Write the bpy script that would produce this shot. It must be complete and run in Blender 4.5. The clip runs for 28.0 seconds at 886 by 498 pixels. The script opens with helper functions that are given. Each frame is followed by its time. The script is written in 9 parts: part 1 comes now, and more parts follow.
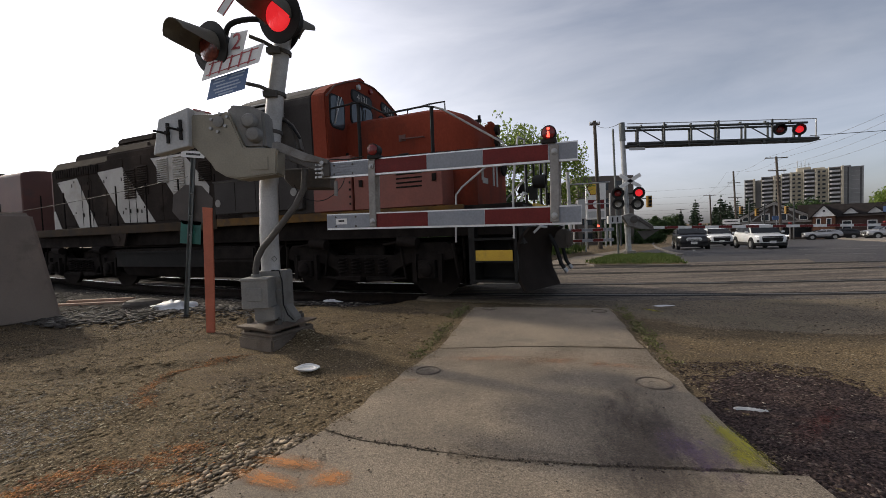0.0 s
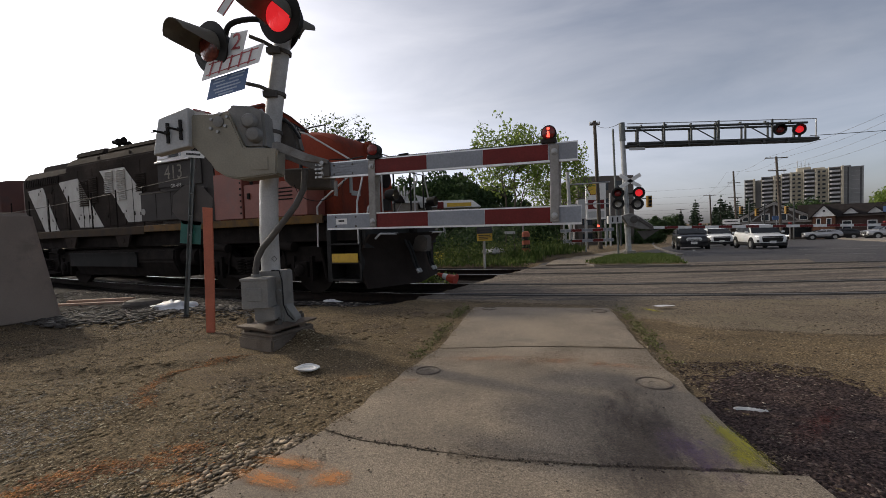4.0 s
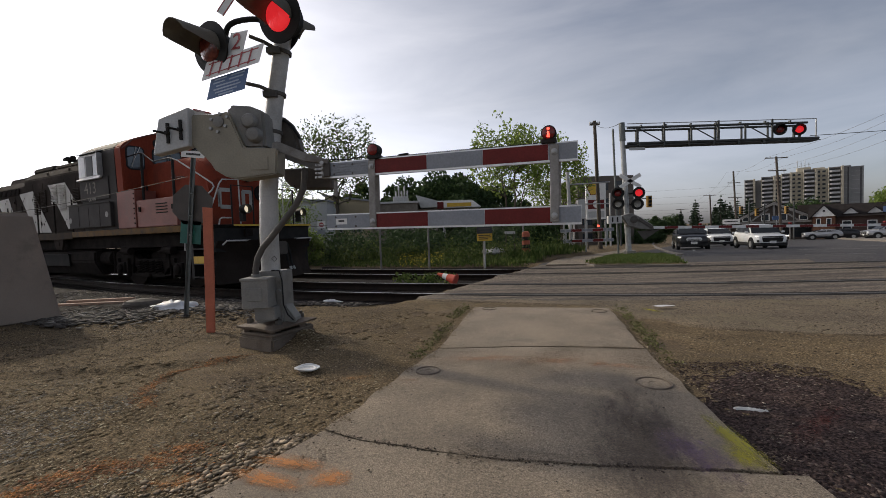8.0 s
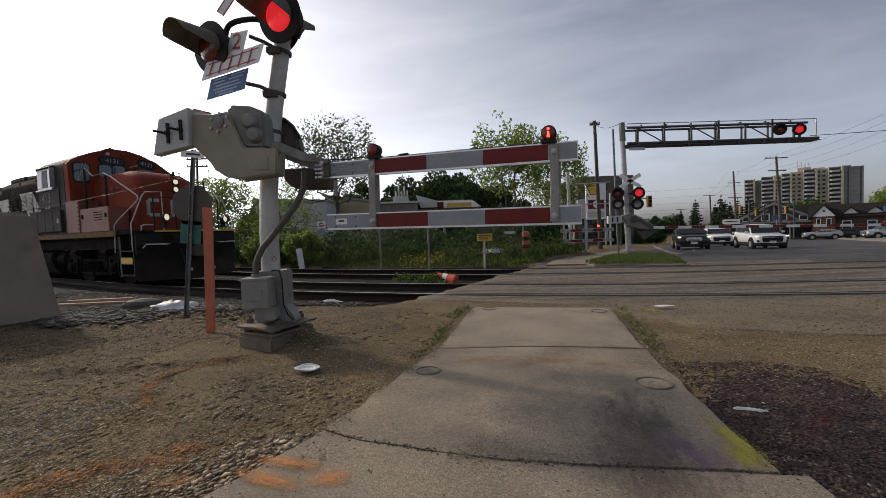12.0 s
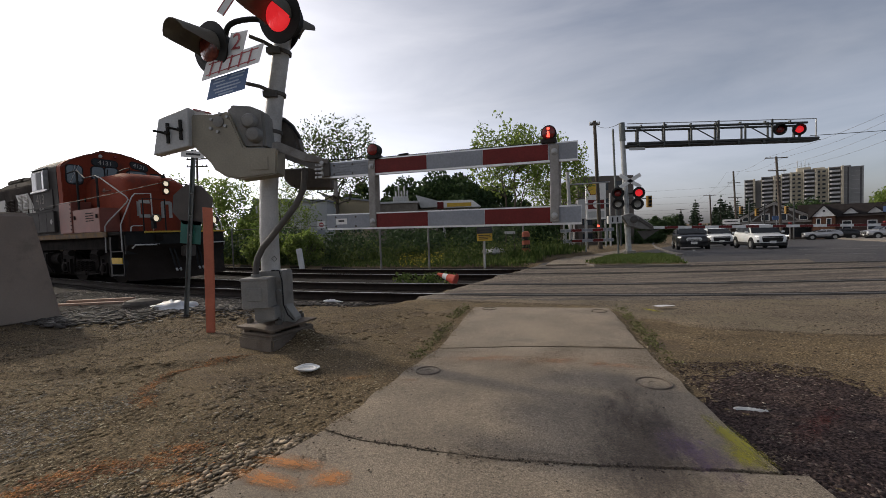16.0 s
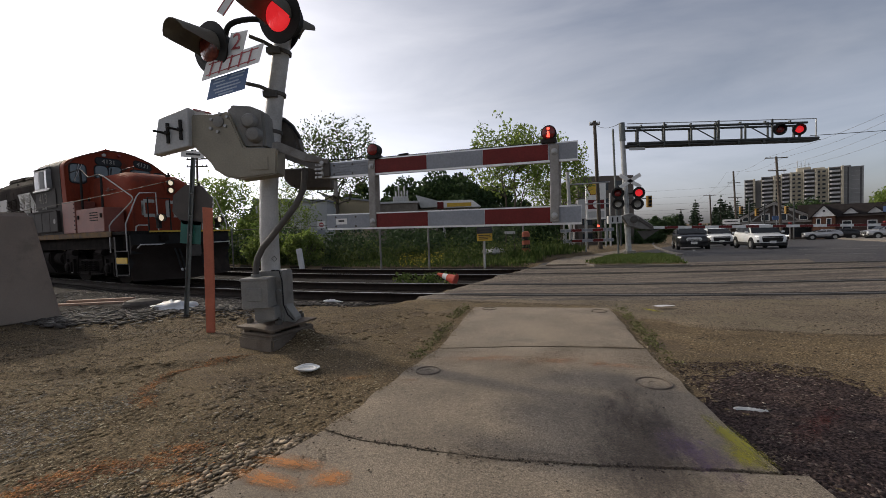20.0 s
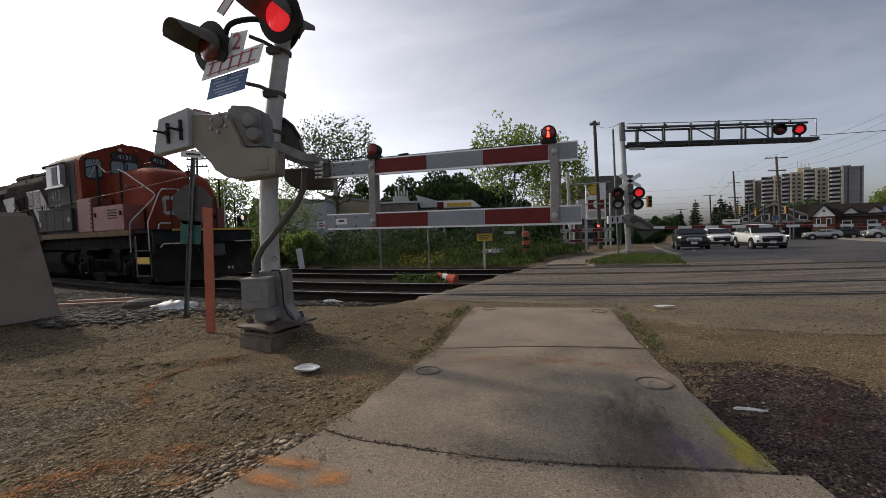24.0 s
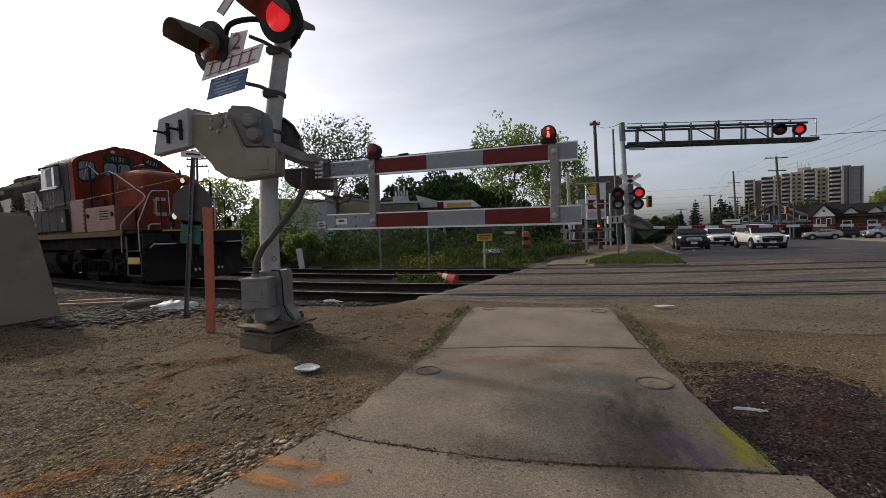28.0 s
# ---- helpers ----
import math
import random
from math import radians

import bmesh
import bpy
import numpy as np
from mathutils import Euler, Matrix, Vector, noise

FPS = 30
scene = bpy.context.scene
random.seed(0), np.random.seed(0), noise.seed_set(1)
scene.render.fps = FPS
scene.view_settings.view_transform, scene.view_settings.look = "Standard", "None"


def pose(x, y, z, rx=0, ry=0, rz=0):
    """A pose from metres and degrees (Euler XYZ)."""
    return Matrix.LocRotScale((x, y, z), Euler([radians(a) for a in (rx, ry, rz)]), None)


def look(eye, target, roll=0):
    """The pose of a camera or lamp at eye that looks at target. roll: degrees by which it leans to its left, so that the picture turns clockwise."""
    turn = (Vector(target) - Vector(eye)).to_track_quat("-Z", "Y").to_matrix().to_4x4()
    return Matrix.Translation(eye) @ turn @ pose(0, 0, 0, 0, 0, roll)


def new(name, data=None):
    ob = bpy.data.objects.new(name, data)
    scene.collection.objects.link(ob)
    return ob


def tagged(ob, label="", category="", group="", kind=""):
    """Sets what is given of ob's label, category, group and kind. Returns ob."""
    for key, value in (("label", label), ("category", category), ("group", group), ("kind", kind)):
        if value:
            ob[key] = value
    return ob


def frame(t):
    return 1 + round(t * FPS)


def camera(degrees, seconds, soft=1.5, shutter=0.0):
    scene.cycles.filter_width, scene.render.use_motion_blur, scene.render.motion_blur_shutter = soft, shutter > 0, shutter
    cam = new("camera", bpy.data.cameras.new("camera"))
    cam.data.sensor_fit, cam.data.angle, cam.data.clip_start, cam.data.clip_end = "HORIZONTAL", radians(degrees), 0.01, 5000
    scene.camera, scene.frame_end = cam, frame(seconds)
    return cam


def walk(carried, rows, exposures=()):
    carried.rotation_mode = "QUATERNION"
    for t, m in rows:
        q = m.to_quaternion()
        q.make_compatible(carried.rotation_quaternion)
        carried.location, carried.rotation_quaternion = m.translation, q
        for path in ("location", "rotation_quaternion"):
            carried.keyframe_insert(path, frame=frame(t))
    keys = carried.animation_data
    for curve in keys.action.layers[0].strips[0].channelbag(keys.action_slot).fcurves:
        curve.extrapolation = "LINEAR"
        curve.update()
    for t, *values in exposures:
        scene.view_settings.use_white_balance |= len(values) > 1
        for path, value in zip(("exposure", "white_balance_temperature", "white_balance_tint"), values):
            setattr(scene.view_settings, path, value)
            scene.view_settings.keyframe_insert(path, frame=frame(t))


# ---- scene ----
# The camera stands still on its tripod beside the pavement.
cam = camera(93.31, 28.0, soft=0.6)
EYE = (0.0, 0.0, 1.19)
STAND = look(EYE, (0.0, 10.0, 1.19 - 10.0 * math.tan(radians(2.4))), roll=-2.0)
walk(cam, [(0.0, STAND), (28.0, STAND)], exposures=((0.0, -0.16), (3.0, -0.28), (8.0, -0.36), (15.0, -0.36), (23.0, -0.38), (28.0, -0.44)))

# ---- world and sun ----
SUN_FROM = Vector((-0.81, 0.57, 0.57)).normalized()


def make_world():
    w = bpy.data.worlds.new("sky")
    scene.world = w
    w.use_nodes = True
    nt = w.node_tree
    nt.nodes.clear()
    out = nt.nodes.new("ShaderNodeOutputWorld")
    bg = nt.nodes.new("ShaderNodeBackground")
    bg.inputs["Strength"].default_value = 0.13
    sky = nt.nodes.new("ShaderNodeTexSky")
    sky.sky_type = "NISHITA"
    sky.sun_disc = False
    sky.sun_elevation = math.asin(SUN_FROM.z)
    sky.sun_rotation = math.atan2(SUN_FROM.x, SUN_FROM.y)
    sky.air_density, sky.dust_density, sky.ozone_density = 1.0, 2.2, 1.3
    tc = nt.nodes.new("ShaderNodeTexCoord")
    mp = nt.nodes.new("ShaderNodeMapping")
    mp.inputs["Scale"].default_value = (0.9, 1.5, 4.2)
    mp.inputs["Rotation"].default_value = (0.25, 0.2, 0.5)
    mp.inputs["Location"].default_value = (0.2, 1.4, 0.6)
    n1 = nt.nodes.new("ShaderNodeTexNoise")
    n1.inputs["Scale"].default_value = 1.7
    n1.inputs["Detail"].default_value = 7.0
    n1.inputs["Roughness"].default_value = 0.55
    n1.inputs["Distortion"].default_value = 0.35
    ramp = nt.nodes.new("ShaderNodeValToRGB")
    ramp.color_ramp.elements[0].position = 0.36
    ramp.color_ramp.elements[0].color = (0.36, 0.36, 0.36, 1)
    ramp.color_ramp.elements[1].position = 0.68
    ramp.color_ramp.elements[1].color = (0.90, 0.90, 0.90, 1)
    # thin high cloud: the sky's own brightness with its colour washed out
    hsv = nt.nodes.new("ShaderNodeHueSaturation")
    hsv.inputs["Saturation"].default_value = 0.22
    hsv.inputs["Value"].default_value = 1.6
    mix = nt.nodes.new("ShaderNodeMix")
    mix.data_type = "RGBA"
    L = nt.links.new
    L(tc.outputs["Generated"], mp.inputs["Vector"])
    L(mp.outputs["Vector"], n1.inputs["Vector"])
    L(n1.outputs["Fac"], ramp.inputs["Fac"])
    L(sky.outputs["Color"], hsv.inputs["Color"])
    # haze takes most of the blue out of the clear parts as well
    pale = nt.nodes.new("ShaderNodeHueSaturation")
    pale.inputs["Saturation"].default_value = 0.62
    L(sky.outputs["Color"], pale.inputs["Color"])
    # the veil of cloud thins out away from the sun
    away = nt.nodes.new("ShaderNodeVectorMath")
    away.operation = "DOT_PRODUCT"
    away.inputs[1].default_value = (-0.98, 0.10, 0.0)
    L(tc.outputs["Generated"], away.inputs[0])
    thick = nt.nodes.new("ShaderNodeMath")
    thick.operation, thick.use_clamp = "MULTIPLY_ADD", True
    thick.inputs[1].default_value = 0.92
    L(away.outputs["Value"], thick.inputs[0])
    L(ramp.outputs["Color"], thick.inputs[2])
    L(thick.outputs[0], mix.inputs[0])
    L(pale.outputs["Color"], mix.inputs[6])
    L(hsv.outputs["Color"], mix.inputs[7])
    tint = nt.nodes.new("ShaderNodeMix")
    tint.data_type, tint.blend_type = "RGBA", "MULTIPLY"
    tint.inputs[0].default_value = 1.0
    tint.inputs[7].default_value = (1.0, 0.985, 1.03, 1)
    # pale haze low over the horizon
    up = nt.nodes.new("ShaderNodeSeparateXYZ")
    L(tc.outputs["Generated"], up.inputs["Vector"])
    low = nt.nodes.new("ShaderNodeMapRange")
    low.inputs["From Min"].default_value, low.inputs["From Max"].default_value = 0.0, 0.28
    low.inputs["To Min"].default_value, low.inputs["To Max"].default_value = 1.0, 0.0
    L(up.outputs["Z"], low.inputs["Value"])
    haze = nt.nodes.new("ShaderNodeMix")
    haze.data_type, haze.blend_type = "RGBA", "MULTIPLY"
    haze.inputs[7].default_value = (1.20, 1.23, 1.34, 1)
    L(low.outputs["Result"], haze.inputs[0])
    L(mix.outputs[2], haze.inputs[6])
    L(haze.outputs[2], tint.inputs[6])
    L(tint.outputs[2], bg.inputs["Color"])
    L(bg.outputs["Background"], out.inputs["Surface"])


make_world()
sun_data = bpy.data.lights.new("sun", "SUN")
sun_data.energy, sun_data.angle, sun_data.color = 2.8, radians(3.0), (1.0, 0.87, 0.66)
sun = new("sun", sun_data)
sun.matrix_world = look(SUN_FROM * 50, (0, 0, 0))


# ---- materials ----
def rgb(c):
    return (c[0], c[1], c[2], 1.0)


def mat(name, c1, c2=None, scale=6.0, rough=0.7, metal=0.0, bump=0.15, fine=60.0, dirt=None, dirt_amount=0.0,
        dirt_scale=1.2, spread=0.0, emit=None, emit_power=0.0, stretch=(1, 1, 1), coat=0.0, bump_far=0.01, grain=0.14, spec=0.5, speck=0.0, speck_scale=120.0):
    """A painted, mineral or metal surface: two tones at one scale, grain at a finer one, dirt patches over both."""
    m = bpy.data.materials.new(name)
    m.use_nodes = True
    nt = m.node_tree
    N, L = nt.nodes.new, nt.links.new
    b = nt.nodes["Principled BSDF"]
    b.inputs["Roughness"].default_value = rough
    b.inputs["Metallic"].default_value = metal
    b.inputs["Specular IOR Level"].default_value = spec
    if coat:
        b.inputs["Coat Weight"].default_value = coat
        b.inputs["Coat Roughness"].default_value = 0.08
    if c2 is None:
        c2 = tuple(v * 0.78 for v in c1)
    tc = N("ShaderNodeTexCoord")
    mp = N("ShaderNodeMapping")
    mp.inputs["Scale"].default_value = stretch
    L(tc.outputs["Object"], mp.inputs["Vector"])
    big = N("ShaderNodeTexNoise")
    big.inputs["Scale"].default_value = scale
    big.inputs["Detail"].default_value = 5.0
    small = N("ShaderNodeTexNoise")
    small.inputs["Scale"].default_value = fine
    small.inputs["Detail"].default_value = 3.0
    L(mp.outputs["Vector"], big.inputs["Vector"])
    L(mp.outputs["Vector"], small.inputs["Vector"])
    rp = N("ShaderNodeValToRGB")
    rp.color_ramp.elements[0].position, rp.color_ramp.elements[1].position = 0.36, 0.64
    L(big.outputs["Fac"], rp.inputs["Fac"])
    mx = N("ShaderNodeMix")
    mx.data_type = "RGBA"
    mx.inputs[6].default_value, mx.inputs[7].default_value = rgb(c1), rgb(c2)
    L(rp.outputs["Color"], mx.inputs[0])
    g = N("ShaderNodeMix")
    g.data_type, g.blend_type = "RGBA", "OVERLAY"
    g.inputs[0].default_value = grain
    L(mx.outputs[2], g.inputs[6])
    gr = N("ShaderNodeValToRGB")
    gr.color_ramp.elements[0].position, gr.color_ramp.elements[1].position = (0.34, 0.66) if grain > 0.3 else (0.2, 0.8)
    L(small.outputs["Fac"], gr.inputs["Fac"])
    L(gr.outputs["Color"], g.inputs[7])
    col = g.outputs[2]
    if speck:
        # single stones and pits, each cell with a tone of its own
        vo = N("ShaderNodeTexVoronoi")
        vo.inputs["Scale"].default_value = speck_scale
        L(tc.outputs["Object"], vo.inputs["Vector"])
        sx = N("ShaderNodeSeparateColor")
        L(vo.outputs["Color"], sx.inputs["Color"])
        sr = N("ShaderNodeMapRange")
        sr.inputs["To Min"].default_value, sr.inputs["To Max"].default_value = 1 - speck, 1 + speck
        L(sx.outputs["Red"], sr.inputs["Value"])
        sh = N("ShaderNodeHueSaturation")
        L(sr.outputs["Result"], sh.inputs["Value"])
        L(col, sh.inputs["Color"])
        col = sh.outputs["Color"]
    if dirt:
        d = N("ShaderNodeTexNoise")
        d.inputs["Scale"].default_value = dirt_scale
        d.inputs["Detail"].default_value = 8.0
        d.inputs["Roughness"].default_value = 0.68
        L(mp.outputs["Vector"], d.inputs["Vector"])
        dr = N("ShaderNodeValToRGB")
        dr.color_ramp.elements[0].position = 0.62 - 0.3 * dirt_amount
        dr.color_ramp.elements[1].position = 0.80 - 0.3 * dirt_amount
        L(d.outputs["Fac"], dr.inputs["Fac"])
        dm = N("ShaderNodeMix")
        dm.data_type = "RGBA"
        dm.inputs[7].default_value = rgb(dirt)
        L(dr.outputs["Color"], dm.inputs[0])
        L(col, dm.inputs[6])
        col = dm.outputs[2]
    if spread:
        oi = N("ShaderNodeObjectInfo")
        hv = N("ShaderNodeHueSaturation")
        ma = N("ShaderNodeMapRange")
        ma.inputs["To Min"].default_value, ma.inputs["To Max"].default_value = 1 - spread, 1 + spread
        L(oi.outputs["Random"], ma.inputs["Value"])
        L(ma.outputs["Result"], hv.inputs["Value"])
        L(col, hv.inputs["Color"])
        col = hv.outputs["Color"]
    L(col, b.inputs["Base Color"])
    if bump:
        bp = N("ShaderNodeBump")
        bp.inputs["Strength"].default_value = bump
        bp.inputs["Distance"].default_value = bump_far
        L(small.outputs["Fac"], bp.inputs["Height"])
        L(bp.outputs["Normal"], b.inputs["Normal"])
    if emit:
        b.inputs["Emission Color"].default_value = rgb(emit)
        b.inputs["Emission Strength"].default_value = emit_power
    return m


def islands(name, c1, c2, rough=0.7, c3=None, thin=0.0):
    """Loose pieces joined in one mesh, each with a tone of its own."""
    m = bpy.data.materials.new(name)
    m.use_nodes = True
    nt = m.node_tree
    N, L = nt.nodes.new, nt.links.new
    b = nt.nodes["Principled BSDF"]
    b.inputs["Roughness"].default_value = rough
    b.inputs["Specular IOR Level"].default_value = 0.15
    ge = N("ShaderNodeNewGeometry")
    rp = N("ShaderNodeValToRGB")
    rp.color_ramp.elements[0].color, rp.color_ramp.elements[1].color = rgb(c1), rgb(c2)
    if c3:
        e = rp.color_ramp.elements.new(0.72)
        e.color = rgb(c3)
    L(ge.outputs["Random Per Island"], rp.inputs["Fac"])
    L(rp.outputs["Color"], b.inputs["Base Color"])
    if thin:
        tr = N("ShaderNodeBsdfTranslucent")
        ms = N("ShaderNodeMixShader")
        ms.inputs[0].default_value = thin
        L(rp.outputs["Color"], tr.inputs["Color"])
        out = nt.nodes["Material Output"]
        L(b.outputs["BSDF"], ms.inputs[1])
        L(tr.outputs["BSDF"], ms.inputs[2])
        L(ms.outputs["Shader"], out.inputs["Surface"])
    return m


M_dirt = mat("gravelly_dirt", (0.144, 0.106, 0.060), (0.102, 0.076, 0.044), 1.3, 0.95, spec=0.15, bump=0.6, fine=60, dirt=(0.082, 0.062, 0.046), dirt_amount=0.36, dirt_scale=0.75, bump_far=0.014, grain=0.55, speck=0.45, speck_scale=110)
M_asphalt = mat("worn_asphalt", (0.153, 0.120, 0.081), (0.110, 0.088, 0.061), 1.1, 0.9, spec=0.2, bump=0.7, fine=75, dirt=(0.168, 0.138, 0.087), dirt_amount=0.3, dirt_scale=0.9, bump_far=0.014, grain=0.6, speck=0.34, speck_scale=75)
M_farroad = mat("grey_asphalt", (0.070, 0.064, 0.064), (0.050, 0.047, 0.049), 0.35, 0.88, spec=0.25, bump=0.4, fine=30, dirt=(0.042, 0.040, 0.042), dirt_amount=0.32, dirt_scale=0.3, bump_far=0.012, grain=0.5, stretch=(1, 0.45, 1), speck=0.2, speck_scale=12)
M_crossing = mat("dusty_crossing_paving", (0.165, 0.136, 0.108), (0.088, 0.073, 0.060), 2.2, 0.9, spec=0.2, bump=0.6, fine=60, dirt=(0.045, 0.039, 0.034), dirt_amount=0.36, dirt_scale=1.8, bump_far=0.014, grain=0.6, stretch=(0.14, 1.6, 1), speck=0.3, speck_scale=40)
M_darkrail = mat("dark_rail_head", (0.10, 0.09, 0.08), (0.07, 0.062, 0.055), 9, 0.55, metal=0.3, bump=0.03)
M_patch = mat("dark_tarry_gravel", (0.040, 0.027, 0.025), (0.060, 0.042, 0.037), 5.0, 0.9, spec=0.1, bump=1.0, fine=55, bump_far=0.03, grain=0.6, speck=0.7, speck_scale=85)
M_slab = mat("pavement_concrete", (0.2403, 0.1928, 0.1396), (0.1767, 0.1425, 0.1045), 1.6, 0.9, bump=0.8, fine=150, dirt=(0.1263, 0.1026, 0.0798), dirt_amount=0.26, dirt_scale=1.3, spread=0.06, bump_far=0.006, grain=0.42, speck=0.20, speck_scale=95)
M_concrete = mat("grey_concrete", (0.20, 0.175, 0.145), (0.155, 0.135, 0.112), 2.0, 0.9, bump=0.4, fine=190, dirt=(0.09, 0.078, 0.065), dirt_amount=0.25, grain=0.3)
M_foot = mat("stained_foundation", (0.17, 0.135, 0.10), (0.12, 0.095, 0.072), 3.0, 0.9, bump=0.4, fine=120, dirt=(0.10, 0.072, 0.05), dirt_amount=0.3, dirt_scale=3, grain=0.3)
M_rustplate = mat("rusty_cast_plate", (0.14, 0.108, 0.08), (0.095, 0.072, 0.054), 6.0, 0.75, bump=0.3, dirt=(0.08, 0.05, 0.035), dirt_amount=0.3, dirt_scale=5)
M_block = mat("old_block_concrete", (0.285, 0.228, 0.185), (0.235, 0.190, 0.156), 1.4, 0.9, bump=0.2, fine=90, dirt=(0.17, 0.138, 0.112), dirt_amount=0.28, dirt_scale=1.8, grain=0.14, spec=0.2)
M_ballast = islands("ballast_stone", (0.022, 0.020, 0.020), (0.20, 0.18, 0.16), 0.85, (0.060, 0.053, 0.048))
M_pebble = islands("pebble", (0.076, 0.057, 0.034), (0.500, 0.432, 0.297), 0.9, (0.231, 0.171, 0.100))
M_bed = mat("oily_track_bed", (0.012, 0.010, 0.009), (0.021, 0.017, 0.015), 4, 0.9, spec=0.1, bump=0.9, fine=28, bump_far=0.04, grain=0.55)
M_rail = mat("rail_side_rust", (0.026, 0.018, 0.013), (0.016, 0.012, 0.010), 9, 0.8, metal=0.1, spec=0.15)
M_railtop = mat("polished_rail_head", (0.4, 0.384, 0.368), (0.304, 0.296, 0.28), 9, 0.36, metal=1.0, bump=0.03)
M_tie = mat("creosoted_tie", (0.013, 0.011, 0.009), (0.024, 0.019, 0.016), 3, 0.9, stretch=(1, 9, 1), spread=0.2, spec=0.1)
M_galv = mat("galvanised_steel", (0.40, 0.40, 0.39), (0.32, 0.32, 0.31), 7, 0.45, metal=0.55, bump=0.06, dirt=(0.25, 0.23, 0.2), dirt_amount=0.1)
M_mastpaint = mat("chalky_aluminium_paint", (0.4644, 0.4472, 0.4214), (0.3526, 0.344, 0.3225), 5, 0.55, metal=0.2, bump=0.08, dirt=(0.258, 0.2322, 0.1978), dirt_amount=0.15, dirt_scale=3)
M_beige = mat("weathered_beige_casing", (0.29, 0.26, 0.195), (0.235, 0.21, 0.16), 3, 0.6, bump=0.08, dirt=(0.22, 0.20, 0.16), dirt_amount=0.2, dirt_scale=2.2)
M_greybox = mat("grey_cast_casing", (0.215, 0.205, 0.185), (0.165, 0.158, 0.145), 5, 0.6, bump=0.15, dirt=(0.10, 0.09, 0.078), dirt_amount=0.25)
M_lightgrey = mat("light_grey_panel", (0.46, 0.46, 0.45), (0.40, 0.40, 0.39), 3, 0.5, bump=0.05)
M_black = mat("black_enamel", (0.014, 0.0135, 0.013), (0.022, 0.021, 0.019), 5, 0.6, bump=0.05, spec=0.15)
M_dullsteel = mat("dull_weathered_steel", (0.21, 0.20, 0.185), (0.16, 0.152, 0.14), 6, 0.6, metal=0.3, dirt=(0.11, 0.09, 0.07), dirt_amount=0.3, dirt_scale=4)
M_dullbrown = mat("dull_brown_casting", (0.085, 0.070, 0.056), (0.062, 0.052, 0.043), 5, 0.75, dirt=(0.11, 0.095, 0.078), dirt_amount=0.25, dirt_scale=3)
M_rubber = mat("black_rubber", (0.02, 0.02, 0.02), (0.03, 0.03, 0.03), 8, 0.9, spec=0.12)
M_conduit = mat("grey_conduit", (0.085, 0.075, 0.063), (0.06, 0.053, 0.046), 8, 0.7)
M_hanger = mat("weathered_hanger_plate", (0.27, 0.255, 0.235), (0.21, 0.20, 0.185), 6, 0.55, metal=0.3, dirt=(0.15, 0.13, 0.11), dirt_amount=0.25, dirt_scale=4)
M_armgrey = mat("reflective_white_sheeting", (0.2558, 0.2697, 0.293), (0.2232, 0.2372, 0.2604), 5, 0.5, spec=0.25, bump=0.03, dirt=(0.279, 0.279, 0.2697), dirt_amount=0.08)
M_armred = mat("reflective_red_sheeting", (0.1452, 0.01992, 0.01743), (0.1162, 0.0166, 0.01494), 6, 0.5, spec=0.2, bump=0.03, dirt=(0.0996, 0.0249, 0.02241), dirt_amount=0.10)
M_alu = mat("aluminium_edge", (0.66, 0.66, 0.65), (0.55, 0.55, 0.54), 8, 0.35, metal=0.7, bump=0.03)
# black hood raised to beige: dust, plus sunlight put into the colour
M_hood = mat("dusty_sunlit_hood", (0.15, 0.134, 0.102), (0.10, 0.090, 0.070), 4, 0.7, dirt=(0.16, 0.145, 0.11), dirt_amount=0.3, dirt_scale=3)
M_redlit = mat("red_lens_lit", (0.75, 0.03, 0.03), (0.6, 0.02, 0.02), 30, 0.3, emit=(1.0, 0.03, 0.04), emit_power=0.72, bump=0.5)
M_redhot = mat("led_cluster_lit", (0.8, 0.1, 0.08), (0.8, 0.08, 0.05), 30, 0.3, emit=(1.0, 0.07, 0.04), emit_power=4.0)
M_reddim = mat("red_lens_unlit", (0.20, 0.018, 0.016), (0.13, 0.012, 0.012), 30, 0.25, bump=0.1)
M_redhalf = mat("red_lens_in_sun", (0.20, 0.045, 0.030), (0.10, 0.022, 0.018), 22, 0.22, bump=0.15)
M_white = mat("white_sign_sheet", (0.74, 0.73, 0.70), (0.66, 0.65, 0.62), 4, 0.5, bump=0.03, dirt=(0.45, 0.43, 0.40), dirt_amount=0.1)
M_blue = mat("blue_sign_sheet", (0.075, 0.13, 0.26), (0.06, 0.11, 0.22), 4, 0.5, bump=0.03)
M_signred = mat("red_sign_ink", (0.38, 0.06, 0.06), None, 6, 0.5, bump=0)
M_bluebar = mat("pale_blue_ink", (0.35, 0.42, 0.52), None, 6, 0.5, bump=0)
M_signblack = mat("black_sign_ink", (0.03, 0.03, 0.03), None, 6, 0.5, bump=0)
M_orange = mat("faded_orange_paint", (0.46, 0.13, 0.07), (0.38, 0.11, 0.06), 4, 0.7, bump=0.2, dirt=(0.22, 0.12, 0.09), dirt_amount=0.15)
M_greenpost = mat("dull_steel_post", (0.17, 0.18, 0.17), (0.12, 0.13, 0.125), 6, 0.5, metal=0.4)
M_truss = mat("dark_weathered_truss_steel", (0.060, 0.064, 0.060), (0.042, 0.045, 0.043), 4, 0.6, metal=0.2, dirt=(0.09, 0.08, 0.07), dirt_amount=0.2)
M_greensign = mat("green_sign_sheet", (0.02, 0.13, 0.10), (0.018, 0.10, 0.08), 6, 0.5)
M_signback = mat("bare_sign_back", (0.080, 0.068, 0.058), (0.060, 0.051, 0.045), 5, 0.6, metal=0.1)
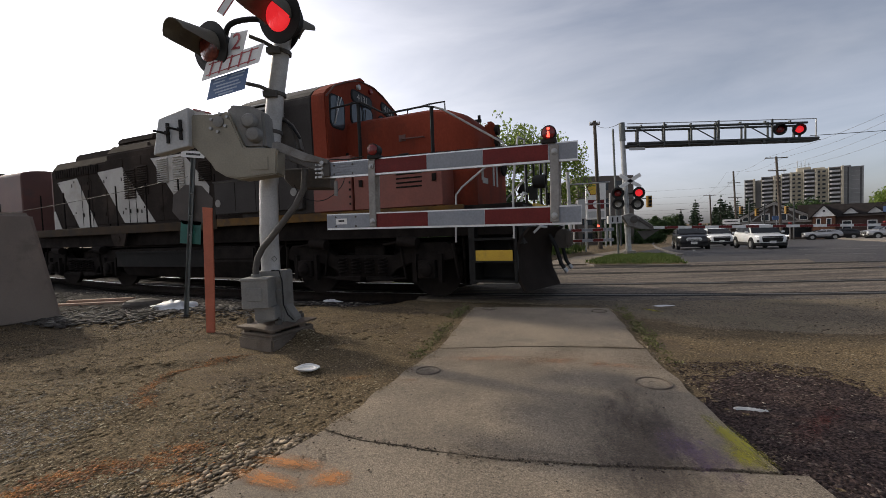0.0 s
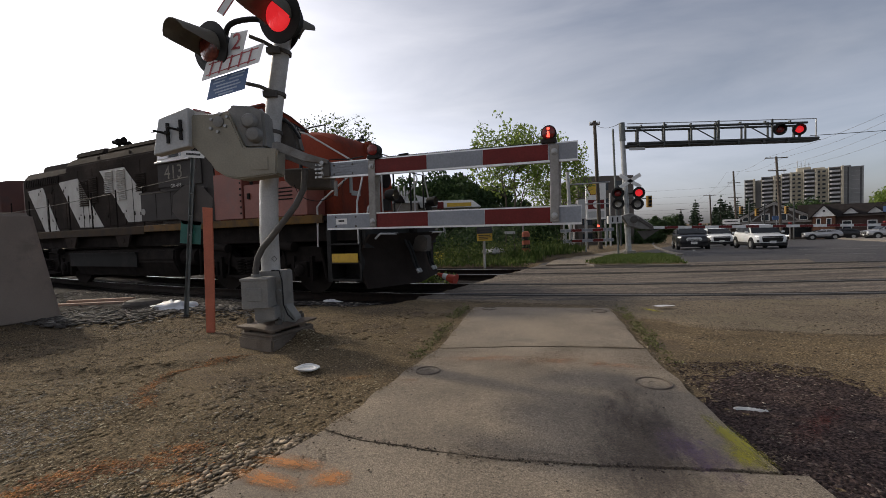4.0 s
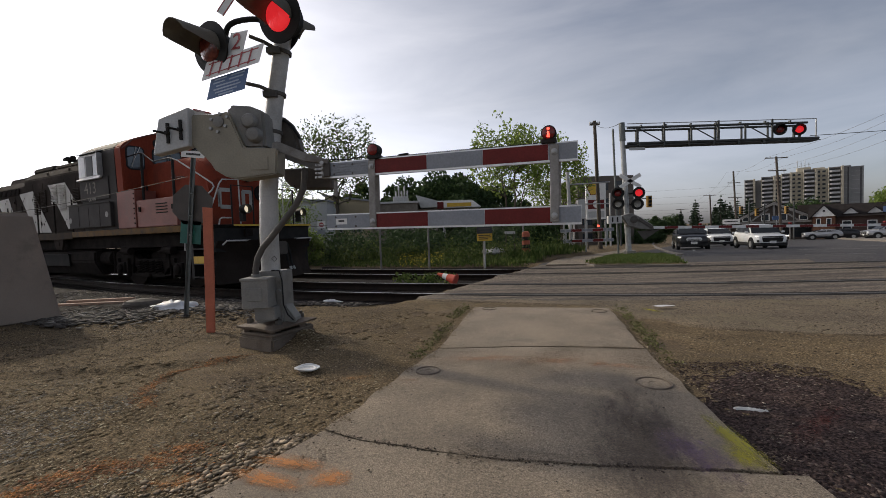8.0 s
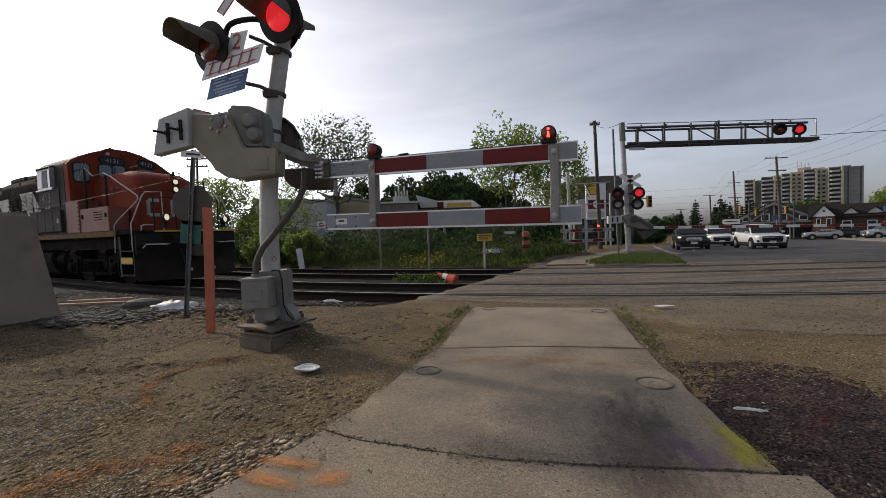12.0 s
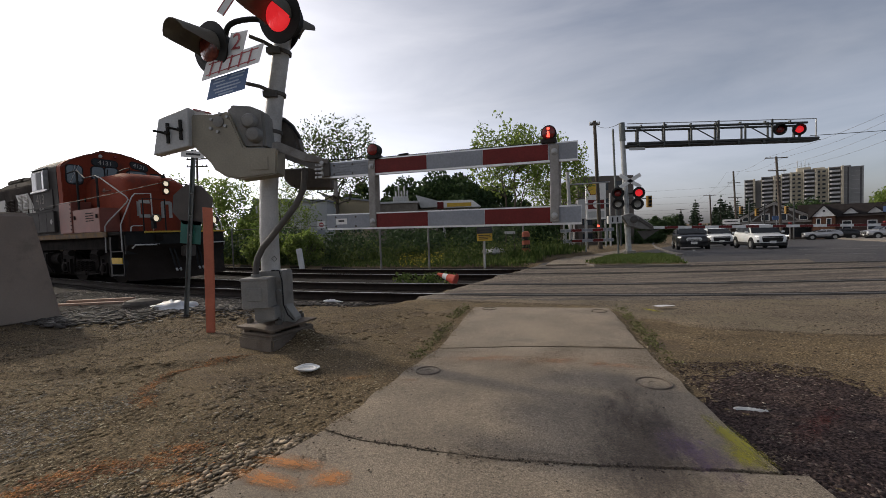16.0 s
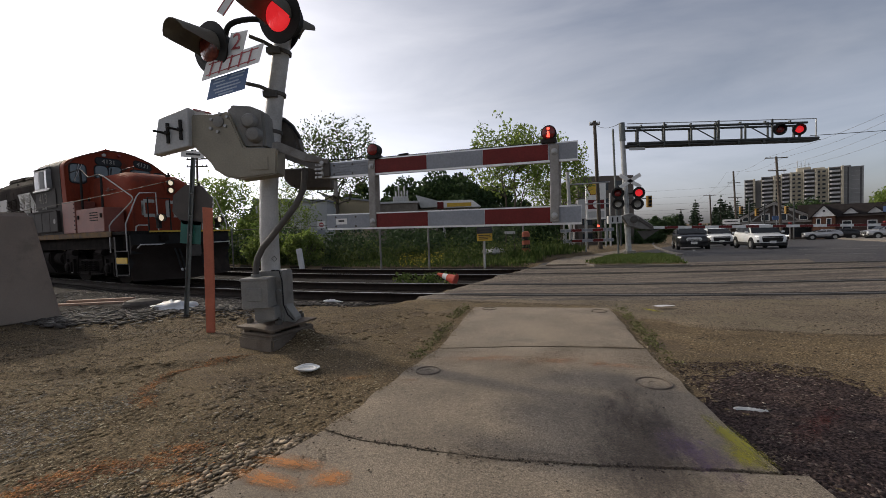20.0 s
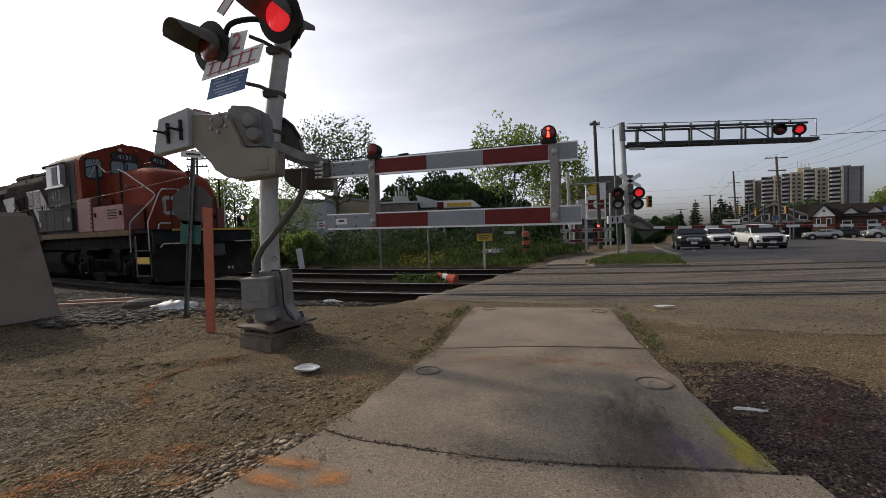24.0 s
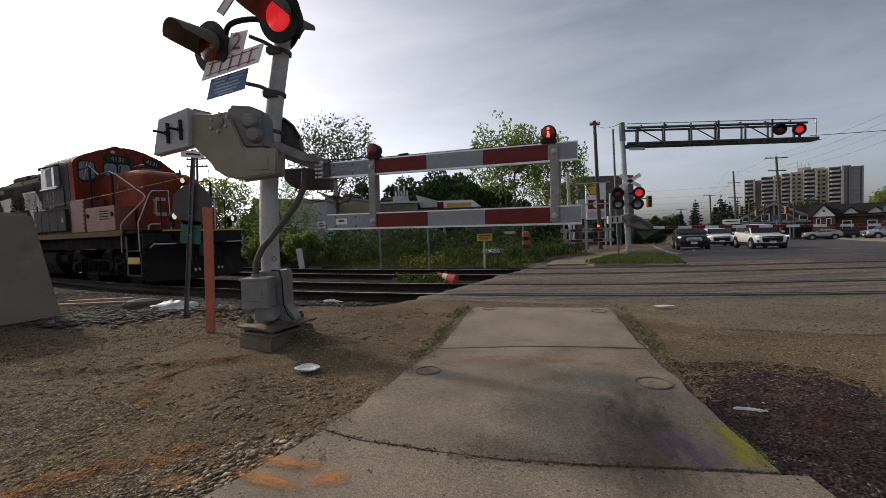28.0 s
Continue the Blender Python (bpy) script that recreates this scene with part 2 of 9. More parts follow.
# white of plastic litter, and of the sky's reflection in one cab pane
M_plastic_glare = mat("white_plastic_and_pane_glare", (0.70, 0.70, 0.70), (0.60, 0.60, 0.61), 9, 0.45)
M_board = mat("raw_timber", (0.36, 0.24, 0.17), (0.26, 0.165, 0.12), 5, 0.8, stretch=(1, 8, 1))
# rolling stock
M_loco_red = mat("faded_locomotive_red", (0.2162, 0.04232, 0.02208), (0.1656, 0.03404, 0.0184), 1.6, 0.68, bump=0.05, fine=30, spec=0.06, dirt=(0.0782, 0.03036, 0.02208), dirt_amount=0.36, dirt_scale=1.3, stretch=(1, 1, 0.5))
M_loco_redlt = mat("sun_bleached_red_door", (0.205, 0.0574, 0.0369), (0.164, 0.04756, 0.03116), 2, 0.6, bump=0.05, fine=30, dirt=(0.1476, 0.0574, 0.041), dirt_amount=0.2)
M_loco_black = mat("sooty_locomotive_black", (0.024, 0.019, 0.016), (0.035, 0.028, 0.024), 1.3, 0.85, bump=0.06, fine=24, dirt=(0.058, 0.044, 0.035), dirt_amount=0.30, dirt_scale=0.9, spec=0.03)
M_loco_grey = mat("weathered_cab_grey", (0.04464, 0.0396, 0.03672), (0.03312, 0.02952, 0.02736), 1.5, 0.72, bump=0.05, fine=30, dirt=(0.0648, 0.0576, 0.054), dirt_amount=0.2, spec=0.12)
M_loco_white = mat("grimy_white_stripe", (0.36, 0.345, 0.31), (0.28, 0.265, 0.24), 1.8, 0.6, bump=0.04, dirt=(0.24, 0.21, 0.17), dirt_amount=0.25, dirt_scale=1.6)
M_loco_brown = mat("rusty_brown_red", (0.13, 0.058, 0.045), (0.10, 0.047, 0.038), 1.3, 0.65, dirt=(0.07, 0.05, 0.045), dirt_amount=0.3)
M_sill = mat("dirty_yellow_sill", (0.14, 0.075, 0.018), (0.09, 0.05, 0.016), 2.0, 0.65, dirt=(0.055, 0.04, 0.03), dirt_amount=0.45, dirt_scale=2, spec=0.1)
M_sillbrown = mat("rusty_brown_sill", (0.045, 0.028, 0.014), (0.032, 0.022, 0.013), 2.0, 0.75, dirt=(0.025, 0.02, 0.016), dirt_amount=0.4, dirt_scale=2, spec=0.08)
M_yellow = mat("safety_yellow", (0.60, 0.38, 0.03), (0.50, 0.31, 0.03), 5, 0.6, dirt=(0.2, 0.14, 0.05), dirt_amount=0.15)
M_under = mat("greasy_running_gear", (0.013, 0.011, 0.010), (0.022, 0.018, 0.016), 4, 0.9, bump=0.3, fine=30, dirt=(0.024, 0.02, 0.016), dirt_amount=0.2, spec=0.05)
M_tank = mat("grey_fuel_tank", (0.015, 0.0145, 0.014), (0.011, 0.011, 0.0105), 2, 0.8, dirt=(0.025, 0.0225, 0.02), dirt_amount=0.3, spec=0.1)
M_handrail = mat("white_handrail", (0.4836, 0.468, 0.4446), (0.3744, 0.3588, 0.3354), 9, 0.55)
M_cabglass = mat("dark_window_glass", (0.025, 0.032, 0.037), (0.02, 0.025, 0.03), 3, 0.12, bump=0.0)
M_cabglass.node_tree.nodes["Principled BSDF"].inputs["Specular IOR Level"].default_value = 0.3
M_frontglass = mat("sky_reflecting_cab_glass", (0.05, 0.062, 0.072), (0.04, 0.05, 0.058), 3, 0.10, bump=0.0, spec=0.7)
M_boardgrey = mat("grey_number_board", (0.028, 0.030, 0.033), (0.022, 0.024, 0.026), 5, 0.5, bump=0, spec=0.2)
M_sidenumber = mat("worn_pale_number", (0.1575, 0.138, 0.105), (0.1125, 0.099, 0.078), 9, 0.7, bump=0, dirt=(0.075, 0.0645, 0.054), dirt_amount=0.4, dirt_scale=6)
M_dullpane = mat("matte_dark_pane", (0.02, 0.024, 0.028), (0.016, 0.02, 0.023), 3, 0.5, bump=0, spec=0.1)
M_headlight = mat("headlight_glass_lit", (0.8, 0.78, 0.72), None, 20, 0.2, emit=(1.0, 0.85, 0.6), emit_power=0.85)
M_carlight = mat("car_headlight_lit", (0.8, 0.8, 0.8), None, 20, 0.2, emit=(1.0, 0.93, 0.82), emit_power=1.3)
M_headoff = mat("headlight_glass_and_lens_glare", (0.45, 0.44, 0.42), None, 20, 0.15)
M_frame = mat("bare_window_frame", (0.42, 0.41, 0.39), (0.34, 0.33, 0.32), 8, 0.45, metal=0.4)
# vegetation and distance
M_bark = mat("grey_bark", (0.10, 0.08, 0.062), (0.07, 0.057, 0.045), 7, 0.95, bump=0.7, fine=24, stretch=(1, 1, 0.25))
M_leaf = islands("spring_leaf", (0.11, 0.165, 0.035), (0.30, 0.35, 0.10), 0.6, (0.18, 0.245, 0.055), thin=0.55)
M_leafash = islands("young_leaf", (0.060, 0.085, 0.028), (0.18, 0.22, 0.07), 0.65, (0.105, 0.14, 0.043), thin=0.45)
M_leafdark = islands("dense_leaf", (0.026, 0.048, 0.018), (0.085, 0.125, 0.045), 0.65, (0.048, 0.078, 0.028), thin=0.25)
M_needle = islands("conifer_needle", (0.016, 0.032, 0.018), (0.048, 0.070, 0.034), 0.7)
M_grass = islands("weedy_grass", (0.045, 0.075, 0.018), (0.17, 0.19, 0.06), 0.7, (0.085, 0.12, 0.032), thin=0.35)
M_bloom = islands("yellow_bloom", (0.50, 0.40, 0.03), (0.65, 0.55, 0.08), 0.7)


def paint_film(name, c, strength=0.6, solid=0.0):
    """Thin sprayed paint that breaks up into grains towards the rim of its unit disc."""
    m = bpy.data.materials.new(name)
    m.use_nodes = True
    nt = m.node_tree
    N, L = nt.nodes.new, nt.links.new
    b = nt.nodes["Principled BSDF"]
    b.inputs["Base Color"].default_value = rgb(c)
    b.inputs["Roughness"].default_value = 0.95
    b.inputs["Specular IOR Level"].default_value = 0.1
    tc = N("ShaderNodeTexCoord")
    ln = N("ShaderNodeVectorMath")
    ln.operation = "LENGTH"
    n1 = N("ShaderNodeTexNoise")
    n1.inputs["Scale"].default_value, n1.inputs["Detail"].default_value, n1.inputs["Roughness"].default_value = 4.0, 9.0, 0.8
    oi = N("ShaderNodeObjectInfo")
    n1.noise_dimensions = "4D"
    ma = N("ShaderNodeMath")
    ma.operation = "SUBTRACT"
    mr = N("ShaderNodeMapRange")
    mr.inputs["From Min"].default_value, mr.inputs["From Max"].default_value = 0.0, 0.55
    mr.inputs["To Max"].default_value = strength
    ct = N("ShaderNodeMapRange")
    ct.inputs["From Min"].default_value, ct.inputs["From Max"].default_value = 0.34, 0.66
    ct.inputs["To Min"].default_value, ct.inputs["To Max"].default_value = -0.2 + solid, 1.15 + 0.2 * solid
    ct.clamp = False
    sc = N("ShaderNodeMath")
    sc.operation = "MULTIPLY"
    sc.inputs[1].default_value = 0.85
    ml = N("ShaderNodeMath")
    ml.operation = "MULTIPLY"
    ml.inputs[1].default_value = 40.0
    L(oi.outputs["Random"], ml.inputs[0])
    L(ml.outputs[0], n1.inputs["W"])
    L(tc.outputs["Object"], ln.inputs[0])
    L(tc.outputs["Object"], n1.inputs["Vector"])
    L(ln.outputs["Value"], sc.inputs[0])
    L(n1.outputs["Fac"], ct.inputs["Value"])
    L(ct.outputs["Result"], ma.inputs[0])
    L(sc.outputs[0], ma.inputs[1])
    L(ma.outputs[0], mr.inputs["Value"])
    L(mr.outputs["Result"], b.inputs["Alpha"])
    return m


M_film_orange = paint_film("sprayed_orange", (0.50, 0.215, 0.075), 0.66, 0.4)
M_film_yellow = paint_film("sprayed_yellow", (0.36, 0.32, 0.05), 0.72, 0.45)
M_film_violet = paint_film("sprayed_violet", (0.16, 0.10, 0.19), 0.40, 0.25)
M_film_dark = paint_film("oily_stain", (0.075, 0.060, 0.057), 0.38, 0.45)
M_film_soil = paint_film("sprayed_orange_on_soil", (0.48, 0.21, 0.07), 0.46, -0.12)
M_film_faint = paint_film("worn_orange", (0.42, 0.19, 0.10), 0.30, 0.2)
M_film_red = paint_film("sprayed_dark_red", (0.15, 0.035, 0.027), 0.26, 0.1)
M_orange_stone = islands("orange_sprayed_stone", (0.14, 0.070, 0.034), (0.44, 0.19, 0.07), 0.9, (0.24, 0.13, 0.07))
M_slate = islands("flat_grey_stone", (0.10, 0.085, 0.065), (0.36, 0.32, 0.26), 0.85, (0.19, 0.165, 0.13))
M_grit = islands("dark_grit", (0.03, 0.025, 0.02), (0.30, 0.25, 0.19), 0.9, (0.07, 0.055, 0.04))


# ---- mesh helpers ----
class Shape:
    """Gathers vertices and faces of one part."""

    def __init__(self):
        self.v, self.f = [], []

    def add(self, verts, faces):
        n = len(self.v)
        self.v += [tuple(p) for p in verts]
        self.f += [tuple(i + n for i in q) for q in faces]
        return self

    def box(self, c, s, turn=None):
        hx, hy, hz = s[0] / 2, s[1] / 2, s[2] / 2
        p = [Vector((x, y, z)) for z in (-hz, hz) for x, y in ((-hx, -hy), (hx, -hy), (hx, hy), (-hx, hy))]
        if turn is not None:
            e = Euler([radians(a) for a in turn])
            p = [e.to_matrix() @ q for q in p]
        return self.add([q + Vector(c) for q in p],
                        [(3, 2, 1, 0), (4, 5, 6, 7), (0, 1, 5, 4), (1, 2, 6, 5), (2, 3, 7, 6), (3, 0, 4, 7)])

    def span(self, a, b):
        return self.box([(a[i] + b[i]) / 2 for i in range(3)], [abs(b[i] - a[i]) for i in range(3)])

    def rod(self, a, b, r0, r1=None, seg=10, caps=True):
        a, b = Vector(a), Vector(b)
        r1 = r0 if r1 is None else r1
        w = (b - a).normalized()
        u = w.orthogonal().normalized()
        t = w.cross(u)
        ring = [(u * math.cos(k * math.tau / seg) + t * math.sin(k * math.tau / seg)) for k in range(seg)]
        vs = [a + q * r0 for q in ring] + [b + q * r1 for q in ring]
        fs = [(k, (k + 1) % seg, seg + (k + 1) % seg, seg + k) for k in range(seg)]
        if caps:
            fs += [tuple(range(seg))[::-1], tuple(range(seg, 2 * seg))]
        return self.add(vs, fs)

    def tube(self, path, r, seg=8):
        """A bent pipe through the points of path; r is one radius or one for each point."""
        path = [Vector(p) for p in path]
        rs = r if isinstance(r, (list, tuple)) else [r] * len(path)
        rings, u = [], None
        for i, p in enumerate(path):
            w = (path[min(i + 1, len(path) - 1)] - path[max(i - 1, 0)]).normalized()
            u = w.orthogonal().normalized() if u is None else (u - w * u.dot(w)).normalized()
            t = w.cross(u)
            rings.append([p + (u * math.cos(k * math.tau / seg) + t * math.sin(k * math.tau / seg)) * rs[i] for k in range(seg)])
        n = len(path)
        fs = [(i * seg + k, i * seg + (k + 1) % seg, (i + 1) * seg + (k + 1) % seg, (i + 1) * seg + k) for i in range(n - 1) for k in range(seg)]
        fs += [tuple(range(seg))[::-1], tuple(range((n - 1) * seg, n * seg))]
        return self.add([q for ring in rings for q in ring], fs)

    def prism(self, outline, axis, lo, hi):
        """An outline of two coordinates, drawn out along axis (0, 1 or 2) from lo to hi."""
        def put(p, h):
            return [(h, p[0], p[1]), (p[0], h, p[1]), (p[0], p[1], h)][axis]
        n = len(outline)
        vs = [put(p, lo) for p in outline] + [put(p, hi) for p in outline]
        area = sum(outline[i][0] * outline[(i + 1) % n][1] - outline[(i + 1) % n][0] * outline[i][1] for i in range(n))
        fs = [tuple(range(n))[::-1], tuple(range(n, 2 * n))] + [(k, (k + 1) % n, n + (k + 1) % n, n + k) for k in range(n)]
        if (area < 0) != (axis == 1):
            fs = [q[::-1] for q in fs]
        return self.add(vs, fs)

    def lathe(self, profile, at=(0, 0, 0), seg=16, to=(0, 0, 1)):
        """A profile of (radius, height) turned round the line through at towards to."""
        w = Vector(to).normalized()
        u = w.orthogonal().normalized()
        t = w.cross(u)
        vs = [Vector(at) + w * h + (u * math.cos(k * math.tau / seg) + t * math.sin(k * math.tau / seg)) * r for r, h in profile for k in range(seg)]
        n = len(profile)
        fs = [(i * seg + k, i * seg + (k + 1) % seg, (i + 1) * seg + (k + 1) % seg, (i + 1) * seg + k) for i in range(n - 1) for k in range(seg)]
        fs += [tuple(range(seg))[::-1], tuple(range((n - 1) * seg, n * seg))]
        return self.add(vs, fs)

    def mesh(self, name, material=None, bevel=0.0, smooth=False, steps=1):
        me = bpy.data.meshes.new(name)
        me.from_pydata(self.v, [], self.f)
        if bevel:
            bm = bmesh.new()
            bm.from_mesh(me)
            sharp = [e for e in bm.edges if len(e.link_faces) == 2 and e.calc_face_angle(0) > 0.5]
            bmesh.ops.bevel(bm, geom=sharp, offset=bevel, segments=steps, affect="EDGES", clamp_overlap=True)
            bm.to_mesh(me)
            bm.free()
        if smooth:
            me.shade_smooth()
            me.set_sharp_from_angle(angle=radians(38))
        if material:
            me.materials.append(material)
        me.update()
        return me


def S():
    return Shape()


def part(name, shape, material, parent, label="", bevel=0.0, smooth=False, steps=1, kind=""):
    ob = new(name, shape.mesh(name, material, bevel, smooth, steps))
    ob.parent = parent
    if label:
        tagged(ob, label)
    if kind:
        tagged(ob, kind=kind)
    return ob


def piece(name, mesh, parent, m):
    """One of many alike parts, on a shared mesh."""
    ob = new(name, mesh)
    ob.parent = parent
    ob.matrix_basis = m
    return ob


def thing(name, m, label, category, group=""):
    ob = new(name)
    ob.empty_display_size = 0.2
    ob.matrix_world = m
    return tagged(ob, label, category, group)


def single(name, shape, material, label, category, m=None, kind="", bevel=0.0, smooth=False, group="", steps=1):
    ob = new(name, shape.mesh(name, material, bevel, smooth, steps))
    if m is not None:
        ob.matrix_world = m
    return tagged(ob, label, category, group, kind)


def bulk(name, verts, quads, material):
    """A large loose mesh from arrays: verts (n, 3) and faces (m, 3 or 4)."""
    me = bpy.data.meshes.new(name)
    verts, quads = np.asarray(verts, float), np.asarray(quads, int)
    k = quads.shape[1]
    me.vertices.add(len(verts))
    me.vertices.foreach_set("co", verts.ravel())
    me.loops.add(quads.size)
    me.loops.foreach_set("vertex_index", quads.ravel())
    me.polygons.add(len(quads))
    me.polygons.foreach_set("loop_start", np.arange(0, quads.size, k))
    me.update(calc_edges=True)
    me.validate()
    me.materials.append(material)
    return me


def lettering(name, text, size, material, parent, m, label=""):
    c = bpy.data.curves.new(name, "FONT")
    c.body, c.size, c.align_x, c.align_y, c.extrude = text, size, "CENTER", "CENTER", 0.0015
    tmp = new("text", c)
    dg = bpy.context.evaluated_depsgraph_get()
    me = bpy.data.meshes.new_from_object(tmp.evaluated_get(dg))
    bpy.data.objects.remove(tmp)
    me.materials.clear()
    me.materials.append(material)
    ob = new(name, me)
    ob.parent, ob.matrix_basis = parent, m
    if label:
        tagged(ob, label)
    return ob


# ---- the lie of the land ----
RAIL_Z = -0.04


def track_y(x, side=0.0):
    """The near track's centre line; side: metres towards the far side."""
    if x < -12:
        y = 14.936 - 0.60 * (x + 12)
    elif x > 8:
        y = 7.372 - 0.10 * (x - 8)
    else:
        y = 8.996 - 0.3198 * x + 0.0146 * x * x
    return y + side / math.cos(track_angle(x))


def track_angle(x):
    """How far the track turns away from the line across the view, to the left, in radians."""
    sl = 0.60 if x < -12 else (0.10 if x > 8 else 0.3198 - 0.0292 * x)
    return math.atan(sl)


def crossing_left(y):
    """The left edge of the paved crossing."""
    return -0.55 + 0.60 * (y - 8.1)


def land_z(x, y):
    u = (y - track_y(x)) * math.cos(track_angle(x))
    z = 0.0
    if u > -3.0:
        z = -0.05 * min(1.0, (u + 3.0) / 1.5)
    if u > 6.5:
        z -= min(0.035 * (u - 6.5), 2.1)
    # ballasted track to the left of the paved crossing
    if -2.0 < u < 6.2 and x < crossing_left(y) + 0.1:
        dip = min(1.0, (u + 2.0) / 0.5, (6.2 - u) / 0.5)
        z -= 0.17 * dip
    return z


def sheet(name, xs, ys, zf, material):
    vs = [(x, y, zf(x, y)) for y in ys for x in xs]
    n = len(xs)
    fs = [(j * n + i, j * n + i + 1, (j + 1) * n + i + 1, (j + 1) * n + i) for j in range(len(ys) - 1) for i in range(n - 1)]
    return bulk(name, vs, fs, material)


def road_edge(y):
    """The left edge of the asphalt."""
    if y < 3.95:
        return 1e6
    if y < 6.5:
        # the frayed corner beside the pavement
        return float(np.interp(y, (3.95, 4.1, 4.3, 4.7, 5.2, 5.7, 6.1, 6.5), (9.0, 5.2, 3.7, 2.95, 2.62, 2.45, 2.40, 2.22))) + 0.12 * noise.noise(Vector((3, y * 4, 5)))
    lo = crossing_left(y) + 0.06 * noise.noise(Vector((0, y * 3, 5))) if y > 8.0 else 2.55 + 0.35 * (8.0 - y) + 0.35 * noise.noise(Vector((1, y * 1.3, 5)))
    if y < 8.1:
        lo = max(lo if y < 6.5 else -1.0 + (7.9 - y) * 2.3, -0.75)
    if y > 16.4:
        lo = max(lo, 5.9 + (y - 16.4) * 0.66)
    return lo


def rough_land(x, y):
    z = land_z(x, y)
    near = math.hypot(x, y) < 16
    if near:
        z += 0.016 * noise.noise(Vector((x * 2.2, y * 2.2, 0))) + 0.010 * noise.noise(Vector((x * 6, y * 6, 3))) + 0.005 * noise.noise(Vector((x * 13, y * 13, 5)))
        if x < -1.0:
            # an old wheel rut that curves past the marker post
            d = y - (4.02 + 0.05 * math.sin(x * 2.3) + 0.10 * (x + 3.0))
            z += (0.020 * math.exp(-(d / 0.07) ** 2) - 0.022 * math.exp(-((d + 0.16) / 0.10) ** 2)) * min(1.0, (-1.0 - x) / 0.6)
    u = (y - track_y(x)) * math.cos(track_angle(x))
    if u > 6.8 and x < crossing_left(y):
        z += 0.18 * min(1, (u - 6.8) / 3) + 0.05 * noise.noise(Vector((x * 0.8, y * 0.8, 0)))
    if y > 4.0:
        q = min(1.0, max(0.0, (x - road_edge(y) + 0.1) / 0.7)) * min(1.0, max(0.0, (y - 4.0) / 0.8))
        z -= 0.05 * q * q * (3 - 2 * q)
    return z - 0.012


def build_ground():
    def steps(a, b, s):
        return list(np.arange(a, b, s))
    xs = [-900, -400, -200, -120, -80, -60, -45, -35, -28, -22] + steps(-18, -7, 0.2) + steps(-7, 4.4, 0.07) + steps(4.4, 14, 0.16) + steps(14, 34, 1.0) + [36, 40, 46, 55, 70, 90, 130, 200, 400, 900]
    ys = [-300, -60, -20, -8, -3] + steps(-1, 1.2, 0.16) + steps(1.2, 7.2, 0.07) + steps(7.2, 17, 0.16) + steps(17, 40, 1.0) + [42, 46, 52, 60, 75, 95, 130, 180, 260, 400, 700, 1500]
    ob = new("ground", sheet("ground", xs, ys, rough_land, M_dirt))
    ob.data.shade_smooth()
    tagged(ob, "brown gravelly dirt beside the tracks, worn and stony", "ground", kind="structure")


build_ground()


def edged_strip(name, left, right, zf, material, thick, label, category, kind="structure"):
    """A paved sheet between two ragged edges, each a row of (x, y) points with the same count."""
    n = len(left)
    top = [(x, y, zf(x, y)) for x, y in left] + [(x, y, zf(x, y)) for x, y in right]
    vs = top + [(x, y, z - thick) for x, y, z in top]
    fs = [(i, n + i, n + i + 1, i + 1) for i in range(n - 1)]
    fs += [(i, i + 1, 2 * n + i + 1, 2 * n + i) for i in range(n - 1)]
    fs += [(n + i + 1, n + i, 3 * n + i, 3 * n + i + 1) for i in range(n - 1)]
    fs += [(0, 2 * n, 3 * n, n), (n - 1, 2 * n - 1, 4 * n - 1, 3 * n - 1)]
    me = bpy.data.meshes.new(name)
    me.from_pydata(vs, [], fs)
    me.materials.append(material)
    return tagged(new(name, me), label, category, kind=kind)


def road_z(x, y):
    return land_z(x, y) + 0.004


def build_road():
    """Asphalt: the crossing and the wide road that leaves it, as one sheet of strips across the walking direction."""
    xs_n = 46
    ys = list(np.arange(3.96, 24, 0.11)) + [26, 29, 33, 38, 45, 55, 70, 95, 130, 190, 300]
    vs, fs = [], []
    for y in ys:
        lo = road_edge(y)
        hi = 60 + y * 1.2
        for k in range(xs_n):
            q = (k / (xs_n - 1)) ** 1.8
            x = lo + (hi - lo) * q
            vs.append((x, y, road_z(x, y) - 0.03 * max(0.0, 1 - (y - 3.96) / 0.6) - 0.03 * (k == 0)))
    for j in range(len(ys) - 1):
        for i in range(xs_n - 1):
            a = j * xs_n + i
            fs.append((a, a + 1, a + xs_n + 1, a + xs_n))
    me = bulk("road", vs, fs, M_asphalt)
    me.materials.append(M_crossing)
    me.materials.append(M_farroad)
    for p in me.polygons:
        c = p.center
        u = (c.y - track_y(c.x)) * math.cos(track_angle(c.x))
        p.material_index = 0 if u < -1.3 else (1 if u < 5.7 and c.x < 11.5 + 0.5 * math.sin(3 * c.y) else 2)
    ob = new("road", me)
    ob.data.shade_smooth()
    tagged(ob, "brownish worn asphalt road over the railway crossing", "road", kind="structure")


build_road()


